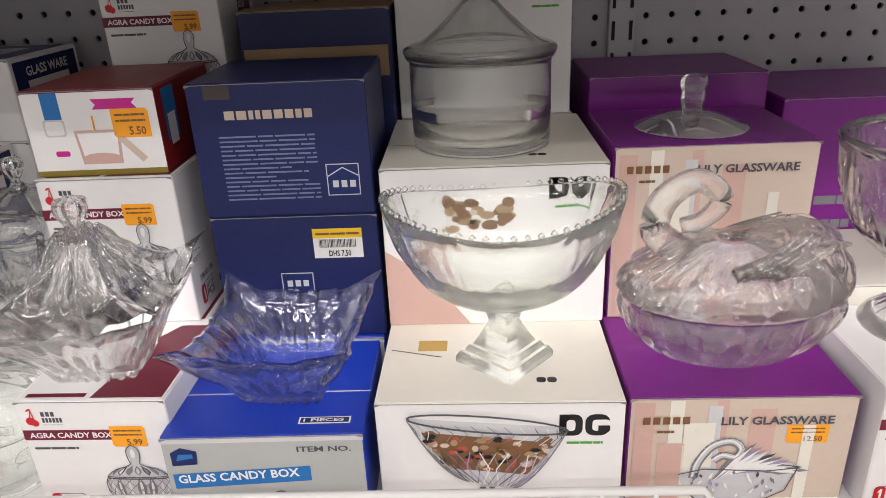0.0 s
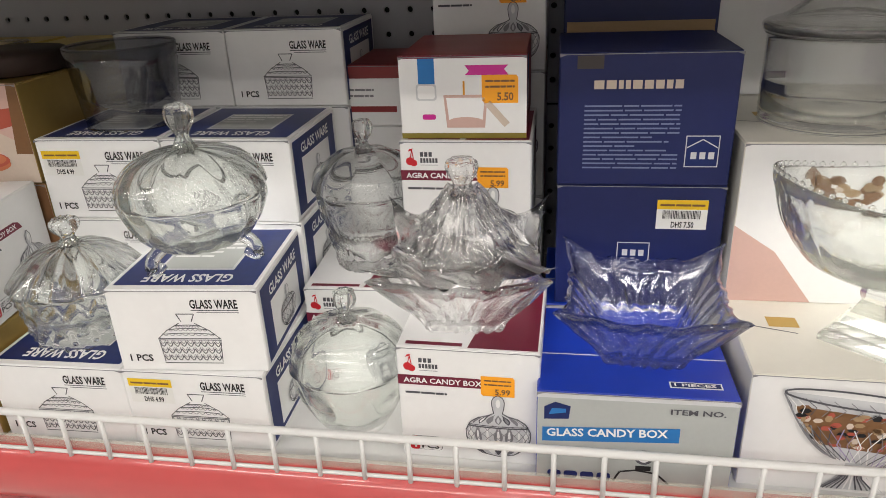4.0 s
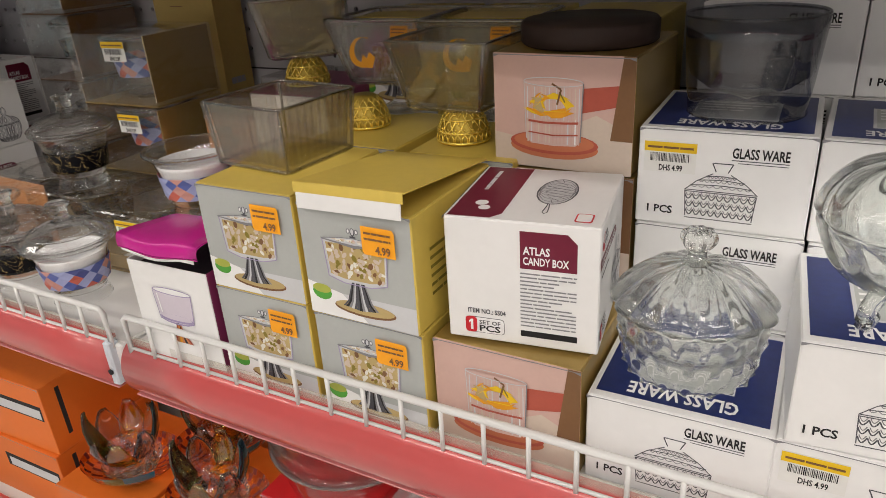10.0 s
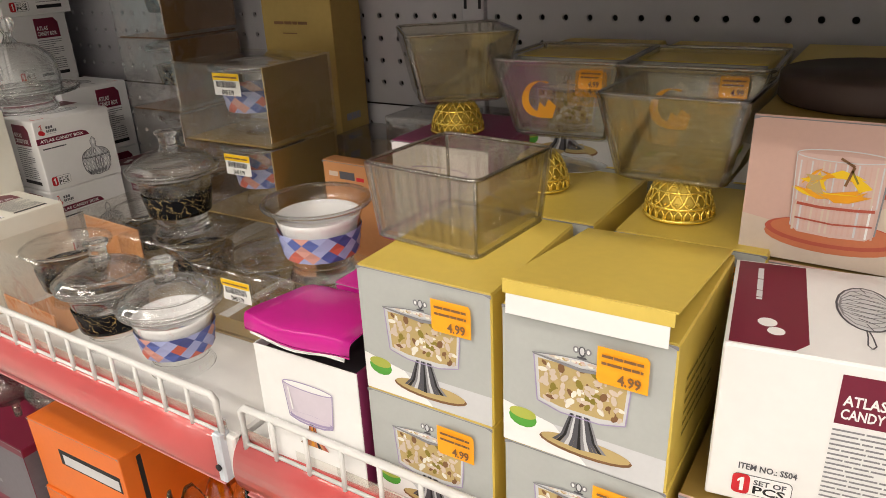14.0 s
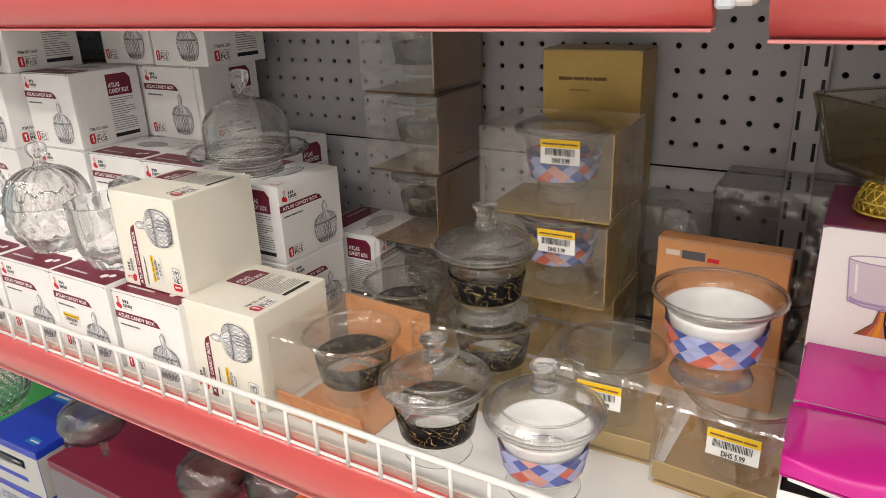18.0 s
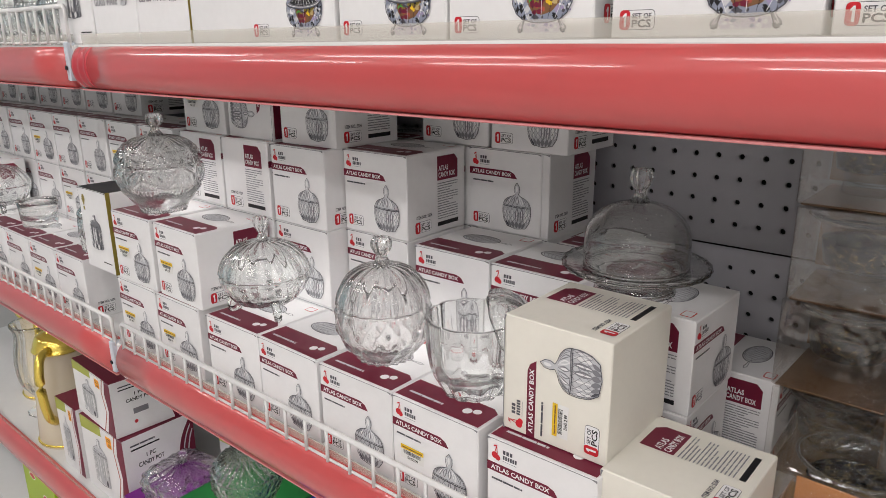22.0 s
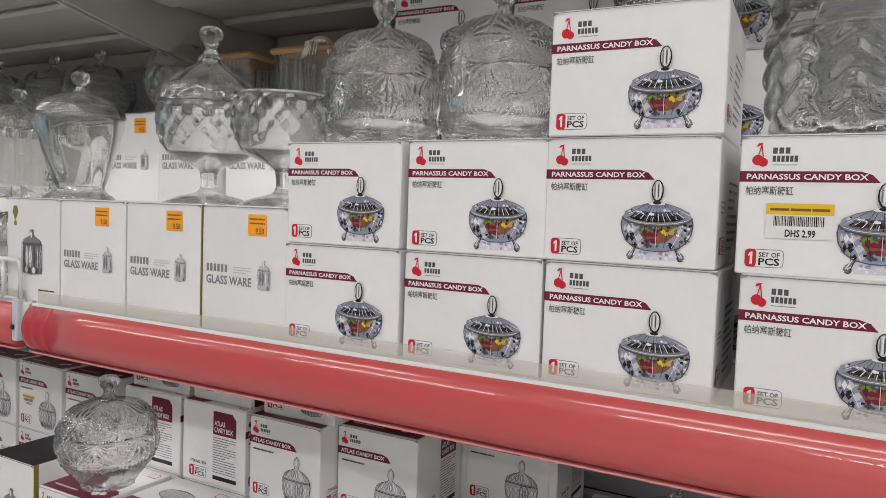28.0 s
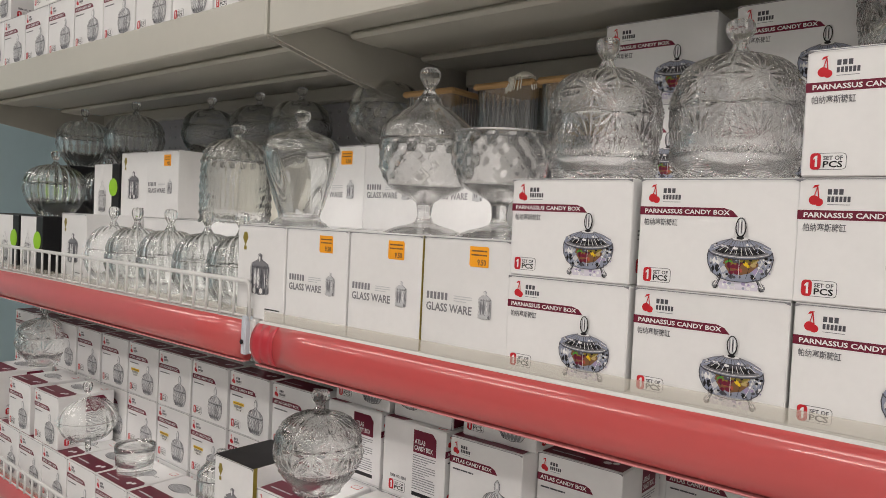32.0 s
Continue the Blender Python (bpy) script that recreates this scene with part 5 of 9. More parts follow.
def knob_mesh(r, h, facets=8, waist=0.45):
    prof = [(0, 0), (r * 0.85, 0.0005), (r * 0.7, h * 0.12), (r * waist, h * 0.28), (r * waist * 1.1, h * 0.38), (r * 0.85, h * 0.55), (r, h * 0.74), (r * 0.8, h * 0.93), (0, h)]
    return lathe("knob", prof, n=facets * 2, relief=ribs(facets, r * 0.07), crisp=True)


def open_body(pts, wall, floor_t):
    """Inner profile for an outer profile, a wall thickness and a floor thickness."""
    inner = [(max(r - wall, 0.0005), z) for r, z in reversed(pts) if z > pts[0][1] + floor_t and r > wall]
    return inner + [(0.0, pts[0][1] + floor_t)]


def jar(name, label, bowl, lid, knob, relief=None, lid_relief=None, m=None, wall=0.0035, floor_t=0.004, n=160, group="glass jars", feet=0, foot_r=0.03, foot_h=0.012, category="glass jar", shape=None, k=7):
    """Lidded glass jar: bowl (and feet), lid, knob. bowl and lid are profiles from the base up; lid's ends at its top."""
    m = m or CLEAR
    root = thing(name, label, category, group)
    b = part("bowl", lathe("bowl", bowl, open_body(bowl, wall, floor_t), n, relief, shape, k=k ), m, root)
    if feet:
        fm = tube("foot", [(0.000, 0, foot_h * 1.6), (0.010, 0, foot_h * 1.1), (0.013, 0, foot_h * 0.35), (0.007, 0, 0.004), (0.002, 0, 0.0065)], lambda t: 0.0055 - 0.002 * t, 10, False, 4)
        for i in range(feet):
            a = 360 * i / feet + 100
            ob = part("foot", fm, m, root)
            ob.matrix_basis = pose(foot_r * math.cos(radians(a)), foot_r * math.sin(radians(a)), 0, 0, 0, a)
    if not lid:
        rr, rz = bowl[-1]
        part("rim", tube("rim", [(rr * math.cos(q) - wall * 0.5 * math.cos(q), rr * math.sin(q) - wall * 0.5 * math.sin(q), rz) for q in [2 * math.pi * i / 48 for i in range(48)]], wall * 0.55, 8, True), m, b, "rounded glass rim")
    if lid:
        lid_prof = list(lid)
        inn = [(max(r - wall, 0.0005), z - wall * 0.6) for r, z in lid if r > wall * 1.5]
        # the lid: outer from the rim to the top, then the hollow underside back to the rim
        under = [(0.0, lid_prof[-1][1] - wall)] + [(r, z) for r, z in reversed(inn)]
        l = part("lid", lathe("lid", lid_prof, under, n, lid_relief, shape, k=k ), m, root)
        if knob:
            r, h, z = knob
            part("knob", knob_mesh(r, h), m, l).matrix_basis = pose(0, 0, z)
    return root


BAND_Z = (0.0215, 0.0445)


def band_r(z):
    return 0.0313 + (z - 0.0215) * 0.165


def check_band():
    """Printed band of coloured diamonds round the belly of a dish."""
    cols = [mat("check_blue", (0.09, 0.13, 0.40), 0.3, bump=0), mat("check_red", (0.58, 0.13, 0.09), 0.3, bump=0), mat("check_pale", (0.36, 0.40, 0.66), 0.3, bump=0), mat("check_navy", (0.06, 0.08, 0.26), 0.3, bump=0), mat("check_rose", (0.60, 0.30, 0.26), 0.3, bump=0)]
    rnd = random.Random(5)
    n, rows = 15, 4
    z0, z1 = BAND_Z
    tone = {(i, j): rnd.randrange(5) for i in range(n) for j in range(rows + 1)}
    verts, faces, slots = [], [], []

    def at(i, j):
        a, z = 2 * math.pi * (i + 0.5 * (j % 2)) / n, z0 + (z1 - z0) * j / rows
        r = band_r(z) + 0.0005
        return (r * math.cos(a), r * math.sin(a), z)
    for j in range(rows + 1):
        for i in range(n):
            o = j % 2
            for jj in (j - 1, j + 1):
                if 0 <= jj <= rows:
                    k = len(verts)
                    verts += [at(i, j), at(i + 1, j), at(i + o if o else i, jj) if o == 0 else at(i + 1, jj)]
                    faces.append((k, k + 1, k + 2) if jj > j else (k, k + 2, k + 1))
                    slots.append(tone[(i, j)])
    return mesh_from("band", verts, faces, False, cols, slots)


def dish_jar(band, label, lid=True):
    """Small flared glass dish with a printed band, a wide rim and a low lid."""
    root = thing("candy_dish", label, "candy dish", "banded candy dishes")
    bowl = [(0.0, 0.0), (0.024, 0.0), (0.026, 0.003), (0.024, 0.010), (0.026, 0.020), (0.031, 0.026), (0.034, 0.045), (0.038, 0.058), (0.044, 0.064), (0.045, 0.066)]
    upper = [(0.020, 0.0225), (0.0300, 0.0250), (0.034, 0.045), (0.038, 0.058), (0.044, 0.064), (0.045, 0.066)]
    b = part("bowl", lathe("bowl", upper, [(0.043, 0.0655), (0.0415, 0.0635), (0.0355, 0.0575), (0.0315, 0.045), (0.0275, 0.0275), (0.018, 0.0260)], 48), LIDGLASS, root)
    part("foot", lathe("foot", [(0.0, 0.0), (0.027, 0.0), (0.0285, 0.003), (0.0262, 0.009), (0.0262, 0.014), (0.0285, 0.020), (0.0270, 0.0222), (0.0, 0.0224)], n=40), CLEAR, root, "thick clear glass foot")
    part("rim", tube("rim", [(0.0442 * math.cos(q), 0.0442 * math.sin(q), 0.0655) for q in [2 * math.pi * i / 48 for i in range(48)]], 0.0019, 8, True), CLEAR, b, "rounded glass rim")
    z0, z1 = BAND_Z
    if band == "marble":
        part("band", lathe("band", [(band_r(z) + 0.0004, z) for z in (z0, (z0 + z1) / 2, z1)], [(band_r(z) - 0.0003, z) for z in (z1, (z0 + z1) / 2, z0)], 48, k=3), MARBLE, b, "black marbled band with gold veins")
    else:
        part("band", check_band(), None, b, "band of blue and red diamonds")
        part("white_lining", lathe("white_lining", [(band_r(z0) - 0.0032, z0 + 0.004), (band_r(z1) - 0.0032, z1), (0.0352, 0.0545)], [(0.0348, 0.0545), (band_r(z1) - 0.0036, z1), (band_r(z0) - 0.0036, z0 + 0.004)], 40, k=2), WHITEP, b)
    if lid:
        prof = [(0.0445, 0.0672), (0.0458, 0.0690), (0.0440, 0.0705), (0.036, 0.077), (0.024, 0.0835), (0.011, 0.0870), (0.0, 0.0878)]
        under = [(0.0, 0.0855), (0.011, 0.0848), (0.024, 0.0812), (0.036, 0.0745), (0.0425, 0.0684)]
        l = part("lid", lathe("lid", prof, under, 48), LIDGLASS, root)
        part("lid_rim", tube("lid_rim", [(0.0452 * math.cos(q), 0.0452 * math.sin(q), 0.0692) for q in [2 * math.pi * i / 48 for i in range(48)]], 0.0016, 8, True), CLEAR, l, "rounded glass rim")
        part("shoulder", tube("shoulder", [(0.0360 * math.cos(q), 0.0360 * math.sin(q), 0.0768) for q in [2 * math.pi * i / 48 for i in range(48)]], 0.0010, 6, True), CLEAR, l)
        part("knob", lathe("knob", [(0, 0), (0.010, 0.0003), (0.0085, 0.004), (0.0085, 0.012), (0.0115, 0.0175), (0.010, 0.020), (0, 0.0205)], n=20), CLEAR, l).matrix_basis = pose(0, 0, 0.0868)
    return root


def ring_loft(name, rings, smooth=False, cap0=True, cap1=True, closed_section=False):
    """Skin over closed rings of equal point counts."""
    n = len(rings[0])
    verts = [p for r in rings for p in r]
    faces = []
    for i in range(len(rings) - 1):
        for j in range(n):
            faces.append((i * n + j, i * n + (j + 1) % n, (i + 1) * n + (j + 1) % n, (i + 1) * n + j))
    if cap0:
        faces.append(tuple(reversed(range(n))))
    if cap1:
        faces.append(tuple(range((len(rings) - 1) * n, len(rings) * n)))
    return mesh_from(name, verts, faces, smooth)


def rounded_square(half, z, r, n=5, ripple=0.0, waves=9, lift=None):
    pts = []
    for cx, cy, a0 in ((1, -1, -90), (1, 1, 0), (-1, 1, 90), (-1, -1, 180)):
        for i in range(n):
            a = radians(a0 + 90 * i / (n - 1))
            pts.append(((half - r) * cx + r * math.cos(a), (half - r) * cy + r * math.sin(a), z))
        # points along the side towards the next corner
        nx, ny = {(1, -1): (1, 1), (1, 1): (-1, 1), (-1, 1): (-1, -1), (-1, -1): (1, -1)}[(cx, cy)]
        a = radians(a0 + 90)
        p0 = ((half - r) * cx + r * math.cos(a), (half - r) * cy + r * math.sin(a))
        p1 = ((half - r) * nx + r * math.cos(a), (half - r) * ny + r * math.sin(a))
        m = waves * 2
        for i in range(1, m):
            t = i / m
            off = ripple * (1 if i % 2 else -1)
            pts.append((p0[0] + (p1[0] - p0[0]) * t + off * math.cos(a), p0[1] + (p1[1] - p0[1]) * t + off * math.sin(a), z + (lift(t) if lift else 0)))
    return pts


def gold_foot(root):
    """Openwork gold foot: a lattice over a darkened core that puts shade between the wires, with rings, arches and
    beads.
    """
    ft = part("foot", lathe("foot", [(0.0, 0.0285), (0.009, 0.0285), (0.0118, 0.0260), (0.0160, 0.0205), (0.0190, 0.0130), (0.0200, 0.0095), (0.0206, 0.002), (0.0, 0.002)], n=32, k=2), GOLDSHADE, root, "gold openwork foot")
    prof = smooth_curve([(0.0122, 0.0262), (0.0170, 0.0205), (0.0200, 0.0130), (0.0212, 0.0095)], 4)
    for sg in (-1, 1):
        wire = tube("lattice_wire", [(r * math.cos(sg * 0.05 * i), r * math.sin(sg * 0.05 * i), z) for i, (r, z) in enumerate(prof)], 0.0007, 5)
        for i in range(16):
            part("lattice_wire", wire, GOLD, ft).matrix_basis = pose(0, 0, 0, 0, 0, 22.5 * i)
    mid = tube("middle_ring", [(0.0176 * math.cos(a), 0.0176 * math.sin(a), 0.0195) for a in [2 * math.pi * i / 28 for i in range(28)]], 0.0008, 6, True)
    part("middle_ring", mid, GOLD, ft)
    part("foot_ring", tube("foot_ring", [(0.022 * math.cos(a), 0.022 * math.sin(a), 0.0016) for a in [2 * math.pi * i / 28 for i in range(28)]], 0.0016, 6, True), GOLD, ft)
    part("upper_ring", tube("upper_ring", [(0.0208 * math.cos(a), 0.0208 * math.sin(a), 0.0095) for a in [2 * math.pi * i / 28 for i in range(28)]], 0.0012, 6, True), GOLD, ft)
    arch = tube("arch", [(0.0222, -0.0024, 0.0015), (0.0220, -0.0022, 0.006), (0.0215, 0, 0.009), (0.0220, 0.0022, 0.006), (0.0222, 0.0024, 0.0015)], 0.0007, 5)
    for i in range(24):
        part("arch", arch, GOLD, ft).matrix_basis = pose(0, 0, 0, 0, 0, 15 * i)
    bead = lathe("bead", [(0, 0), (0.0013, 0.0012), (0, 0.0024)], n=6, k=2)
    for j, (r, z, c) in enumerate(((0.0202, 0.0125, 18), (0.0182, 0.018, 16), (0.0148, 0.0232, 12))):
        for i in range(c):
            a = 2 * math.pi * (i + 0.5 * j) / c
            part("bead", bead, GOLD, ft).matrix_basis = pose(r * math.cos(a), r * math.sin(a), z - 0.001)


def square_bowl(label, foot=True, tint=None, top=0.056, bottom=0.036, h=0.060, ripple=0.0):
    """Ribbed square glass bowl, flared, on a gold openwork foot where it has one."""
    m = tint or SMOKE
    root = thing("square_bowl", label, "glass bowl", "square glass bowls")
    z0 = 0.030 if foot else 0.0
    rings = []
    for t in (0.0, 0.05, 0.35, 0.7, 0.97, 1.0):
        half = bottom + (top - bottom) * t - (0.003 if t == 0 else 0)
        rings.append(rounded_square(half, z0 + h * t, 0.006, 5, 0.0))
    wall = 0.004
    for t in (1.0, 0.96, 0.7, 0.35, 0.12):
        half = bottom + (top - bottom) * t - wall
        rings.append(rounded_square(half, z0 + h * t - (0.0005 if t == 1 else 0), 0.005, 5, ripple))
    b = part("bowl", ring_loft("bowl", rings), m, root)
    rim = rounded_square(top - 0.002, z0 + h, 0.006, 5, 0.0)
    part("rim", tube("rim", rim, 0.0013, 6, True), SMOKE_EDGE, b, "thick rounded glass rim")
    base = rounded_square(bottom - 0.001, z0 + 0.003, 0.006, 5, 0.0)
    part("base_edge", tube("base_edge", base, 0.0013, 6, True), SMOKE_EDGE, b, "thick glass base edge")
    for sx, sy in ((1, 1), (1, -1), (-1, 1), (-1, -1)):
        q0, q1 = bottom - 0.0028, top - 0.0042
        part("corner", tube("corner", [(sx * q0, sy * q0, z0 + 0.003), (sx * q1, sy * q1, z0 + h - 0.001)], 0.0012, 6), SMOKE_EDGE, b, "thick glass corner")
    if foot:
        gold_foot(root)
    return root


def star_dish(label, lid=False):
    """Square cut-crystal dish with pointed, lifted corners and a wavy rim."""
    root = thing("crystal_dish", label, "crystal dish", "square crystal dishes")

    def ring(half, z, tip, liftc, wob, inward=0.0, cut=0.0022):
        pts = []
        n = 176
        for i in range(n):
            a = 2 * math.pi * i / n + math.pi / 4
            c = abs(math.cos(2 * (a - math.pi / 4)))
            sq = 1.0 / max(abs(math.cos(a)), abs(math.sin(a)))
            k = max(0.0, (sq - 1.0) / 0.4142)
            r = half * (sq * 0.93 + 0.07) + tip * k ** 3 - inward
            zz = z + liftc * k ** 2 + wob * math.sin(11 * a)
            r += cut * (abs(math.sin(11 * a + 40 * z)) - 0.5) + 0.6 * cut * math.sin(24 * a - 160 * z) + 0.5 * wob * math.cos(11 * a)
            pts.append((r * math.cos(a), r * math.sin(a), zz))
        return pts
    H = 0.046
    rings = [ring(0.024, 0.0, 0.0, 0, 0)]
    for t in (0.08, 0.19, 0.3, 0.42, 0.55, 0.68, 0.8, 0.9, 0.96, 1.0):
        rings.append(ring(0.026 + 0.026 * t ** 1.3, H * t, 0.012 * t ** 2, 0.012 * t ** 2, 0.0012 * t))
    for t in (1.0, 0.8, 0.55, 0.3, 0.16):
        rings.append(ring(0.026 + 0.026 * t ** 1.3, H * t + 0.0004, 0.012 * t ** 2, 0.012 * t ** 2, 0.0008 * t, 0.005, 0.0006))
    part("bowl", ring_loft("bowl", rings, True), SQCRYSTAL, root)
    if lid:
        rr = []
        for i in range(21):
            t = i / 20
            half = 0.050 - 0.10 * t if t < 0.15 else 0.035 - 0.025 * (t - 0.15) / 0.85
            frill = 0.0030 * abs(math.sin(4 * math.pi * t)) * (1 - 0.7 * t)
            rr.append(ring(half + frill, H + 0.002 + 0.050 * t - 0.5 * frill, 0.020 * (1 - t) ** 5, 0.022 * (1 - t) ** 6, 0.0022 * (1 - 0.5 * t), 0.0, 0.0030 * (1 - 0.6 * t)))
        for t in (0.9, 0.6, 0.3, 0.05):
            rr.append(ring(0.030 - 0.024 * t, H - 0.001 + 0.045 * t, 0.0, 0.0, 0.001 * (1 - t), 0.0, 0.0004))
        l = part("lid", ring_loft("lid", rr, True), SQCRYSTAL, root)
        part("knob", knob_mesh(0.0105, 0.027, 8, 0.55), SQCRYSTAL, l).matrix_basis = pose(0, 0, H + 0.047)
    return root


def pedestal_bowl(label):
    """Boat-shaped bowl with a beaded rim on a square faceted foot."""
    root = thing("pedestal_bowl", label, "glass bowl")
    fans = starcut(6, 0.0016, 0.083, 0.024, 8, 0.0036)

    def ring(a_, b_, z, lift, cut):
        pts = []
        for i in range(180):
            a = 2 * math.pi * i / 180
            r = 1 + (fans(a, 0.055, z) / 0.055 if cut else 0.0)
            pts.append((a_ * r * math.cos(a), b_ * r * math.sin(a), z + lift * math.cos(a) ** 2))
        return pts
    outer = smooth_curve([(0.010, 0.010, 0.040, 0), (0.018, 0.016, 0.043, 0), (0.048, 0.036, 0.056, 0.002), (0.066, 0.045, 0.078, 0.006), (0.0735, 0.048, 0.098, 0.010), (0.0755, 0.049, 0.105, 0.012)], 6)
    rings = [ring(*p, True) for p in outer] + [ring(0.0715, 0.046, 0.104, 0.012, 0), ring(0.069, 0.045, 0.094, 0.009, 0), ring(0.061, 0.041, 0.076, 0.006, 0), ring(0.044, 0.032, 0.060, 0.002, 0), ring(0.012, 0.010, 0.049, 0, 0)]
    b = part("bowl", ring_loft("bowl", rings, True), GREENISH, root)
    bead = lathe("bead", [(0, -0.0022), (0.0022, 0), (0, 0.0022)], n=8, k=2)
    for i in range(60):
        a = 2 * math.pi * i / 60
        part("bead", bead, GREENISH, b).matrix_basis = pose(0.0745 * math.cos(a), 0.0485 * math.sin(a), 0.1065 + 0.012 * math.cos(a) ** 2)
    def sq(half, z):
        return [(half * x, half * y, z) for x, y in ((1, 0), (0.5, 0.5), (0, 1), (-0.5, 0.5), (-1, 0), (-0.5, -0.5), (0, -1), (0.5, -0.5))]
    foot = [sq(0.033, 0.0), sq(0.033, 0.004), sq(0.030, 0.008), sq(0.027, 0.0085), sq(0.024, 0.0125), sq(0.021, 0.013), sq(0.016, 0.020), sq(0.010, 0.030), sq(0.012, 0.036), sq(0.010, 0.042)]
    part("foot", ring_loft("foot", foot), GREENISH, root, "square faceted glass foot")
    return root


def swan_bowl(label):
    """Lidded glass bowl shaped as a swan, with feathered wings and a curved neck."""
    root = thing("swan_bowl", label, "glass bowl")
    def ring(a_, b_, z, rel=0.0, ph=0.0, up=0.0):
        pts = []
        for i in range(144):
            a = 2 * math.pi * i / 144
            r = 1 + 1.5 * rel * (1.6 * abs(math.sin(8 * a + ph)) - 0.8) + 0.7 * rel * math.sin(36 * a - 2 * ph)
            tip = 0.10 * max(0, math.cos(a)) ** 6
            pts.append((a_ * (r + tip) * math.cos(a), b_ * r * math.sin(a), z + up * max(0, math.cos(a)) ** 3))
        return pts
    body = smooth_curve([(0.030, 0.020, 0.0, 0, 0), (0.046, 0.032, 0.006, 0.02, 0.6), (0.062, 0.043, 0.022, 0.04, 1.2), (0.069, 0.048, 0.040, 0.03, 1.8), (0.070, 0.049, 0.046, 0.01, 2)], 4)
    rings = [ring(*p) for p in body] + [ring(0.066, 0.045, 0.046), ring(0.058, 0.040, 0.024), ring(0.030, 0.020, 0.008)]
    part("bowl", ring_loft("bowl", rings, True), SQCRYSTAL, root)
    top = smooth_curve([(0.071, 0.050, 0.0475, 0.01, 0, 0), (0.070, 0.049, 0.052, 0.03, 0.3, 0.006), (0.060, 0.042, 0.066, 0.06, 1.2, 0.014), (0.044, 0.032, 0.077, 0.08, 2.2, 0.018), (0.026, 0.020, 0.083, 0.06, 3, 0.012), (0.010, 0.008, 0.085, 0, 3, 0)], 4)
    lid = [ring(*p) for p in top] + [ring(0.010, 0.008, 0.080), ring(0.040, 0.029, 0.072), ring(0.056, 0.039, 0.060), ring(0.066, 0.046, 0.0478)]
    l = part("lid", ring_loft("lid", lid, True), SQCRYSTAL, root, "glass lid with feathered wings")
    part("neck", tube("neck", [(-0.030, 0, 0.074), (-0.050, 0, 0.090), (-0.046, 0, 0.112), (-0.026, 0, 0.124), (-0.010, 0, 0.112), (-0.020, 0, 0.098), (-0.034, 0, 0.094)], lambda t: 0.011 - 0.006 * t, 12, False, 5), SQCRYSTAL, l)
    for s in (-1, 1):
        for i in range(6):
            part("feather", tube("feather", [(-0.008 + 0.006 * i, s * 0.030, 0.070), (0.016 + 0.007 * i, s * 0.027, 0.082 + 0.001 * i), (0.036 + 0.006 * i, s * 0.016, 0.094 - 0.002 * i)], lambda t: 0.0045 - 0.003 * t, 7, False, 3), SQCRYSTAL, l)
    return root


def round_canister(label):
    """Straight-sided glass jar with a flared flat rim and a peaked lid."""
    root = thing("glass_canister", label, "glass jar")
    bowl = [(0.0, 0.0), (0.046, 0.0), (0.050, 0.004), (0.051, 0.012), (0.051, 0.060), (0.053, 0.064)]
    part("bowl", lathe("bowl", bowl, open_body(bowl, 0.003, 0.005), 56, k=3), CLEAR, root)
    lid = [(0.054, 0.0655), (0.055, 0.070), (0.051, 0.073), (0.040, 0.077), (0.022, 0.092), (0.010, 0.104), (0.0, 0.107)]
    l = part("lid", lathe("lid", lid, [(0.0, 0.104), (0.009, 0.101), (0.020, 0.089), (0.038, 0.074), (0.050, 0.069)], 56), CLEAR, root)
    part("knob", knob_mesh(0.010, 0.022), CLEAR, l).matrix_basis = pose(0, 0, 0.104)
    return root


def tumbler(label, m=None, r=0.045, h=0.066):
    root = thing("glass_tumbler", label, "glass")
    bowl = [(0.0, 0.0), (r * 0.80, 0.0), (r * 0.86, 0.004), (r * 0.92, h * 0.4), (r, h)]
    part("bowl", lathe("bowl", bowl, open_body(bowl, 0.0028, 0.008), 48, k=3), m or SMOKE, root)
    part("rim", tube("rim", [((r - 0.0014) * math.cos(q), (r - 0.0014) * math.sin(q), h) for q in [2 * math.pi * i / 48 for i in range(48)]], 0.0015, 8, True), m or SMOKE, root, "rounded glass rim")
    return root


DISH = [(0.0, 0.0), (0.024, 0.0), (0.026, 0.003), (0.024, 0.010), (0.026, 0.020), (0.031, 0.026), (0.034, 0.045), (0.038, 0.058), (0.044, 0.064), (0.045, 0.066)]


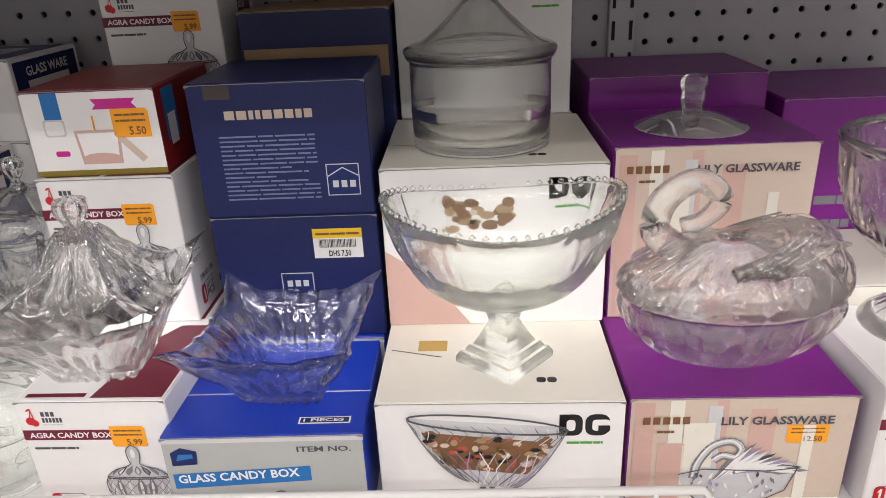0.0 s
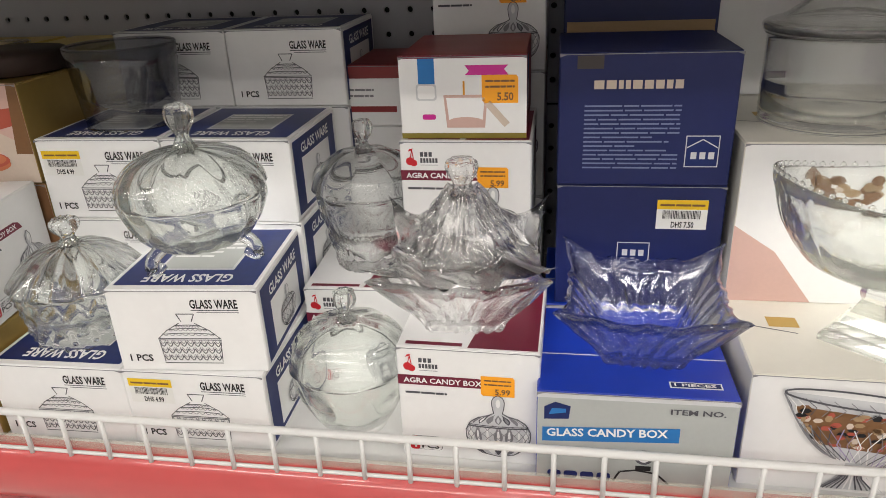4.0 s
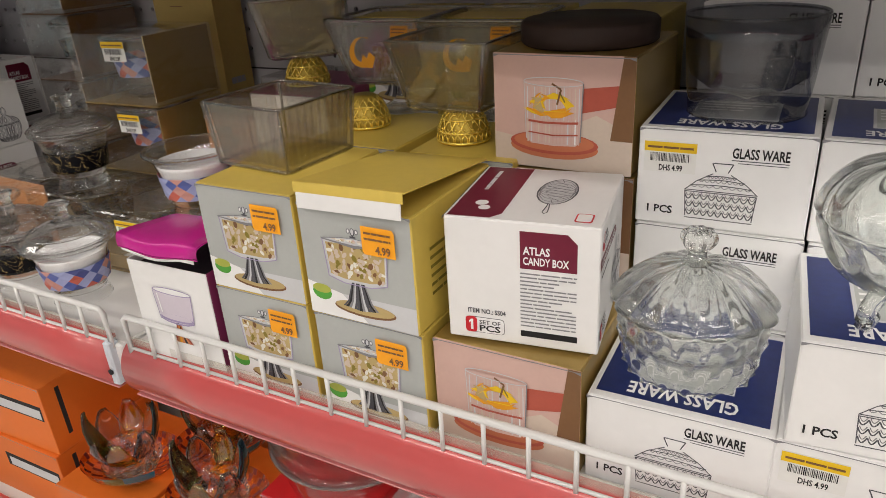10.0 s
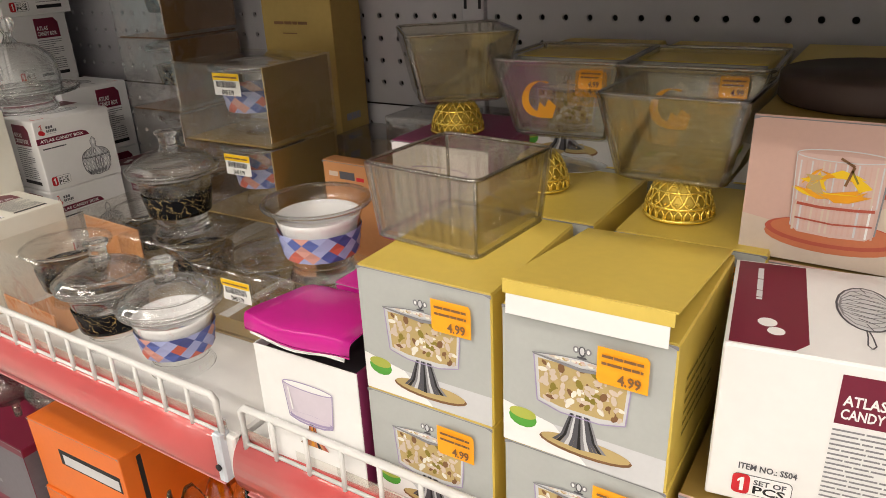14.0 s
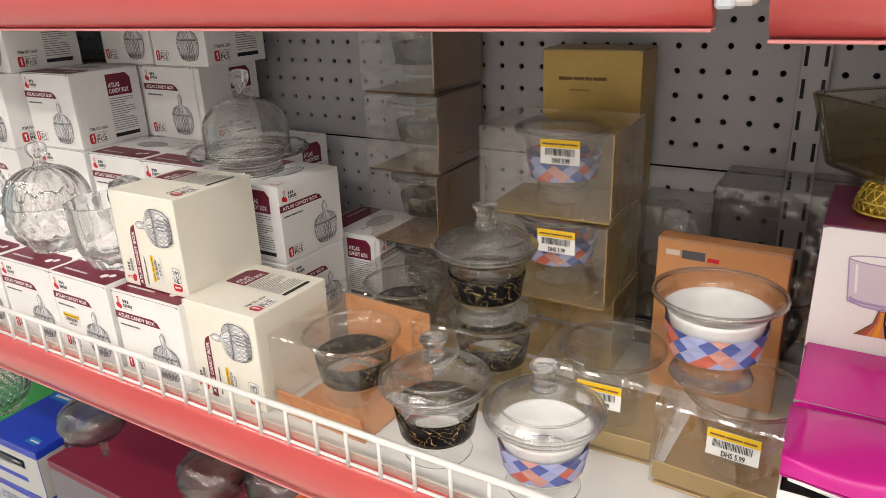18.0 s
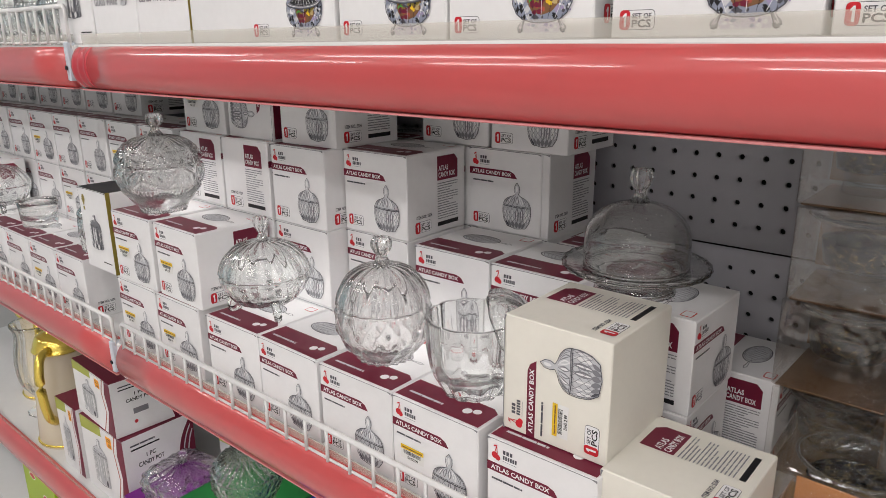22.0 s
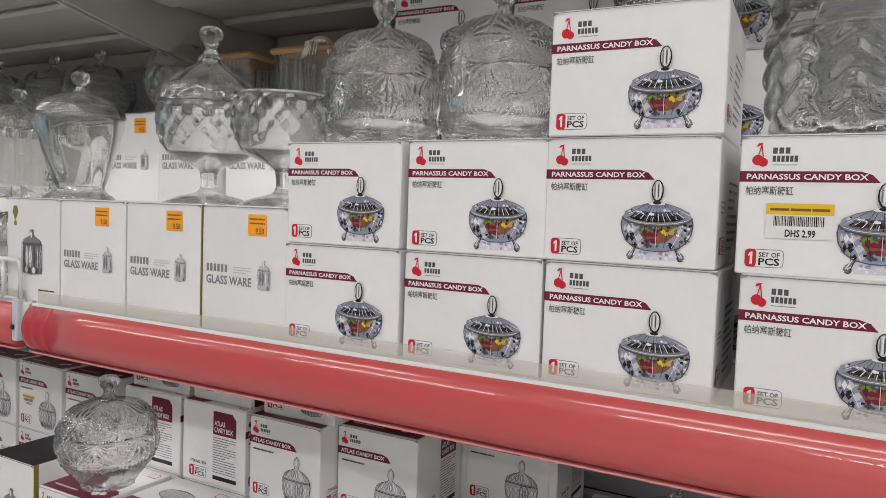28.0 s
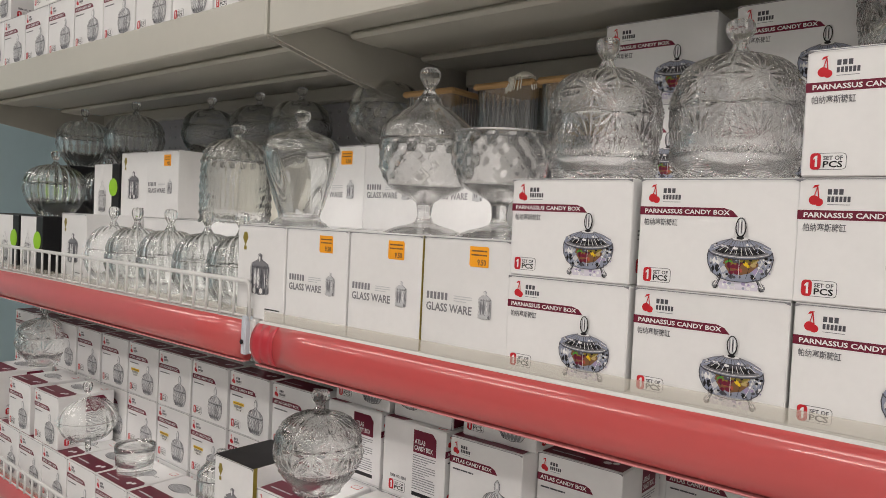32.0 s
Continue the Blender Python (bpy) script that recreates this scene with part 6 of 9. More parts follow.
def acetate_pack(label, w, d, h, card, dish=None, insert="", tag=None, sheet=None, lid=False):
    """Clear folded film box on a coloured card tray, with a glass dish inside; insert names the walls that are card."""
    root = thing("gift_pack", label, "gift box", "clear gift packs")
    part("film_box", slab(-w / 2, w / 2, -d / 2, d / 2, 0.0012, h, 0.0015), sheet or ACETATE, root, "clear film box")
    part("card_tray", slab(-w / 2 + 0.003, w / 2 - 0.003, -d / 2 + 0.003, d / 2 - 0.003, 0.0, 0.0018, 0.0004), card, root, "printed card tray")
    if "back" in insert:
        part("card_back", slab(-w / 2 + 0.001, w / 2 - 0.001, d / 2 - 0.003, d / 2 - 0.0015, 0.006, h - 0.002, 0.0003), card, root, "printed card back")
    if "side" in insert:
        part("card_side", slab(w / 2 - 0.003, w / 2 - 0.0015, -d / 2 + 0.002, d / 2 - 0.004, 0.006, h - 0.002, 0.0003), card, root, "printed card side")
    if "low" in insert:
        part("card_front", slab(-w / 2 + 0.002, w / 2 - 0.004, -d / 2 + 0.0015, -d / 2 + 0.003, 0.006, 0.3 * h, 0.0003), card, root, "printed card front")
    if dish:
        k = min((w / 2 - 0.004) / 0.045, 1.0)
        prof = [(r * k, z * k) for r, z in DISH]
        g = part("packed_dish", lathe("packed_dish", prof, open_body(prof, 0.0025, 0.006), 36, k=3), THIN, root, "glass dish inside the pack")
        g.matrix_basis = pose(0, 0, 0.007)
        part("dish_rim", tube("dish_rim", [(0.0442 * k * math.cos(q), 0.0442 * k * math.sin(q), 0.0655 * k) for q in [2 * math.pi * i / 40 for i in range(40)]], 0.0017, 8, True), CLEAR, g, "rounded glass rim")
        if dish == "check":
            part("dish_band", check_band(), None, g, "band of blue and red diamonds").scale = (k * 1.01, k * 1.01, k)
        if dish == "marble":
            z0, z1 = BAND_Z
            part("dish_band", lathe("dish_band", [((band_r(z) + 0.0006) * k, z * k) for z in (z0, z1)], [(band_r(z) * k, z * k) for z in (z1, z0)], 36, k=2), MARBLE, g, "black marbled band")
        if lid:
            l = part("packed_lid", lathe("packed_lid", [(0.044 * k, 0.0), (0.045 * k, 0.002), (0.036 * k, 0.0065), (0.020 * k, 0.0105), (0.0, 0.0115)], [(0.0, 0.009), (0.020 * k, 0.008), (0.036 * k, 0.004), (0.041 * k, 0.0)], 40, k=3), CLEAR, root, "glass lid inside the pack")
            l.matrix_basis = pose(0, 0, 0.0665 * k + 0.0075)
            part("lid_rim", tube("lid_rim", [(0.0445 * k * math.cos(q), 0.0445 * k * math.sin(q), 0.001) for q in [2 * math.pi * i / 40 for i in range(40)]], 0.0017, 8, True), CLEAR, l, "rounded glass rim")
    if tag:
        s = Sheet(0.0006)
        barcode_tag(s, tag[0], tag[1], words="DHS 5.99", w=0.036, h=0.022)
        s.put("barcode_label", faces_of(w, d, h)["front"], root, "white bar code label with a yellow head")
    return root


# ---- further cartons ----
def cup_carton():
    w, d, h = 0.092, 0.112, 0.060
    root, F = carton("cup_box", w, d, h, mat("deep_red_card", (0.24, 0.012, 0.015), 0.4, scale=25, bump=0.02), "red and white carton picturing a glass cup")
    s = Sheet()
    s.quad(0, 0, w, h, WHITEP)
    s.quad(0, 0, w, 0.004, OLIVE, 1)
    s.quad(0, h - 0.002, w, h, WINE, 1)
    s.put("front_print", F["front"], root, "white printed front with a gold foot line")
    s = Sheet()
    s.quad(0.014, 0.040, 0.026, 0.058, CYANP, 1)
    s.round(0.012, 0.028, 0.027, 0.040, 0.002, PALE, 1)
    s.round(0.0132, 0.0292, 0.0258, 0.0388, 0.002, WHITEP, 2)
    s.poly([(0.048, 0.046), (0.079, 0.046), (0.076, 0.050), (0.079, 0.053), (0.048, 0.053), (0.051, 0.049)], MAGENTA, 1)
    s.round(0.016, 0.014, 0.026, 0.018, 0.0015, MAGENTA, 1)
    s.poly([(0.034, 0.008), (0.062, 0.008), (0.064, 0.032), (0.032, 0.032)], BLUSH, 1)
    s.poly([(0.036, 0.011), (0.060, 0.011), (0.062, 0.030), (0.034, 0.030)], WHITEP, 2)
    s.disc(0.048, 0.012, 0.014, BLUSH, 3, 14, 0.004)
    s.line([(0.047, 0.032), (0.047, 0.042)], 0.0014, AMBER, 2)
    s.line([(0.064, 0.026), (0.078, 0.010)], 0.005, SAND, 2)
    s.put("picture", F["front"], root, "printed pink glass cup")
    s = Sheet()
    s.quad(0.012, 0.020, 0.034, 0.056, CYANP)
    s.quad(0.016, 0.016, 0.030, 0.038, WHITEP, 1)
    s.put("side_print", F["right"], root)
    tag_part(root, F, "front", 0.060, 0.026, words="5.50", w=0.026, h=0.020)
    return root


def navy_carton(w, d, h, upside=False, tag=False):
    root, F = carton("glassware_box", w, d, h, NAVY, "navy blue glassware carton with pale print" + (" standing upside down" if upside else " and a bar code label"), "navy cartons")
    s = Sheet()
    if upside:
        s.bars(0.018, 0.012, 0.066, 0.048, 15, mat("dim_blue_print", (0.17, 0.21, 0.36), 0.45, bump=0), 1, 8)
        rnd = random.Random(2)
        x = 0.024
        for i in range(9):
            L = rnd.uniform(0.003, 0.007)
            s.quad(x, 0.070, x + L, 0.076, SAND)
            x += L + 0.0015
        s.quad(0.012, 0.084, 0.03, h - 0.002, mat("dull_brown_print", (0.06, 0.05, 0.05), 0.5), 1)
    s.put("lettering", F["front"], root) if upside else None
    s = Sheet()
    u, v, q = (0.089, 0.014, 0.023) if upside else (0.046, 0.030, 0.024)
    s.quad(u, v, u + q, v + q, PALE)
    s.quad(u + 0.0007, v + 0.0007, u + q - 0.0007, v + q - 0.0007, NAVYP, 1)
    e = 1 if upside else -1
    c = v + q * (0.62 if upside else 0.38)
    s.line([(u + 0.001, c), (u + q / 2, c + e * 0.006), (u + q - 0.001, c)], 0.0008, PALE, 2)
    for i in range(3):
        s.quad(u + 0.004 + i * 0.006, v + (0.006 if upside else 0.013), u + 0.008 + i * 0.006, v + (0.011 if upside else 0.018), PALE, 2)
    s.put("emblem", F["front"], root, "square pale emblem")
    if tag:
        tag_part(root, F, "front", 0.073, h - 0.034, True, "DHS 7.50", w=0.036, h=0.023)
    return root


def stand_bowl_carton(w, d, h, label, picture=True):
    """Cream carton with two large dark initials drawn as plain shapes."""
    root, F = carton("bowl_box", w, d, h, CREAM, label, "cream bowl cartons")
    def block(s, u, v, q):
        s.round(u, v, u + 0.9 * q, v + q, 0.3 * q, BLACK)
        s.quad(u, v, u + 0.4 * q, v + q, BLACK)
        s.round(u + 0.28 * q, v + 0.24 * q, u + 0.62 * q, v + 0.76 * q, 0.14 * q, WHITEP, 1)
        s.round(u + 1.0 * q, v, u + 1.95 * q, v + q, 0.34 * q, BLACK)
        s.round(u + 1.27 * q, v + 0.24 * q, u + 1.95 * q, v + 0.76 * q, 0.14 * q, WHITEP, 1)
        s.quad(u + 1.5 * q, v + 0.24 * q, u + 1.95 * q, v + 0.5 * q, BLACK, 2)
        s.bars(u + 0.3 * q, v - 0.45 * q, 1.4 * q, 0.3 * q, 1, GREENP, 1)
    s = Sheet()
    s.quad(0.0006, 0.0, w - 0.0006, h - 0.0012, CARD)
    s.put("front_panel", F["front"], root, "white printed front")
    s = Sheet(0.0003)
    block(s, 0.74 * w, h - 0.026, 0.016)
    s.put("emblem", F["front"], root, "two dark block initials")
    if picture:
        s = Sheet(0.0003)
        u, v, pw, ph = 0.02, 0.002, 0.10, 0.078
        rnd = random.Random(12)

        def at(a, t):
            half = 0.10 + 0.40 * min(1, max(0, (t - 0.28) / 0.62)) ** 0.55 if t > 0.28 else 0.05 + 0.16 * (1 - t / 0.28) ** 2
            return u + pw * (0.5 + half * math.sin(a * math.pi / 2)), v + ph * (t - 0.05 * a * (t > 0.28))
        ts = [0.285 + 0.615 * i / 12 for i in range(13)]
        s.poly([at(1, t) for t in ts] + [at(-1, t) for t in reversed(ts)], PALE)
        s.poly([at(1, t) for t in (0, 0.1, 0.2, 0.28)] + [at(-1, t) for t in (0.28, 0.2, 0.1, 0)], PALE)
        s.poly([at(0.74, t) for t in (0.42, 0.55, 0.66, 0.74)] + [at(-0.74, t) for t in (0.78, 0.66, 0.55, 0.42)], BROWNP, 1)
        for i in range(90):
            a, t = rnd.uniform(-0.72, 0.72), rnd.uniform(0.44, 0.78)
            x, y = at(a, t)
            s.disc(x, y, rnd.uniform(0.0016, 0.0042), rnd.choice([BROWNP, KRAFT, BROWNP, SAND, BROWNP, BLACK, ROSE]), 2 + i % 3, 6, rnd.uniform(0.0012, 0.003))
        for j in range(15):
            a = -0.95 + 1.9 * j / 14
            for sg in (-1, 1):
                s.line([at(a, 0.30), at(max(-1, min(1, a + 0.16 * sg)), 0.46), at(max(-1, min(1, a + 0.05 * sg)), 0.62)], rnd.choice([0.0004, 0.0007]), rnd.choice([WHITEP, MIDGREY, GREY, LILAC]), 6)
            s.line([at(a, 0.72), at(max(-1, min(1, a + 0.1)), 0.80), at(a, 0.88)], 0.0005, rnd.choice([GREY, MIDGREY, WHITEP]), 6)
            s.line([at(a, 0.02), at(a * 0.8, 0.14), at(a, 0.27)], 0.001, rnd.choice([WHITEP, GREY, MIDGREY]), 5)
        for sx in (-1, 1):
            s.line([at(sx, t) for t in ts], 0.0011, GREY, 7)
        rim = [(u + pw * (0.5 + 0.5 * math.cos(a)), v + ph * 0.90 + 0.006 * math.sin(a) - 0.005 * math.cos(a)) for a in [2 * math.pi * i / 24 for i in range(25)]]
        s.line(rim, 0.0014, MIDGREY, 7)
        s.put("picture", F["front"], root, "printed glass bowl of potpourri")
    elif picture is False:
        s = Sheet(0.0003)
        rnd = random.Random(3)
        for i in range(26):
            s.disc(0.045 + rnd.uniform(0, 0.045), h - 0.034 + rnd.uniform(-0.012, 0.010), rnd.uniform(0.003, 0.007), rnd.choice([BROWNP, SAND, KRAFT, BROWNP]), i % 4, 8, rnd.uniform(0.002, 0.004))
        s.poly([(0, 0), (0.06, 0), (0.03, 0.04), (0, 0.06)], BLUSH)
        s.put("picture", F["front"], root, "printed potpourri")
    s = Sheet()
    q = 0.006
    for k in range(2):
        s.round(0.66 * w + k * 1.15 * q, 0.02, 0.66 * w + k * 1.15 * q + q, 0.02 + q, 0.002, BLACK)
    s.quad(0.15 * w, 0.5 * d, 0.28 * w, 0.5 * d + 0.014, mat("tan_sticker", (0.52, 0.34, 0.09), 0.5))
    s.line([(0.005, 0.062), (0.04, 0.052)], 0.001, MIDGREY)
    s.put("top_print", F["top"], root)
    return root


def lily_carton(w, d, h, label, tag=False):
    """Sand-coloured carton with a purple top, picturing a glass swan."""
    root, F = carton("glassware_box", w, d, h, PURPLE, label, "purple-topped cartons")
    s = Sheet()
    s.quad(0.001, 0, w - 0.001, h - 0.001, SAND)
    rnd = random.Random(5)
    for i in range(9):
        u = rnd.uniform(0, w - 0.02)
        s.quad(u, 0, u + rnd.uniform(0.006, 0.02), h * rnd.uniform(0.5, 0.98), rnd.choice([BLUSH, CREAM, SAND, PALE, BLUSH]), 1 + i % 3)
    s.put("front_print", F["front"], root, "sandy blurred print")
    s = Sheet()
    s.text("LILY GLASSWARE", 0.058, h - 0.021, 0.006, MIDGREY, 0.07, 5)
    for i in range(5):
        s.quad(0.009 + i * 0.0062, h - 0.020, 0.0135 + i * 0.0062, h - 0.0145, BROWNP, 5)
    s.bars(0.018, h - 0.028, 0.012, 0.005, 1, BROWNP, 5)
    s.put("lettering", F["front"], root)
    s = Sheet()
    u, v = 0.030, 0.000

    def leaf(x0, y0, x1, y1, wd, m, up):
        L = math.hypot(x1 - x0, y1 - y0)
        nx, ny = -(y1 - y0) / L * wd, (x1 - x0) / L * wd
        mid = ((x0 + x1) / 2, (y0 + y1) / 2)
        s.poly([(u + x0, v + y0), (u + mid[0] - nx, v + mid[1] - ny), (u + x1, v + y1), (u + mid[0] + nx, v + mid[1] + ny)], m, up)
    body = [(0.004, 0.022), (0.020, 0.026), (0.060, 0.024), (0.080, 0.026), (0.074, 0.008), (0.060, 0.0), (0.018, 0.0), (0.008, 0.010)]
    s.poly([(u + x, v + y) for x, y in body], PALE, 5)
    neck = smooth_curve([(0.014, 0.018), (0.016, 0.030), (0.024, 0.043), (0.036, 0.047), (0.043, 0.041), (0.040, 0.034), (0.032, 0.036), (0.026, 0.032)], 4)
    s.line([(u + x, v + y) for x, y in neck], 0.0062, GREY, 6)
    s.line([(u + x, v + y + 0.0006) for x, y in neck], 0.0036, PALE, 7)
    s.line([(u + x - 0.0008, v + y + 0.0010) for x, y in neck], 0.0012, WHITEP, 8)
    rnd = random.Random(9)
    for i in range(9):
        leaf(0.026 + 0.003 * i, 0.016 + 0.0012 * i, 0.052 + 0.0045 * i, 0.046 - 0.0028 * i, 0.0042, [GREY, LILAC, PALE, MIDGREY][i % 4], 7 + i % 3)
        leaf(0.028 + 0.003 * i, 0.017 + 0.0012 * i, 0.050 + 0.0045 * i, 0.044 - 0.0028 * i, 0.0018, WHITEP, 10)
    for i in range(30):
        x, y = rnd.uniform(0.010, 0.068), rnd.uniform(0.001, 0.022)
        leaf(x, y, x + rnd.uniform(-0.004, 0.004), y + rnd.uniform(0.003, 0.007), 0.0011, rnd.choice([WHITEP, MIDGREY, GREY, WHITEP, LILAC]), 11)
    s.line([(u + x, v + y) for x, y in body], 0.0008, MIDGREY, 12)
    s.put("picture", F["front"], root, "printed grey glass swan")
    if tag:
        tag_part(root, F, "front", 0.100, h - 0.036, words="12.50", w=0.026, h=0.014)
    return root


def blue_carton():
    w, d, h = 0.127, 0.112, 0.074
    root, F = carton("candy_box", w, d, h, BLUE, "bright blue and silver candy box carton", "blue cartons")
    s = Sheet()
    s.quad(0.0005, 0, w - 0.0005, h - 0.001, SILVERP)
    s.quad(0.0, h - 0.005, w, h - 0.001, PALE, 1)
    s.put("front_print", F["front"], root, "silver front")
    s = Sheet()
    s.poly([(0.004, 0.034), (0.092, 0.0385), (0.092, 0.050), (0.004, 0.0455)], CYANP, 2)
    s.text("GLASS CANDY BOX", 0.007, 0.0385, 0.0062, WHITEP, 0.078, 3, 2.9)
    s.poly([(0.005, 0.052), (0.021, 0.053), (0.022, 0.063), (0.012, 0.066), (0.005, 0.062)], NAVYP, 2)
    s.poly([(0.008, 0.056), (0.019, 0.058), (0.019, 0.061), (0.010, 0.061)], CYANP, 3)
    s.text("ITEM NO.", 0.085, 0.061, 0.004, MIDGREY, 0.034, 2)
    s.put("lettering", F["front"], root)
    s = Sheet()
    s.line([(0.052, 0.004), (0.056, 0.012), (0.066, 0.014), (0.080, 0.012), (0.088, 0.004)], 0.0014, BLACK, 2)
    s.disc(0.071, 0.025, 0.006, MIDGREY, 2)
    s.disc(0.071, 0.025, 0.004, WHITEP, 3)
    s.quad(0.066, 0.014, 0.076, 0.018, BLACK, 2)
    for i in range(4):
        s.round(0.008 + i * 0.011, 0.004, 0.017 + i * 0.011, 0.010, 0.002, NAVYP, 2)
    s.put("picture", F["front"], root)
    s = Sheet()
    s.quad(0.085, 0.010, 0.118, 0.017, WHITEP)
    s.quad(0.086, 0.011, 0.117, 0.016, NAVYP, 1)
    s.text("1 PIECES", 0.088, 0.012, 0.003, WHITEP, 0.026, 2)
    s.line([(0.0, 0.045), (w, 0.045)], 0.0012, PALE)
    s.put("top_print", F["top"], root)
    return root


def bowl_art(s, u, v, w, h, m=LILAC):
    """Printed lilac glass bowl on a flared copper foot."""
    def at(a, t):
        return u + w * a, v + h * t
    rim = [at(0.5 + 0.5 * math.cos(q), 0.97 + 0.055 * math.sin(q)) for q in [2 * math.pi * i / 24 for i in range(25)]]
    s.poly([at(0.0, 0.97), at(0.06, 0.44), at(0.25, 0.39), at(0.5, 0.375), at(0.75, 0.39), at(0.94, 0.44), at(1.0, 0.97)], BOWLTINT, 1)
    s.poly(rim[:-1], WHITEP, 2)
    s.line(rim, 0.018 * w, m, 3)
    s.poly([at(0.5 + 0.44 * math.cos(q), 0.47 + 0.07 * math.sin(q)) for q in [2 * math.pi * i / 20 for i in range(20)]], m, 3)
    s.poly([at(0.5 + 0.40 * math.cos(q), 0.49 + 0.05 * math.sin(q)) for q in [2 * math.pi * i / 20 for i in range(20)]], BOWLTINT, 4)
    s.line([at(0.06, 0.44), at(0.25, 0.39), at(0.5, 0.375), at(0.75, 0.39), at(0.94, 0.44)], 0.03 * w, m, 5)
    for a0, a1 in ((0.0, 0.06), (1.0, 0.94)):
        s.line([at(a0, 0.97), at(a1, 0.44)], 0.018 * w, m, 5)
    s.line([at(0.10, 0.90), at(0.14, 0.55)], 0.03 * w, WHITEP, 5)
    cols = [BROWNP, ROSE, COPPERP, AMBER, COPPERP, BLACK, COPPERP, ROSE]
    for i in range(8):
        t0, t1 = i / 8, (i + 1) / 8
        s.poly([at(0.44 + 0.12 * t0, 0.375), at(0.44 + 0.12 * t1, 0.375), at(0.40 + 0.20 * t1, 0.20), at(0.20 + 0.60 * t1, 0.02), at(0.20 + 0.60 * t0, 0.02), at(0.40 + 0.20 * t0, 0.20)], cols[i], 3)
    s.disc(u + 0.5 * w, v + 0.375 * h, 0.07 * w, BLACK, 4, 14, 0.02 * h)


def bent_sheet(name, half, path, thick=0.0012, wob=0.0015, seed=1):
    """A sheet of card bent along a path of (y, z), slightly crumpled, with thickness."""
    rnd = random.Random(seed)
    pts = smooth_curve(path, 4)
    nx = 9
    verts, faces = [], []
    m = len(pts)
    for side in (0, 1):
        for i in range(nx):
            u = -1 + 2 * i / (nx - 1)
            for j, (y, z) in enumerate(pts):
                c = wob * math.sin(2.1 * u + 5 * y / 0.1 + seed) + wob * 0.6 * math.cos(4 * u - 3 * j / m)
                verts.append((half * u * (1 - 0.02 * j / m), y + 0.4 * c * (j > m * 0.6), z + c * min(1, j / 4) - side * thick))
    k = nx * m
    for i in range(nx - 1):
        for j in range(m - 1):
            a = i * m + j
            faces.append((a, a + 1, a + m + 1, a + m))
            faces.append((k + a, k + a + m, k + a + m + 1, k + a + 1))
    for i in range(nx - 1):
        for j in (0, m - 1):
            a = i * m + j
            faces.append((a, a + m, k + a + m, k + a))
    for j in range(m - 1):
        for i in (0, nx - 1):
            a = i * m + j
            faces.append((a, k + a, k + a + 1, a + 1))
    return mesh_from(name, verts, faces)


def open_carton():
    """White carton, its magenta lid pushed half open."""
    w, d, h = 0.090, 0.085, 0.096
    root = thing("bowl_box", "white carton with a creased magenta lid standing half open", "box")
    part("front_wall", slab(-w / 2, w / 2, -d / 2, -d / 2 + 0.0012, 0, h, 0.0003), CARD, root)
    part("back_wall", slab(-w / 2, w / 2, d / 2 - 0.0012, d / 2, 0, h, 0.0003), MAGENTA, root)
    part("side_wall", slab(-w / 2, -w / 2 + 0.0012, -d / 2 + 0.0013, d / 2 - 0.0013, 0, h, 0.0003), CARD, root)
    part("side_wall", slab(w / 2 - 0.0012, w / 2, -d / 2 + 0.0013, d / 2 - 0.0013, 0, h, 0.0003), PLUM, root)
    # near-black floor and sheet stand in for the shade inside the box
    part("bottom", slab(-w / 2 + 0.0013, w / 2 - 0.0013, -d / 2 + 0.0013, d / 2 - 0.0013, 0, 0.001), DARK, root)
    part("inner_flap", slab(-w / 2 + 0.002, w / 2 - 0.002, -d / 2 + 0.002, d / 2 - 0.002, h - 0.008, h - 0.007, 0.0003), DARK, root, "dark sheet put in for the shade under the lid")
    s = Sheet()
    bowl_art(s, 0.024, 0.022, 0.044, 0.052)
    s.put("picture", faces_of(w, d, h)["front"], root, "printed lilac glass bowl")
    lid = part("lid", bent_sheet("lid", w / 2 + 0.001, [(d / 2, h + 0.006), (0.020, h + 0.0175), (-0.005, h + 0.0225), (-0.030, h + 0.0250), (-0.0430, h + 0.0245), (-0.0462, h + 0.0225), (-0.0475, h + 0.0185), (-0.0478, h + 0.0135)]), MAGENTA, root, "creased magenta lid flap")
    part("flap_edge", bent_sheet("flap_edge", w / 2 - 0.004, [(-0.0470, h + 0.0145), (-0.0474, h + 0.0115), (-0.0472, h + 0.0105)], 0.001, 0.0015), CARD, lid, "white torn edge of the flap")
    return root


def plum_carton():
    w, d, h = 0.094, 0.115, 0.0987
    root, F = carton("bowl_box", w, d, h, PLUM, "white and plum carton picturing a footed bowl", "plum cartons")
    s = Sheet()
    s.quad(0.0005, 0, w - 0.0005, h - 0.001, WHITEP)
    bowl_art(s, 0.020, 0.016, 0.054, 0.062)
    s.put("front_print", F["front"], root, "printed footed glass bowl")
    return root


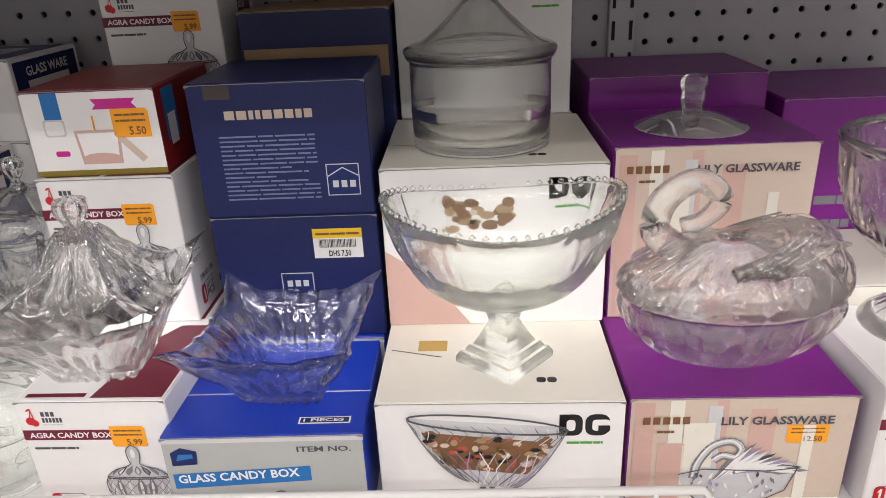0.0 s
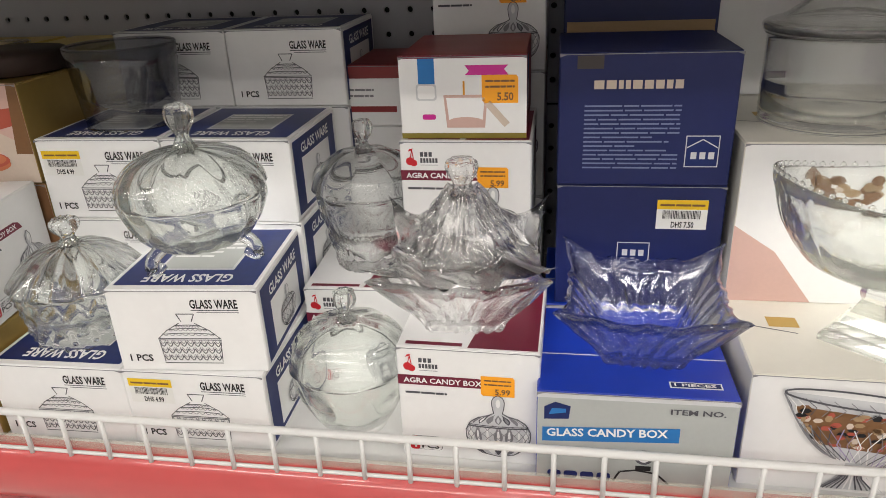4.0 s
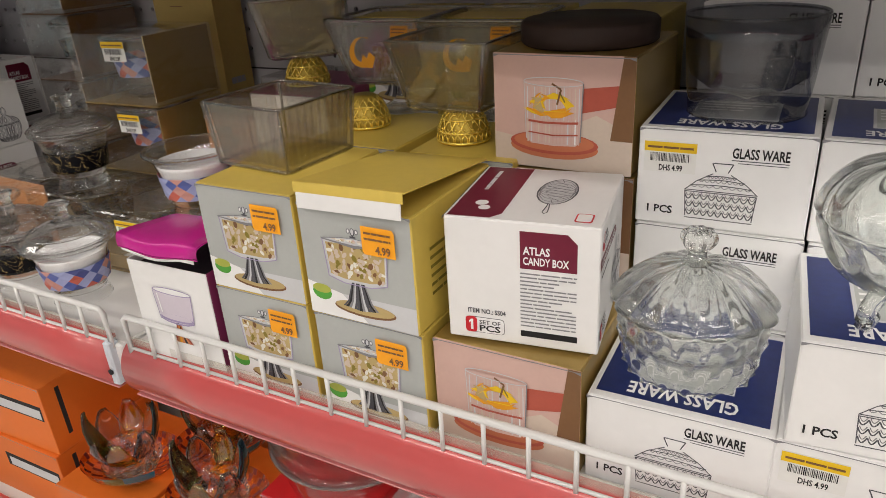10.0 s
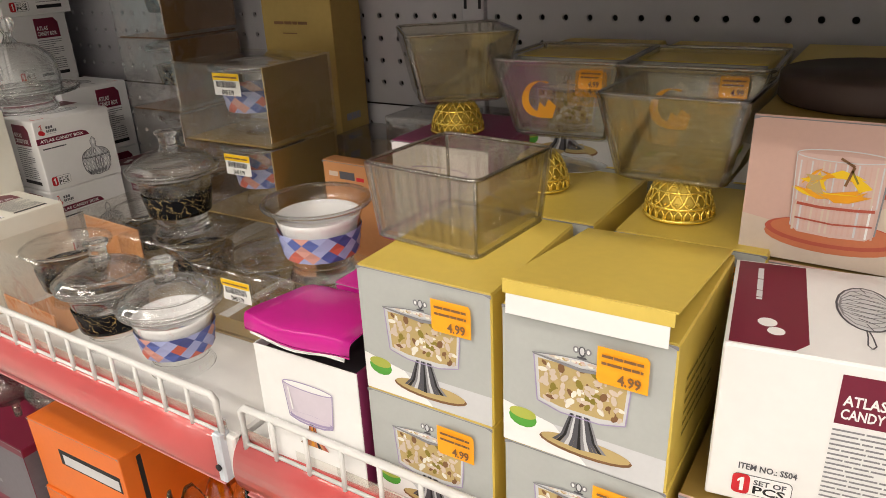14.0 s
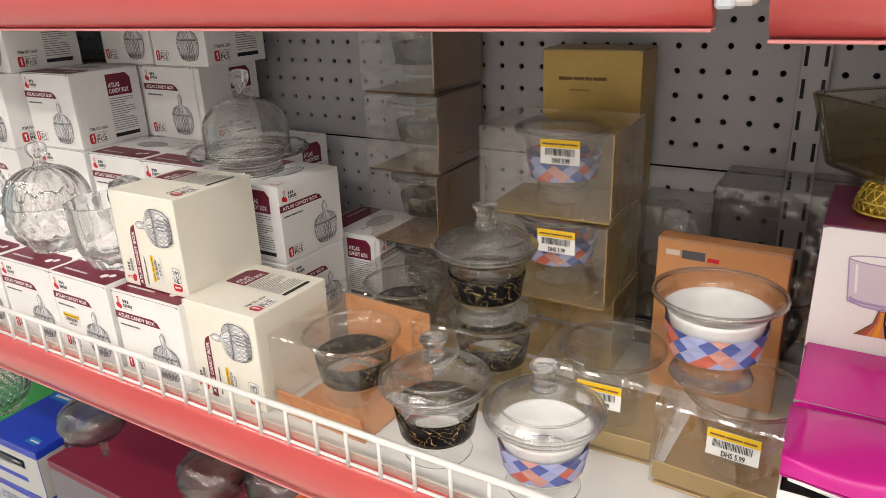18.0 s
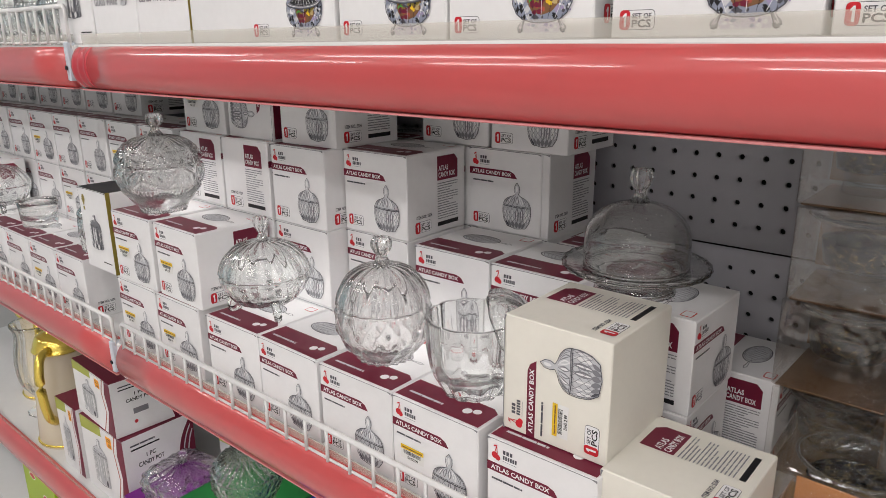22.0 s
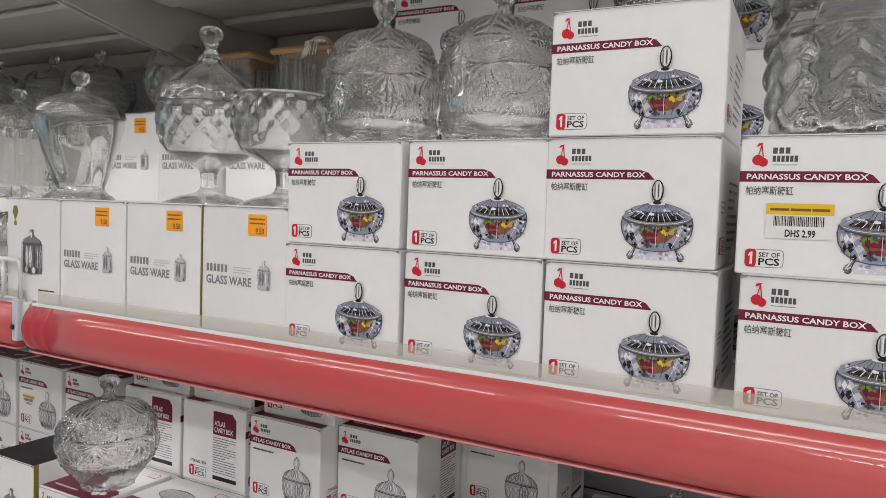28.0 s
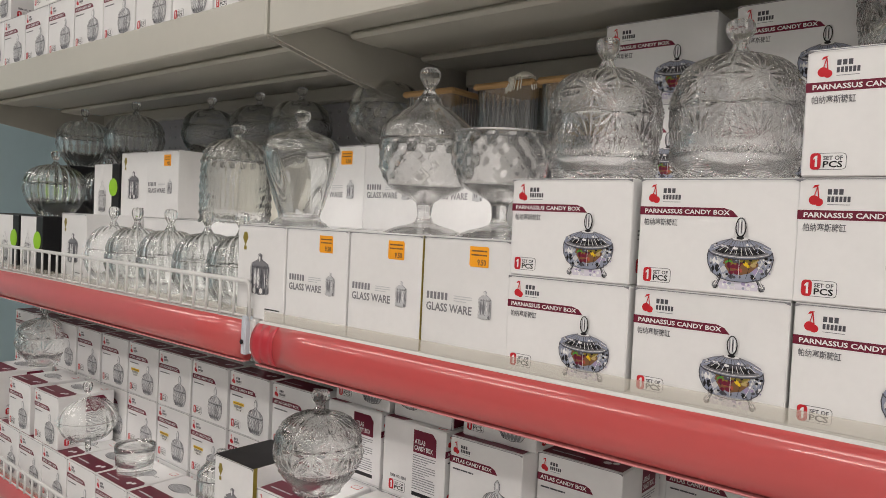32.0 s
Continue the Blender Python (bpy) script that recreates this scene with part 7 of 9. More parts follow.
def pot_carton(label, w=0.150, d=0.125, h=0.098):
    """White candy pot carton with wine-red curves on its front and side."""
    root, F = carton("candy_pot_box", w, d, h, CARD, label, "candy pot cartons", WINE)
    s = Sheet()
    draw_jar(s, 0.24 * w, 0.14 * h, 0.34 * w, 0.66 * h, TALL, 7, [PALE, WHITEP, SILVERP], None, rows=10, cols=8)
    s.poly([(0.80 * w, 0), (w, 0), (w, h), (0.88 * w, h), (0.84 * w, 0.75 * h), (0.90 * w, 0.45 * h)], WINE)
    s.line([(0.72 * w, 0), (0.84 * w, 0.40 * h), (0.77 * w, 0.75 * h), (0.83 * w, h)], 0.018 * w, ROSE, 1)
    s.poly([(0, 0.82 * h), (0.5 * w, 0.86 * h), (0.5 * w, h), (0, h)], LIMEP)
    s.put("front_print", F["front"], root)
    tag_part(root, F, "front", 0.62 * w, 0.78 * h, words="8.99", w=0.12 * w, h=0.15 * h)
    s = Sheet()
    s.text("1 PC", 0.30 * d, 0.68 * h, 0.055 * h, BLACK, 0.13 * d)
    s.text("CANDY POT", 0.18 * d, 0.58 * h, 0.06 * h, BLACK, 0.36 * d)
    s.bars(0.10 * d, 0.86 * h, 0.34 * d, 0.06 * h, 1, MIDGREY)
    s.quad(0.10 * d, 0.82 * h, 0.50 * d, 0.84 * h, BLACK)
    s.quad(0.26 * d, 0.34 * h, 0.46 * d, 0.44 * h, GREY)
    s.disc(0.28 * d, 0.20 * h, 0.025 * d, RED)
    arc = [(0.80, 0.0), (0.74, 0.35), (0.80, 0.70), (0.98, 1.0)]
    s.poly([(0.74 * d, 0), (d, 0), (d, h)] + [(u * d, v * h) for u, v in reversed(smooth_curve(arc, 4))], WINE)
    for off in (0.07, 0.14):
        s.line([((u + off) * d, v * h) for u, v in smooth_curve(arc, 4) if u + off < 0.99], 0.018 * d, PALE, 2)
    s.put("side_print", F["right"], root)
    return root


def lid_carton(w, d, h, body, top, label, name="glassware_box", words=""):
    """Carton with a coloured top and shoulders, the rest white."""
    root, F = carton(name, w, d, h, top, label, "cartons of the lower shelf")
    s = Sheet()
    s.quad(0.0005, 0, w - 0.0005, h - 0.012, body)
    s.bars(0.1 * w, 0.45 * h, 0.35 * w, 0.2 * h, 2, GREY)
    s.quad(0.1 * w, 0.22 * h, 0.7 * w, 0.32 * h, top, 1)
    if words:
        s.text(words, 0.12 * w, 0.24 * h, 0.06 * h, WHITEP, 0.5 * w, 2)
    s.put("front_print", F["front"], root)
    s = Sheet()
    s.quad(0.0005, 0, d - 0.0005, h - 0.012, body)
    s.bars(0.2 * d, 0.3 * h, 0.5 * d, 0.3 * h, 4, GREY)
    s.put("side_print", F["right"], root)
    return root


# ---- upper shelf: candy bowl cartons ----
def at_front(x0, yf, z, d, w, turn=0):
    return (x0 + w / 2, yf + d / 2, z, turn)


BW, BD, BH = 0.1135, 0.115, 0.0845
plain_bowl = bowl_carton()
spots = [at_front(x, y, ZU + k * (BH + 0.0005), BD, BW, r) for x, y, k, r in (
    (-1.8925, 0.349, 0, 0.6), (-1.893, 0.350, 1, -0.4), (-1.7735, 0.350, 0, -0.5), (-1.7735, 0.350, 1, 0.4), (-1.6585, 0.350, 0, 0.3), (-1.660, 0.349, 1, -0.3), (-1.6605, 0.348, 2, 1.0),
    (-1.532, 0.348, 0, 0.5), (-1.414, 0.350, 0, -0.4), (-1.414, 0.350, 1, 0.3), (-1.296, 0.350, 0, 0.3), (-1.296, 0.350, 1, 0),
    (-1.895, 0.50, 0, 0), (-1.895, 0.50, 1, 0), (-1.890, 0.50, 2, 0), (-1.887, 0.50, 3, 0.5), (-1.757, 0.50, 0, 0), (-1.757, 0.50, 1, 0), (-1.757, 0.50, 2, 0), (-1.755, 0.50, 3, -0.5),
    (-1.635, 0.50, 0, 0), (-1.635, 0.50, 1, 0), (-1.635, 0.50, 2, 0), (-1.635, 0.50, 3, 0))]
place(plain_bowl, spots)
place(bowl_carton(True, "white candy bowl carton with a yellow bar code label"), [at_front(-1.535, 0.349, ZU + BH, BD, BW, -0.4)])

# white glassware cartons
WD, WH = 0.10, 0.114
place(plain_ware_carton(0.093, bottle=True, label="white carton picturing a patterned glass bottle"), [at_front(-2.300, 0.349, ZU, WD, 0.093)])
place(plain_ware_carton(0.103, tag=True, label="white glassware carton with an orange price sticker"), [at_front(-2.205, 0.350, ZU, WD, 0.103), at_front(-1.994, 0.350, ZU, WD, 0.103, -0.6), at_front(-2.34, 0.50, ZU + WH, WD, 0.103, 1)])
place(plain_ware_carton(0.103, tag=True, stripe=True, label="white glassware carton with a sticker and an olive edge stripe"), [at_front(-2.098, 0.349, ZU, WD, 0.103)])
place(plain_ware_carton(0.103), [at_front(-2.34, 0.50, ZU, WD, 0.103), at_front(-2.235, 0.50, ZU, WD, 0.103), at_front(-2.235, 0.50, ZU + WH, WD, 0.103), at_front(-2.12, 0.50, ZU, WD, 0.103), at_front(-2.12, 0.50, ZU + WH, WD, 0.103), at_front(-2.01, 0.50, ZU, WD, 0.103)])

# ---- middle shelf, west bays: jar cartons ----
JW, JH = 0.099, 0.0943
J, JT, JL = [], [], []


def jb(x0, yf, level, turn=0, into=None):
    (J if into is None else into).append(at_front(x0, yf, ZL + level * JH, JW, JW, turn))


for i, (x, r) in enumerate(((-2.158, 0), (-2.041, 0.6), (-1.939, -0.8), (-1.836, 0.5), (-1.735, -0.4), (-1.627, 0.5))):
    jb(x, 0.358, 0, r, JT if i in (0, 4) else None)
jb(-2.262, 0.358, 0, 0, JT)
jb(-2.256, 0.359, 1, 0.5, JT)
jb(-2.148, 0.360, 1, -0.8, JT)
for x, y, top in ((-2.250, 0.466, 3), (-2.144, 0.464, 3), (-2.037, 0.463, 3), (-1.936, 0.490, 3), (-1.826, 0.490, 2), (-1.722, 0.488, 2)):
    for k in range(top):
        jb(x, y, k, -90 if (k == 2 and x < -2.1) else 0.6 * math.sin(17 * x + k))
for x in (-2.25, -2.14, -2.035, -1.93, -1.822, -1.71):
    for k in range(3 if x < -1.75 else 2):
        jb(x, 0.594 if x < -1.9 else 0.592, k, 0)
jb(-1.830, 0.590, 2, -1.0)
jb(-2.245, 0.474, 3, 0, JT)
J.append(pose(-2.138, 0.524, ZL + 3 * JH + 0.0497, 0, 90, 0))
for x, y in ((-2.030, 0.476), (-1.905, 0.592), (-1.800, 0.590)):
    jb(x, y, 3)
# farther bay
for i in range(9):
    x = -3.30 + i * 0.1035
    jb(x, 0.358, 0, 0.4 * math.sin(9 * i), JT if i == 7 else None)
for x in (-3.05, -2.93, -3.2):
    jb(x, 0.360, 1)
for i in range(10):
    x = -3.33 + i * 0.106
    for k in range(3):
        jb(x, 0.470, k, 0.7 * math.sin(5 * i + k), JT if (k, i) in ((1, 7), (2, 5), (1, 6), (2, 8)) else None)
    if i < 8:
        jb(x + 0.01, 0.53, 3, 0)
place(jar_carton(), J)
place(jar_carton(tag="yellow", label="white jar carton with a yellow-headed price label"), JT)
cream_jar = jar_carton(CREAM, "yellow", "cream jar carton lying on its side", h=0.094)
place(cream_jar, [pose(-1.530, 0.424, ZL + JH + 0.050, 0, -90, 0), pose(-1.436, 0.415, ZL + 0.0497, 0, -90, 0)])
bx = plain_ware_carton(0.083, 0.09, 0.115, bottle=True, stripe=True, label="white and black carton picturing a patterned glass bottle")
for ch in bx.children:
    if ch.name.startswith("flap"):
        ch.data.materials[0] = BLACK
place(bx, [at_front(-2.346, 0.357, ZL + JH, 0.09, 0.083, 0)])


# ---- middle shelf, east bay: front row from west to east ----
place(open_carton(), [(-0.964, 0.346 + 0.0425, ZL, 1.5)])
place(plum_carton(), [at_front(-1.012, 0.527, ZL, 0.115, 0.094), at_front(-1.012, 0.527, ZL + 0.0990, 0.115, 0.094, 0)])
place(lid_carton(0.094, 0.088, 0.1035, WHITEP, MAGENTA, "white carton with a magenta top", "bowl_box"), [at_front(-1.010, 0.437, ZL, 0.088, 0.094)])
yb = nut_stand_carton()
place(yb, [at_front(-0.918, 0.3525, ZL, 0.115, 0.101), at_front(-0.918, 0.3525, ZL + NH, 0.115, 0.101, 0.4), at_front(-0.8165, 0.349, ZL, 0.115, 0.101),
           at_front(-0.906, 0.472, ZL, 0.115, 0.101), at_front(-0.906, 0.472, ZL + NH, 0.115, 0.101), at_front(-0.800, 0.470, ZL, 0.115, 0.101), at_front(-0.800, 0.470, ZL + NH, 0.115, 0.101)]
      + [at_front(x, 0.600, ZL + k * NH, 0.115, 0.101, 0) for x in (-0.935, -0.832, -0.729) for k in range(3)])
place(nut_stand_carton("silver-grey and yellow carton with its top flap slightly open", True, True), [at_front(-0.8165, 0.3475, ZL + NH, 0.115, 0.101, -0.5)])
tc = tumbler_carton()
place(tc, [at_front(-0.716, 0.356, ZL, 0.115, 0.105), at_front(-0.720, 0.477, ZL, 0.115, 0.105), at_front(-0.720, 0.477, ZL + 0.0845, 0.115, 0.105), at_front(-0.7205, 0.478, ZL + 0.169, 0.115, 0.105, -1.5)])
small_jar_box = jar_carton(label="white jar carton turned with small print outward", h=0.0875)
place(small_jar_box, [pose(-0.6625, 0.416, ZL + 0.0850, 0, 0, -82), pose(-1.567, 0.545, ZL, 0, 0, -90), pose(-1.566, 0.546, ZL + 0.088, 0, 0, -91), pose(-1.525, 0.660, ZL, 0, 0, -90)])
gw = glassware_carton()
GH = 0.0692
place(glassware_carton(label="low white glassware carton with navy blue top", h=0.0662), [at_front(-0.500, 0.364, ZL + 0.0662, 0.112, 0.109, 4.5), at_front(-0.609, 0.360, ZL, 0.112, 0.109, 1)])
place(gw, [at_front(-0.500, 0.474, ZL, 0.112, 0.109), at_front(-0.500, 0.474, ZL + GH, 0.112, 0.109), at_front(-0.501, 0.475, ZL + 2 * GH, 0.112, 0.109, -0.6),
           at_front(-0.612, 0.474, ZL, 0.112, 0.109), at_front(-0.612, 0.474, ZL + GH, 0.112, 0.109, 1)] + [at_front(x, 0.590, ZL + k * GH, 0.112, 0.109) for x in (-0.597, -0.487) for k in range(4)])
place(glassware_carton(True, "low white glassware carton with a yellow-headed label", 0.0660), [at_front(-0.500, 0.362, ZL, 0.112, 0.109, 0.8)])
place(glassware_carton(True, "white glassware carton with a yellow-headed bar code label"), [at_front(-0.613, 0.475, ZL + 2 * GH, 0.112, 0.109, 1.2)])
ag = agra_carton()
place(ag, [at_front(-0.292, 0.368, ZL, 0.105, 0.098, -1), at_front(-0.298, 0.605, ZL + 0.2345, 0.105, 0.098)])
place(agra_carton(label="white candy jar carton with a dark red banner", tag=False), [at_front(-0.300, 0.470, ZL, 0.105, 0.098), at_front(-0.388, 0.450, ZL, 0.105, 0.098, 2), 
                              at_front(0.247, 0.362, ZL, 0.105, 0.098, 0), at_front(-0.390, 0.600, ZL, 0.105, 0.09), at_front(-0.390, 0.600, ZL + 0.0935, 0.105, 0.09)])
place(agra_carton(label="taller white candy jar carton with an orange sticker", h=0.115), [at_front(-0.304, 0.468, ZL + 0.0935, 0.105, 0.098, 0)])
place(agra_carton(label="tall white candy jar carton at the shelf back", tag=False, h=0.117), [at_front(-0.298, 0.605, ZL, 0.105, 0.098), at_front(-0.298, 0.605, ZL + 0.1172, 0.105, 0.098)])
place(lid_carton(0.082, 0.10, 0.055, WHITEP, mat("deep_red_card", (0.24, 0.012, 0.015), 0.4), "white carton with a red top edge"), [at_front(-0.392, 0.60, ZL + 0.187, 0.10, 0.082)])
place(cup_carton(), [at_front(-0.303, 0.474, ZL + 0.2088, 0.112, 0.092, 0.8)])
bl = blue_carton()
place(bl, [at_front(-0.197, 0.354, ZL, 0.112, 0.127, 0.4), at_front(-0.195, 0.472, ZL, 0.112, 0.127)])
place(navy_carton(0.121, 0.10, 0.0995, False, True), [at_front(-0.187, 0.474, ZL + 0.0745, 0.10, 0.121)])
place(navy_carton(0.121, 0.105, 0.095, True), [at_front(-0.188, 0.472, ZL + 0.1745, 0.105, 0.121, 0.5)])
kb, KF = carton("storage_box", 0.125, 0.11, 0.155, NAVY, "dark carton with bare brown inner flaps", "", KRAFT)
part("side_flap", slab(-0.06, 0.06, -0.056, -0.055, 0.10, 0.125, 0.0003), KRAFT, kb)
place(kb, [at_front(-0.185, 0.60, ZL + 0.15, 0.11, 0.125)])
place(lid_carton(0.127, 0.11, 0.15, NAVYP, NAVY, "plain navy blue shelf carton"), [at_front(-0.185, 0.60, ZL, 0.11, 0.127)])
place(stand_bowl_carton(0.155, 0.120, 0.088, "cream carton picturing a footed glass bowl"), [at_front(-0.0617, 0.364, ZL, 0.12, 0.155, -1), at_front(-0.060, 0.487, ZL, 0.12, 0.155)])
place(stand_bowl_carton(0.157, 0.150, 0.121, "tall cream carton with dark block initials", False), [at_front(-0.061, 0.463, ZL + 0.0883, 0.15, 0.157, 0)])
place(stand_bowl_carton(0.147, 0.10, 0.12, "cream carton with dark block initials", None), [at_front(-0.057, 0.618, ZL + 0.2095, 0.10, 0.147, 0)])
place(lid_carton(0.15, 0.10, 0.2085, CREAM, CREAM, "plain cream card glassware carton"), [at_front(-0.057, 0.621, ZL, 0.10, 0.15)])
place(lily_carton(0.142, 0.105, 0.081, "sandy carton with a purple top and an orange sticker", True), [at_front(0.098, 0.374, ZL, 0.105, 0.142, -0.5), at_front(0.100, 0.481, ZL, 0.105, 0.142)])
place(lily_carton(0.141, 0.115, 0.133, "tall sandy carton with a purple top"), [at_front(0.102, 0.480, ZL + 0.0815, 0.115, 0.141, 0)])
place(lid_carton(0.15, 0.11, 0.24, PURPLE, PURPLE, "plain deep purple glassware carton"), [at_front(0.105, 0.61, ZL, 0.11, 0.15)])
place(lid_carton(0.16, 0.13, 0.22, PURPLE, PURPLE, "plain deep purple glassware carton"), [at_front(0.262, 0.59, ZL, 0.13, 0.16)])
place(lid_carton(0.15, 0.11, 0.105, CREAM, CREAM, "plain cream card glassware carton"), [at_front(0.262, 0.475, ZL, 0.11, 0.15), at_front(0.347, 0.362, ZL, 0.11, 0.15)])
place(bowl_carton(False, "white candy bowl carton seen past the joint of the bays"), [at_front(0.40, 0.49, ZL, 0.115, 0.1135)])


# ---- glassware on the shelves ----
Z1, Z2 = ZL + JH + 0.0003, ZL + 2 * JH + 0.0003
B_ROUND = [(0.0, 0.0), (0.024, 0.0), (0.028, 0.003), (0.040, 0.018), (0.047, 0.036), (0.047, 0.050), (0.045, 0.056)]
L_ROUND = [(0.0455, 0.0575), (0.046, 0.060), (0.043, 0.072), (0.034, 0.086), (0.020, 0.0945), (0.0, 0.097)]

# middle shelf, west bay
place(jar("glass_jar", "clear cut-glass apple jar with a faceted knob lid", B_ROUND, L_ROUND, (0.0105, 0.030, 0.0955), diamonds(18, 0.0018, 90), petals(18, 0.0022), CRYSTAL), [(-1.796, 0.410, Z1, 20)])
place(jar("footed_bowl", "low footed glass candy bowl with a knob lid", [(0.0, 0.012), (0.026, 0.0125), (0.040, 0.022), (0.0505, 0.040), (0.0505, 0.048)], [(0.051, 0.0490), (0.0515, 0.052), (0.046, 0.066), (0.032, 0.080), (0.014, 0.086), (0.0, 0.087)], (0.0085, 0.031, 0.085), petals(20, 0.0016, 30), petals(20, 0.0022, 25), CLEAR, feet=3, foot_r=0.030), [(-1.992, 0.410, Z1, 0), (-2.83, 0.41, Z2 - JH, 0)])
B_STAR = [(0.0, 0.0), (0.026, 0.0), (0.030, 0.004), (0.046, 0.026), (0.0535, 0.046), (0.0535, 0.056), (0.051, 0.062)]
L_STAR = [(0.052, 0.0630), (0.053, 0.067), (0.048, 0.080), (0.036, 0.091), (0.018, 0.0975), (0.0, 0.099)]
place(jar("glass_jar", "cut-glass candy jar with star pattern and knob lid", B_STAR, L_STAR, (0.0105, 0.029, 0.0975), starcut(7, 0.0034, 0.034, 0.028, 12, 0.0042), starcut(7, 0.0030, 0.080, 0.020, 12, 0.0042), CRYSTAL, n=240, k=12), [(-2.196, 0.403, Z2, 0), (-3.12, 0.45, Z2, 0)])
ob = thing("glass_bowl", "scalloped glass bowl with its lid leaning inside", "glass bowl")
pr = [(0.0, 0.0), (0.024, 0.0), (0.028, 0.004), (0.037, 0.022), (0.041, 0.048), (0.042, 0.068), (0.0425, 0.072)]
part("bowl", lathe("bowl", pr, open_body(pr, 0.0035, 0.006), 64, petals(12, 0.003)), CLEAR, ob)
ll = part("lid", lathe("lid", [(0.040, 0.0), (0.0405, 0.003), (0.036, 0.014), (0.022, 0.024), (0.0, 0.028)], [(0.0, 0.024), (0.020, 0.020), (0.034, 0.011), (0.037, 0.0)], 56, petals(12, 0.003)), CLEAR, ob)
ll.matrix_basis = pose(0.030, 0.012, 0.058, 0, 62, 30)
place(ob, [(-1.683, 0.410, Z1, 0)])
dome = thing("cake_dome", "small glass cake stand under a clear dome", "cake stand")
plate = [(0.0, 0.0), (0.034, 0.0), (0.036, 0.004), (0.034, 0.012), (0.045, 0.017), (0.064, 0.021), (0.066, 0.025)]
part("plate", lathe("plate", plate, [(0.063, 0.024), (0.044, 0.021), (0.030, 0.019), (0.0, 0.019)], 64, petals(24, 0.0016)), CLEAR, dome)
part("plate_rim", tube("plate_rim", [((0.0648 + 0.0009 * math.cos(24 * t)) * math.cos(t), (0.0648 + 0.0009 * math.cos(24 * t)) * math.sin(t), 0.0245) for t in [2 * math.pi * i / 96 for i in range(96)]], 0.0018, 8, True), CLEAR, dome, "scalloped glass rim")
part("plate_foot", tube("plate_foot", [(0.0335 * math.cos(t), 0.0335 * math.sin(t), 0.0024) for t in [2 * math.pi * i / 48 for i in range(48)]], 0.0022, 8, True), CLEAR, dome, "thick glass foot ring")
cl = [(0.046, 0.0215), (0.047, 0.026), (0.047, 0.046), (0.043, 0.060), (0.030, 0.072), (0.012, 0.078), (0.0, 0.079)]
cv = part("cover", lathe("cover", cl, [(0.0, 0.0765), (0.012, 0.0755), (0.029, 0.0695), (0.0405, 0.058), (0.0445, 0.045), (0.0445, 0.0225)], 56), CLEAR, dome)
part("cover_rim", tube("cover_rim", [(0.0462 * math.cos(t), 0.0462 * math.sin(t), 0.0228) for t in [2 * math.pi * i / 48 for i in range(48)]], 0.0017, 8, True), CLEAR, cv)
part("knob", knob_mesh(0.010, 0.030), CLEAR, cv).matrix_basis = pose(0, 0, 0.077)
place(dome, [pose(-1.592, 0.534, ZL + 0.1765, 0, 0, 0) @ Matrix.Diagonal(Vector((1.0, 1.0, 1.07, 1.0)))])
place(tumbler("small ribbed glass cup", CLEAR, 0.032, 0.045), [(-2.645, 0.405, ZL + JH, 0)])
place(jar("glass_jar", "small clear glass sugar jar", [(0.0, 0.0), (0.026, 0.0), (0.031, 0.004), (0.033, 0.03), (0.032, 0.055)], [(0.033, 0.056), (0.032, 0.062), (0.020, 0.074), (0.0, 0.078)], (0.007, 0.018, 0.076), ribs(20, 0.0008), None, CLEAR), [(-2.41, 0.41, ZL + JH, 0)])

# banded dishes
place(dish_jar("marble", "glass candy dish with black marbled band and lid"), [(-1.268, 0.397, ZL, 0), (-1.272, 0.498, ZL + 0.0815, 40)])
place(dish_jar("check", "glass candy dish with blue and red diamond band and lid"), [(-1.172, 0.397, ZL, 0)])
place(dish_jar("check", "open glass dish with blue and red diamond band", False), [pose(-1.072, 0.492, ZL + 0.0752, 0, 0, 10) @ Matrix.Scale(1.07, 4)])

# clear gift packs
place(acetate_pack("clear pack on copper card with a glass dish", 0.105, 0.11, 0.082, COPPERCARD, "marble", "back low"), [(-1.375, 0.425, ZL, -2)])
place(acetate_pack("clear pack on gold card holding a marbled dish", 0.115, 0.115, 0.080, GOLDCARD, "marble"), [(-1.275, 0.515, ZL, 1), (-1.395, 0.545, ZL, 3)])
place(acetate_pack("clear pack on gold card with a bar code label", 0.105, 0.11, 0.074, GOLDCARD, "plain", "low", (0.040, 0.046)), [(-1.155, 0.507, ZL, 2), (-1.045, 0.487, ZL, -3)])
place(acetate_pack("clear pack with gold card side and bar code label", 0.128, 0.105, 0.082, GOLDCARD, "check", "side", (0.062, 0.052), lid=True), [(-1.240, 0.595, ZL + 0.0830, 1), (-1.239, 0.595, ZL + 0.1660, 2)])
place(acetate_pack("clear pack with gold card walls", 0.128, 0.085, 0.082, GOLDCARD, None, "back side"), [(-1.240, 0.618, ZL, 0)])
brown_tray = mat("brown_tray_card", (0.20, 0.105, 0.045), 0.3, var=0.1, bump=0.02)
place(acetate_pack("clear stacked pack of a lidded marbled dish", 0.095, 0.112, 0.0862, brown_tray, "marble", "back side", None, CRUMPLED, True), [(-1.4345, 0.662, ZL + k * 0.0866, (1, -1, 2, 0)[k]) for k in range(4)])
gold_box = lid_carton(0.104, 0.05, 0.303, GOLDCARD, GOLDCARD, "gold foil gift carton with small brown print", "gift_box")
s = Sheet()
s.bars(0.018, 0.270, 0.058, 0.009, 1, BROWNP, 3, 6)
s.quad(0.030, 0.262, 0.052, 0.2632, BROWNP, 3)
s.put("lettering", faces_of(0.104, 0.05, 0.303)["front"], gold_box)
place(gold_box, [at_front(-1.294, 0.672, ZL, 0.05, 0.104)])
black_tray = mat("black_tray", (0.02, 0.02, 0.022), 0.3)
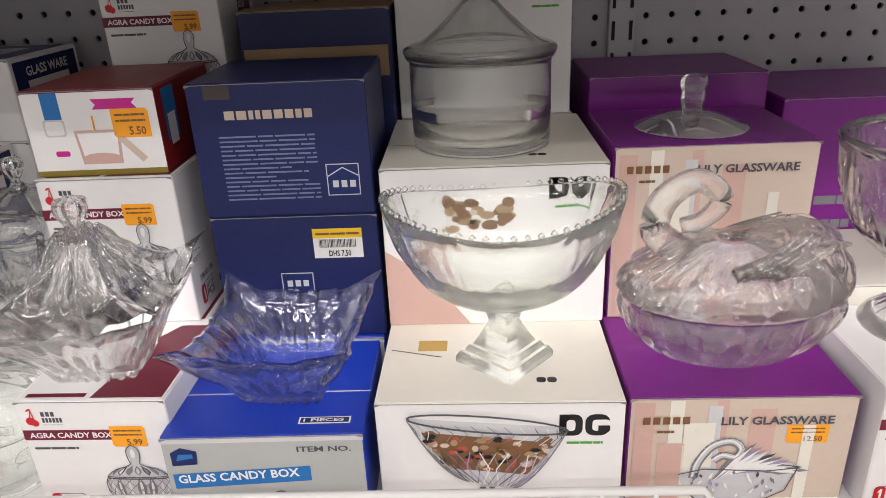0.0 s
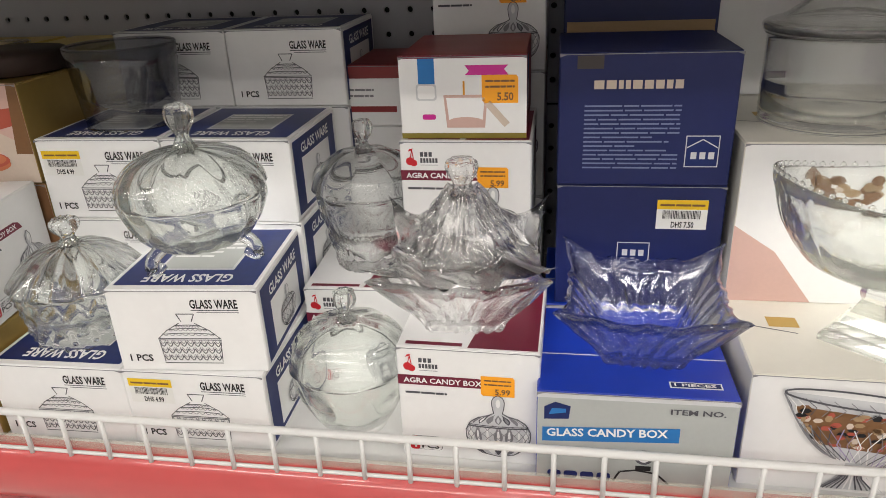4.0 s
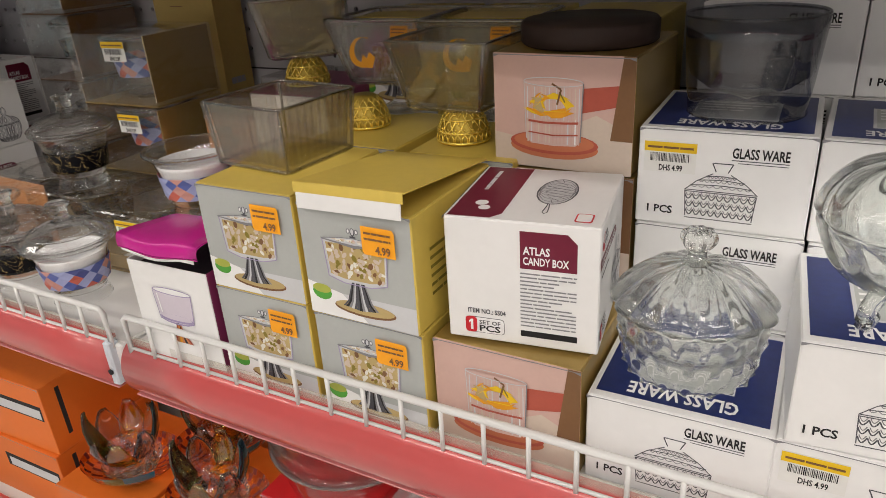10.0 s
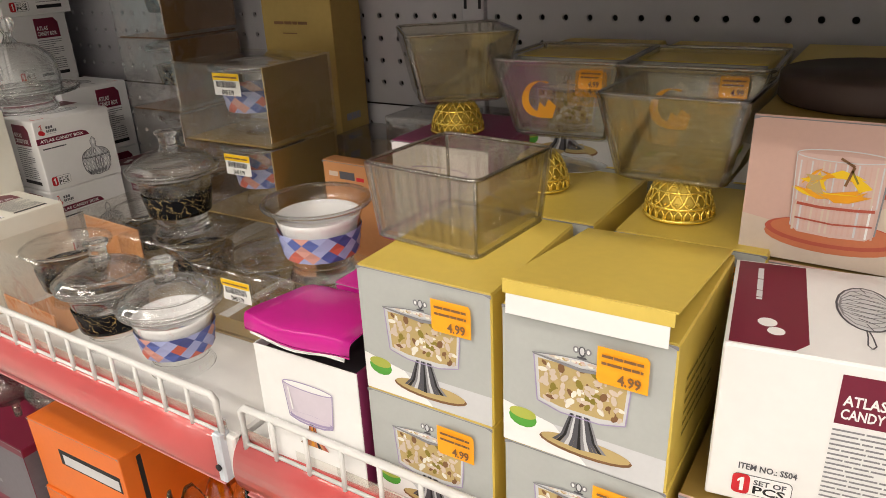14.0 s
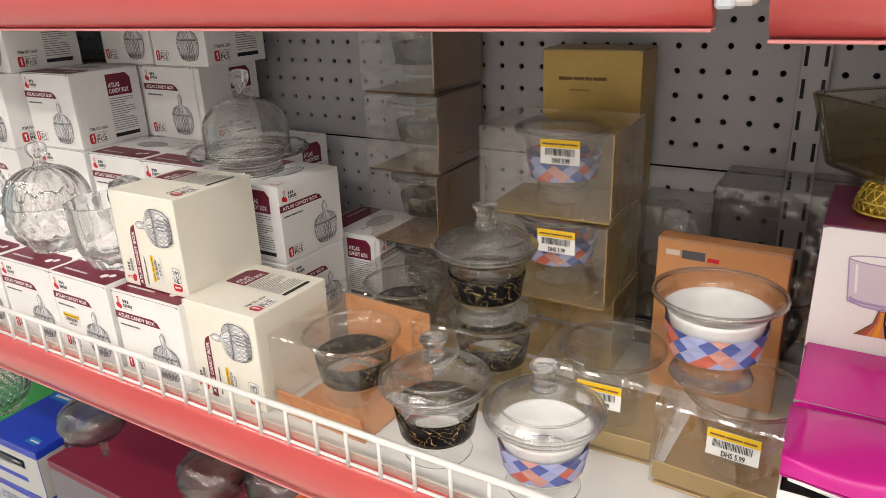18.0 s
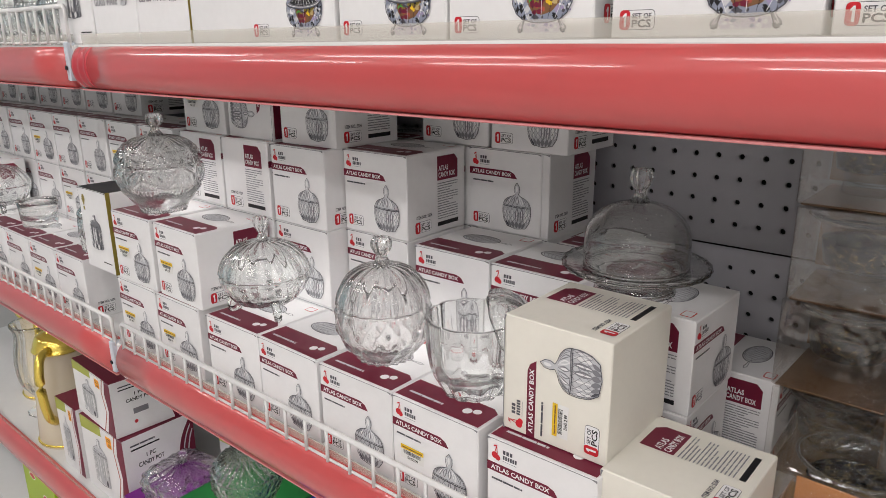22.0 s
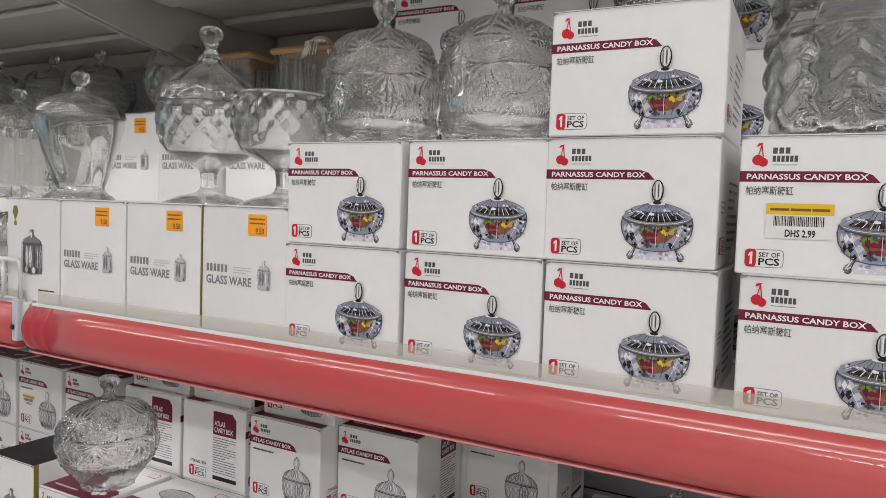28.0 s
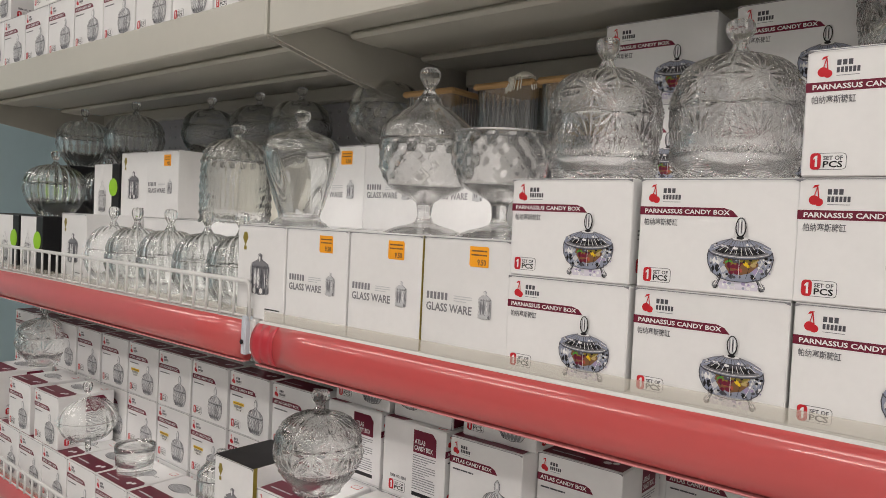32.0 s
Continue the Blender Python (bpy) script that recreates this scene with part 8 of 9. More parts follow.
place(acetate_pack("smoky clear pack with a black tray", 0.074, 0.068, 0.125, black_tray, "plain", "", None, SMOKEFILM, True), [(-1.150, 0.690, ZL + 0.0300, 0)])
place(lid_carton(0.074, 0.068, 0.0295, DARK, DARK, "flat black glassware carton", "gift_box"), [at_front(-1.187, 0.656, ZL, 0.068, 0.074)])
cc, CF = carton("gift_box", 0.110, 0.018, 0.152, COPPERCARD, "copper printed card sleeve of a dish set")
s = Sheet()
s.quad(0.008, 0.136, 0.020, 0.141, SAND)
s.quad(0.022, 0.134, 0.042, 0.142, MIDGREY)
s.quad(0.044, 0.134, 0.054, 0.138, RED)
s.put("lettering", CF["front"], cc)
place(cc, [at_front(-1.141, 0.578, ZL, 0.018, 0.110, -2)])
place(acetate_pack("tall smoky clear pack with a dark tray", 0.118, 0.082, 0.185, black_tray, "plain", "", None, SMOKEFILM, True), [(-1.050, 0.688, ZL, 0)])

# square bowls
place(square_bowl("smoked square ribbed glass bowl", False, None, 0.0440, 0.0395, 0.051, 0.0004), [(-0.882, 0.424, ZL + 0.1740, -5)])
place(square_bowl("smoked square glass bowl on a gold foot", True, None, 0.0455, 0.034, 0.055), [(-0.767, 0.514, ZL + 0.1740, -1), (-0.973, 0.572, ZL + 0.1985, 40)])
spare_foot = thing("gold_foot", "gold openwork bowl foot standing on a yellow carton", "bowl foot")
gold_foot(spare_foot)
place(spare_foot, [(-0.876, 0.530, ZL + 0.1740, 8)])
moon_glass = glass("pale_square_glass", (0.95, 0.95, 0.935), 0.7)
for mx, my in ((-0.868, 0.640), (-0.770, 0.640)):
    mb = square_bowl("clear square glass bowl with a gold crescent", False, moon_glass, 0.047, 0.034, 0.052)
    s = Sheet(0.0006)
    pts = [(0.0115 * math.cos(a), 0.0115 * math.sin(a)) for a in [radians(60 + 240 * i / 14) for i in range(15)]]
    pts2 = [(0.0035 + 0.0102 * math.cos(a), 0.0015 + 0.0100 * math.sin(a)) for a in [radians(290 - 220 * i / 14) for i in range(15)]]
    s.poly(pts + pts2, AMBER)
    s.poly([(0.0, -0.012), (0.012, -0.012), (0.014, -0.004), (0.008, 0.0), (0.006, -0.005), (0.002, -0.002)], AMBER, 1)
    s.put("gold_crescent", Matrix.Translation((-0.012, -0.0425, 0.028)) @ Matrix(((1, 0, 0, 0), (0, 0.24, -0.97, 0), (0, 0.97, 0.24, 0), (0, 0, 0, 1))), mb, "printed gold crescent")
    tg = Sheet(0.0006)
    price_tag(tg, 0.016, 0.008, 0.016, 0.012)
    tg.put("price_sticker", Matrix.Translation((0, -0.0435, 0.028)) @ Matrix(((1, 0, 0, 0), (0, 0.24, -0.97, 0), (0, 0.97, 0.24, 0), (0, 0, 0, 1))), mb, "orange price sticker")
    part("stem", lathe("stem", [(0.0, 0.0), (0.026, 0.0), (0.026, 0.002), (0.010, 0.010), (0.006, 0.022), (0.010, 0.030), (0.0, 0.0305)], n=32), CLEAR, mb).matrix_basis = pose(0, 0, -0.0258) @ Matrix.Scale(0.86, 4)
    mb.matrix_basis = pose(mx - 0.006, my - 0.045, ZL + 0.2040, 0, 0, 2) @ Matrix.Diagonal(Vector((1.12, 1.12, 1.16, 1.0)))

# middle shelf, east bay
dl = thing("wooden_disc", "dark walnut wooden disc lying on a carton", "wooden disc")
part("disc", lathe("disc", [(0.0, 0.0), (0.049, 0.0), (0.051, 0.002), (0.051, 0.015), (0.049, 0.017), (0.0, 0.017)], n=48, k=1), WALNUT, dl)
place(dl, [(-0.668, 0.535, ZL + 0.2525, 0)])
place(tumbler("smoked glass tumbler bowl", DARKSMOKE), [(-0.553, 0.530, ZL + 3 * GH, 0)])
place(jar("glass_jar", "low cut-glass jar with domed lid and flower knob", [(0.0, 0.0), (0.036, 0.0), (0.040, 0.004), (0.044, 0.022), (0.046, 0.040), (0.046, 0.044)], [(0.049, 0.0450), (0.0495, 0.048), (0.043, 0.056), (0.028, 0.068), (0.012, 0.073), (0.0, 0.074)], (0.0105, 0.024, 0.072), diamonds(18, 0.0024, 130), petals(14, 0.0032), GREENISH, n=216), [(-0.559, 0.418, ZL + 0.0664, 0)])
place(jar("footed_bowl", "large swirled glass candy bowl on scroll feet", [(0.0, 0.013), (0.028, 0.0135), (0.046, 0.026), (0.0555, 0.046), (0.0560, 0.052)], [(0.0565, 0.0530), (0.0570, 0.056), (0.053, 0.066), (0.041, 0.077), (0.022, 0.083), (0.0, 0.085)], (0.0105, 0.034, 0.083), petals(14, 0.0026, 45), petals(14, 0.0026, 60), GREENISH, feet=3, foot_r=0.034), [pose(-0.447, 0.417, ZL + 0.1326, 0, 0, 20) @ Matrix.Diagonal(Vector((0.92, 0.92, 1.0, 1.0)))])
B_TULIP = [(0.0, 0.0), (0.022, 0.0), (0.025, 0.003), (0.033, 0.016), (0.041, 0.036), (0.044, 0.052), (0.0445, 0.056)]
L_TULIP = [(0.0455, 0.0570), (0.046, 0.060), (0.042, 0.072), (0.032, 0.084), (0.016, 0.090), (0.0, 0.091)]
place(jar("glass_jar", "clear wavy glass jar with long faceted knob", B_TULIP, L_TULIP, (0.0085, 0.027, 0.089), lambda t, r, z: petals(9, 0.0036, 30)(t, r, z) * max(0.0, 1 - abs(z - 0.040) / 0.022), ribs(10, 0.0006), GREENISH), [(-0.338, 0.405, ZL, 0)])
place(jar("glass_jar", "grey-looking cut-glass jar in the shade", [(0.0, 0.0), (0.026, 0.0), (0.030, 0.004), (0.036, 0.03), (0.041, 0.058), (0.042, 0.066)], [(0.0435, 0.067), (0.044, 0.070), (0.038, 0.084), (0.020, 0.096), (0.0, 0.098)], (0.008, 0.027, 0.096), starcut(8, 0.0022, 0.036, 0.03), petals(8, 0.0026), CLEAR, n=192, k=9), [(-0.342, 0.505, ZL + 0.0935, 0)])
place(star_dish("square cut-crystal dish with a tent-shaped lid", True), [(-0.250, 0.413, ZL + 0.0932, 4)])
place(star_dish("open square cut-crystal dish with lifted corners"), [(-0.126, 0.410, ZL + 0.0743, -3)])
place(pedestal_bowl("boat-shaped pressed glass bowl on a square foot"), [(0.021, 0.413, ZL + 0.0884, 4)])
place(swan_bowl("clear glass swan candy bowl with feathered lid"), [(0.170, 0.428, ZL + 0.0812, 0)])
place(round_canister("straight glass canister with a peaked lid"), [(0.011, 0.522, ZL + 0.2095, 0)])
fl = thing("glass_cover", "flat glass cover with a square knob", "glass cover")
part("disc", lathe("disc", [(0.0, 0.012), (0.020, 0.011), (0.046, 0.002), (0.048, 0.0)], [(0.045, 0.0), (0.020, 0.0075), (0.0, 0.0085)], 48), CLEAR, fl)
part("knob", knob_mesh(0.011, 0.034, 4, 0.8), CLEAR, fl).matrix_basis = pose(0, 0, 0.010)
place(fl, [pose(0.168, 0.530, ZL + 0.2148) @ Matrix.Diagonal(Vector((0.86, 0.86, 0.9, 1.0)))])
place(jar("glass_jar", "cut-glass vase-shaped jar on a carton", [(0.0, 0.0), (0.03, 0.0), (0.03, 0.006), (0.014, 0.018), (0.022, 0.03), (0.05, 0.055), (0.058, 0.085), (0.059, 0.09)], None, None, starcut(8, 0.0024, 0.06, 0.03), None, CRYSTAL, n=192, k=9), [pose(0.306, 0.430, ZL + 0.0937, 0, 0, 0) @ Matrix.Diagonal(Vector((1.18, 1.18, 1.45, 1.0)))])

# upper shelf
ZC2 = ZU + 2 * BH + 0.0012
ZW = ZU + WH + 0.0003
place(jar("glass_compote", "tall covered glass compote with cut panels", [(0.0, 0.0), (0.040, 0.0), (0.041, 0.002), (0.030, 0.007), (0.010, 0.014), (0.0085, 0.030), (0.014, 0.038), (0.040, 0.052), (0.0495, 0.076), (0.050, 0.098), (0.0500, 0.102)], [(0.0505, 0.103), (0.051, 0.106), (0.046, 0.120), (0.030, 0.134), (0.014, 0.145), (0.011, 0.152), (0.0, 0.153)], (0.0105, 0.034, 0.151), diamonds(16, 0.0016, 130, 0.060, 0.099), petals(10, 0.0014, 30), CRYSTAL, 0.003, 0.05), [pose(-2.035, 0.395, ZW) @ Matrix.Diagonal(Vector((1.0, 1.0, 0.955, 1.0)))])
place(jar("glass_compote", "open glass compote with cut panels", [(0.0, 0.0), (0.040, 0.0), (0.041, 0.002), (0.030, 0.007), (0.010, 0.014), (0.0085, 0.030), (0.014, 0.038), (0.040, 0.052), (0.0495, 0.076), (0.050, 0.098), (0.0500, 0.102)], None, None, diamonds(16, 0.0016, 130, 0.060, 0.099), None, CRYSTAL, 0.003, 0.05), [(-1.943, 0.402, ZW, 0)])
place(jar("glass_jar", "urn-shaped glass jar with ball knob lid", [(0.0, 0.0), (0.034, 0.0), (0.034, 0.004), (0.025, 0.012), (0.030, 0.030), (0.042, 0.070), (0.046, 0.088), (0.0455, 0.092)], [(0.047, 0.0930), (0.0475, 0.097), (0.042, 0.108), (0.026, 0.116), (0.012, 0.120), (0.0, 0.122)], (0.0095, 0.026, 0.120), petals(8, 0.0034, 26), petals(8, 0.0022, 14), CLEAR), [(-2.247, 0.400, ZW, 0)])
B_DOME = [(0.0, 0.0), (0.040, 0.0), (0.045, 0.004), (0.0485, 0.020), (0.0490, 0.050), (0.0490, 0.056)]
L_DOME = [(0.0495, 0.057), (0.0500, 0.061), (0.048, 0.074), (0.040, 0.088), (0.026, 0.097), (0.013, 0.100), (0.0, 0.101)]
place(jar("glass_jar", "large cut-glass biscuit jar with star pattern", B_DOME, L_DOME, (0.0105, 0.030, 0.099), starcut(7, 0.0032, 0.030, 0.030, 16, 0.0034), starcut(7, 0.0030, 0.076, 0.026, 16, 0.0034), CRYSTAL, n=320, k=16), [(-1.836, 0.405, ZC2, 0), (-1.722, 0.404, ZC2, 25), (-1.602, 0.470, ZU + 3 * BH + 0.002, 10)])
place(jar("glass_jar", "wide pressed-glass jar with wavy embossed bands", [(0.0, 0.0), (0.046, 0.0), (0.052, 0.005), (0.057, 0.030), (0.058, 0.058), (0.057, 0.066)], [(0.0575, 0.067), (0.058, 0.072), (0.055, 0.090), (0.042, 0.106), (0.020, 0.113), (0.0, 0.115)], (0.012, 0.032, 0.113), lambda t, r, z: petals(12, 0.0045)(t, r, z) + 0.0022 * math.sin(330 * z + 1.6 * math.sin(12 * t)), lambda t, r, z: petals(12, 0.004)(t, r, z) + 0.0018 * math.sin(300 * z), CLEAR, n=240, k=10), [(-1.470, 0.415, ZC2, 0), (-1.345, 0.42, ZC2, 0)])
place(jar("glass_jar", "tall diamond-cut glass jar", [(0.0, 0.0), (0.048, 0.0), (0.052, 0.005), (0.052, 0.085), (0.050, 0.09)], [(0.051, 0.091), (0.051, 0.096), (0.045, 0.112), (0.028, 0.124), (0.0, 0.128)], (0.010, 0.024, 0.126), diamonds(22, 0.003, 120), diamonds(22, 0.002, 120), CLEAR), [(-2.485, 0.470, ZW, 0)])
wc = thing("glass_canister", "ribbed glass canister with a beech wood lid", "glass jar", "wood-lidded canisters")
rings = [rounded_square(0.040, 0.0, 0.010, 5, 0.0008), rounded_square(0.041, 0.062, 0.010, 5, 0.0008), rounded_square(0.0375, 0.062, 0.009, 5, 0), rounded_square(0.037, 0.005, 0.009, 5, 0)]
part("body", ring_loft("body", rings), CLEAR, wc)
part("lid", slab(-0.044, 0.044, -0.044, 0.044, 0.0625, 0.070, 0.003), WOODLID, wc, "beech wood lid")
place(wc, [(-2.145, 0.560, ZU + 2 * WH + 0.0005, 0), (-2.028, 0.560, ZU + 2 * WH + 0.0005, 0), (-1.937, 0.56, ZU + 2 * WH + 0.0005, 0)])
tas = thing("tassel", "cream cord tassel hanging over a wooden lid", "tassel")
part("knot", lathe("knot", [(0, 0), (0.010, 0.001), (0.012, 0.005), (0.006, 0.010), (0, 0.011)], n=16), CREAM, tas)
rnd = random.Random(8)
for i in range(22):
    a = rnd.uniform(-2.9, -0.3)
    part("strand", tube("strand", [(0.008 * math.cos(a), 0.008 * math.sin(a), 0.004), (0.019 * math.cos(a), 0.016 * math.sin(a), 0.003), (0.022 * math.cos(a), 0.020 * math.sin(a), -0.010 - 0.006 * rnd.random())], 0.0007, 5), CREAM, tas)
place(tas, [(-2.005, 0.530, ZU + 2 * WH + 0.0707, 0)])
place(jar("glass_jar", "cut-glass jar at the back of the shelf", B_STAR, L_STAR, (0.0095, 0.026, 0.0975), diamonds(18, 0.003, 120), petals(12, 0.002), CLEAR), [(-2.262, 0.565, ZU + 2 * WH + 0.0005, 0)])
# white cartons and jars of the far bay
place(plain_ware_carton(0.093, bottle=True, label="white carton picturing a tall patterned bottle"), [at_front(-2.83, 0.46, ZU + WH, WD, 0.093), at_front(-2.84, 0.362, ZU, WD, 0.093)])
place(plain_ware_carton(0.103, label="plain white glassware carton of the far bay"), [at_front(-2.735, 0.455, ZU, WD, 0.103), at_front(-2.63, 0.455, ZU, WD, 0.103), at_front(-2.525, 0.455, ZU, WD, 0.103), at_front(-2.83, 0.465, ZU, WD, 0.093), at_front(-2.42, 0.50, ZU, WD, 0.103)])
place(plain_ware_carton(0.103, tag=True, label="white glassware carton with a price sticker, far bay"), [at_front(-2.733, 0.457, ZU + WH, WD, 0.103)])
gb, GF = carton("glassware_box", 0.10, 0.10, 0.105, BLACK, "white and black goblet carton with a lime sticker", "goblet cartons")
s = Sheet()
s.quad(0.001, 0, 0.072, 0.104, WHITEP)
draw_jar(s, 0.02, 0.012, 0.032, 0.06, VASE, 4, [WHITEP, PALE, GREY], up=1)
s.disc(0.078, 0.06, 0.017, LIME, 3)
s.put("front_print", GF["front"], gb)
place(gb, [at_front(-3.13, 0.362, ZU, 0.10, 0.10), at_front(-3.02, 0.362, ZU, 0.10, 0.10), at_front(-3.23, 0.362, ZU, 0.10, 0.10), at_front(-2.95, 0.466, ZU, 0.10, 0.10), at_front(-2.95, 0.466, ZU + 0.1055, 0.10, 0.10), at_front(-3.17, 0.47, ZU, 0.10, 0.10), at_front(-3.17, 0.47, ZU + 0.1055, 0.10, 0.10), at_front(-3.06, 0.47, ZU, 0.10, 0.10)])
low = jar("glass_jar", "clear glass candy jar with a pointed knob", B_ROUND, L_ROUND, (0.009, 0.034, 0.0955), ribs(24, 0.0012, 3), ribs(24, 0.0012, 3), CLEAR)
place(low, [(-2.655, 0.402, ZU, 0), (-2.553, 0.402, ZU, 20), (-2.452, 0.402, ZU, 40), (-2.366, 0.40, ZU, 0), (-2.74, 0.405, ZU, 0)])
place(jar("glass_jar", "ribbed glass candy jar on a carton", B_STAR, L_STAR, (0.0085, 0.028, 0.0975), ribs(22, 0.0018), ribs(22, 0.0016), CLEAR), [(-3.12, 0.52, ZU + 0.2115, 0), (-3.015, 0.525, ZU + 0.1055, 0), (-2.99, 0.41, ZU + 0.1055, 0), (-2.90, 0.52, ZU + 0.2115, 0)])
place(jar("glass_jar", "shaded cut-glass jar at the shelf back", B_STAR, L_STAR, (0.0085, 0.026, 0.0975), starcut(9, 0.0024, 0.034, 0.03), petals(9, 0.003), CLEAR, n=160), [(-2.78, 0.61, ZU + 0.2285, 0), (-2.64, 0.62, ZU + 0.2285, 0), (-2.52, 0.62, ZU + 0.2285, 0)])
place(lid_carton(0.36, 0.12, 0.228, CREAM, CREAM, "plain white carton at the shelf back"), [at_front(-2.83, 0.565, ZU, 0.12, 0.36)])

# top shelf, above eye level
place(jar_carton(label="white jar carton on the top shelf"), [at_front(-3.43 + i * 0.104, 0.36, ZT, 0.099, 0.099) for i in range(11)] + [at_front(-3.4 + i * 0.21, 0.36, ZT + 0.0945, 0.099, 0.099) for i in range(5)])


# ---- lower shelf ----
def striped_bird(label):
    """Blown-glass bowl ornament with coloured stripes and upright tails."""
    root = thing("glass_ornament", label, "ornament", "striped glass ornaments")
    cols = [glass("peach_glass", (0.96, 0.58, 0.32), 0.7, gloss=2.5), mat("dark_red_stripe", (0.16, 0.02, 0.015), 0.1, bump=0, coat=1), mat("green_stripe", (0.03, 0.10, 0.04), 0.1, bump=0, coat=1), mat("teal_stripe", (0.01, 0.11, 0.16), 0.1, bump=0, coat=1)]
    prof = smooth_curve([(0.012, 0.0), (0.030, 0.004), (0.047, 0.015), (0.053, 0.029)], 5)
    n = 60
    verts, faces, slots = [], [], []
    for r, z in prof:
        verts += [(r * math.cos(2 * math.pi * j / n) * 1.15, r * math.sin(2 * math.pi * j / n) * 0.85, z) for j in range(n)]
    for i in range(len(prof) - 1):
        for j in range(n):
            faces.append((i * n + j, i * n + (j + 1) % n, (i + 1) * n + (j + 1) % n, (i + 1) * n + j))
            slots.append(([0, 0, 1][(j + i // 3) % 3]) if j < 42 else (2 if j < 46 else (3 if j < 52 else (0, 0, 0, 1)[j % 4])))
    part("striped_bowl", mesh_from("striped_bowl", verts, faces, True, cols, slots), None, root, "amber bowl with dark stripes")
    part("clear_core", lathe("clear_core", [(0.0, 0.004), (0.028, 0.010), (0.034, 0.030), (0.020, 0.050), (0.0, 0.056)], n=36, relief=petals(9, 0.004), crisp=True), CLEAR, root)
    olive = glass("olive_glass", (0.34, 0.46, 0.12), 0.6, gloss=2.5)
    amber = glass("amber_glass", (0.98, 0.70, 0.08), 0.6, gloss=2.5)
    teal = glass("teal_glass", (0.10, 0.46, 0.68), 0.6, gloss=2.5)
    for i, (m, h) in enumerate(((teal, 0.098), (CLEAR, 0.080), (amber, 0.084), (CLEAR, 0.082), (olive, 0.098), (CLEAR, 0.070), (amber, 0.072), (CLEAR, 0.078))):
        rings = []
        for t in (0.0, 0.15, 0.35, 0.55, 0.75, 0.9, 1.0):
            wd, th = 0.004 + 0.012 * math.sin(math.pi * min(0.98, 0.15 + 0.85 * t)), 0.005 * (1.1 - 0.7 * t)
            lean = 0.014 + 0.026 * math.sin(1.9 * t)
            rings.append([(lean + th * math.cos(q), wd * math.sin(q) * (1 + 0.1 * t), 0.022 + (h - 0.022) * t) for q in [2 * math.pi * k / 12 for k in range(12)]])
        part("petal", ring_loft("petal", rings, True), m, root, "upright coloured glass petal").matrix_basis = pose(0, 0, 0, 0, 0, 45 * i + 10)
    return root


def orange_window_box(w, d, h):
    root, F = carton("gift_box", w, d, h, ORANGECARD, "orange carton with a dark window slot", "orange cartons")
    s = Sheet()
    s.quad(0.3 * w, 0.5 * h, 0.96 * w, 0.72 * h, DARK)
    s.quad(0.34 * w, 0.52 * h, 0.94 * w, 0.66 * h, PALE, 1)
    s.put("window", F["front"], root, "dark window slot")
    s = Sheet()
    s.bars(0.35 * w, 0.42 * d, 0.4 * w, 0.06 * d, 1, SAND)
    s.put("lettering", F["top"], root)
    s = Sheet()
    s.quad(0.02, 0.02, 0.026, h - 0.01, DARK)
    s.put("side_slot", F["right"], root)
    return root


place(orange_window_box(0.170, 0.16, 0.1015), [at_front(-1.472, 0.372, ZB, 0.16, 0.170, 1), at_front(-1.472, 0.376, ZB + 0.102, 0.16, 0.170, 2)])
place(lid_carton(0.135, 0.16, 0.090, ORANGECARD, ORANGECARD, "flat orange gift carton", "gift_box"), [at_front(-1.275, 0.352, ZB, 0.16, 0.135, 1), at_front(-1.132, 0.352, ZB, 0.16, 0.135, -1), at_front(-1.275, 0.55, ZB, 0.16, 0.135, 0), at_front(-1.275, 0.55, ZB + 0.0905, 0.16, 0.135, 0)])
place(striped_bird("clear glass ornament with amber and dark stripes"), [(-1.195, 0.408, ZB + 0.0905, 30), (-1.050, 0.408, ZB + 0.0905, 15), (-1.115, 0.485, ZB + 0.0905, 50)])
place(lid_carton(0.165, 0.19, 0.092, WHITEP, REDCARD, "red and white carton of a glass food box"), [at_front(x, 0.362, ZB, 0.19, 0.165) for x in (-0.822, -0.652, -0.482, -0.312)])
tall_red = lid_carton(0.116, 0.16, 0.184, WHITEP, REDCARD, "upright red and white carton with a yellow-headed label")
tag_part(tall_red, faces_of(0.116, 0.16, 0.184), "front", 0.004, 0.150, True, words="DHS 9.99", w=0.036, h=0.024)
place(tall_red, [at_front(-0.944, 0.377, ZB, 0.16, 0.116)])
fb = thing("glass_container", "round glass food container with a clear lid", "food container", "round food containers")
pr = [(0.0, 0.0), (0.062, 0.0), (0.068, 0.004), (0.078, 0.050), (0.080, 0.056)]
part("bowl", lathe("bowl", pr, open_body(pr, 0.004, 0.006), 64, k=3), glass("pink_tinted_glass", (0.985, 0.96, 0.965), 0.85, gloss=2.0), fb)
part("lid", lathe("lid", [(0.082, 0.057), (0.084, 0.060), (0.084, 0.066), (0.078, 0.072), (0.060, 0.070), (0.0, 0.071)], [(0.0, 0.067), (0.060, 0.066), (0.078, 0.060)], 64), CLEAR, fb, "clear lid with a rolled rim")
place(fb, [pose(-0.872, 0.447, ZB + 0.1842) @ Matrix.Diagonal(Vector((1.0, 1.0, 0.85, 1.0))), (-0.610, 0.460, ZB + 0.0925, 0)])

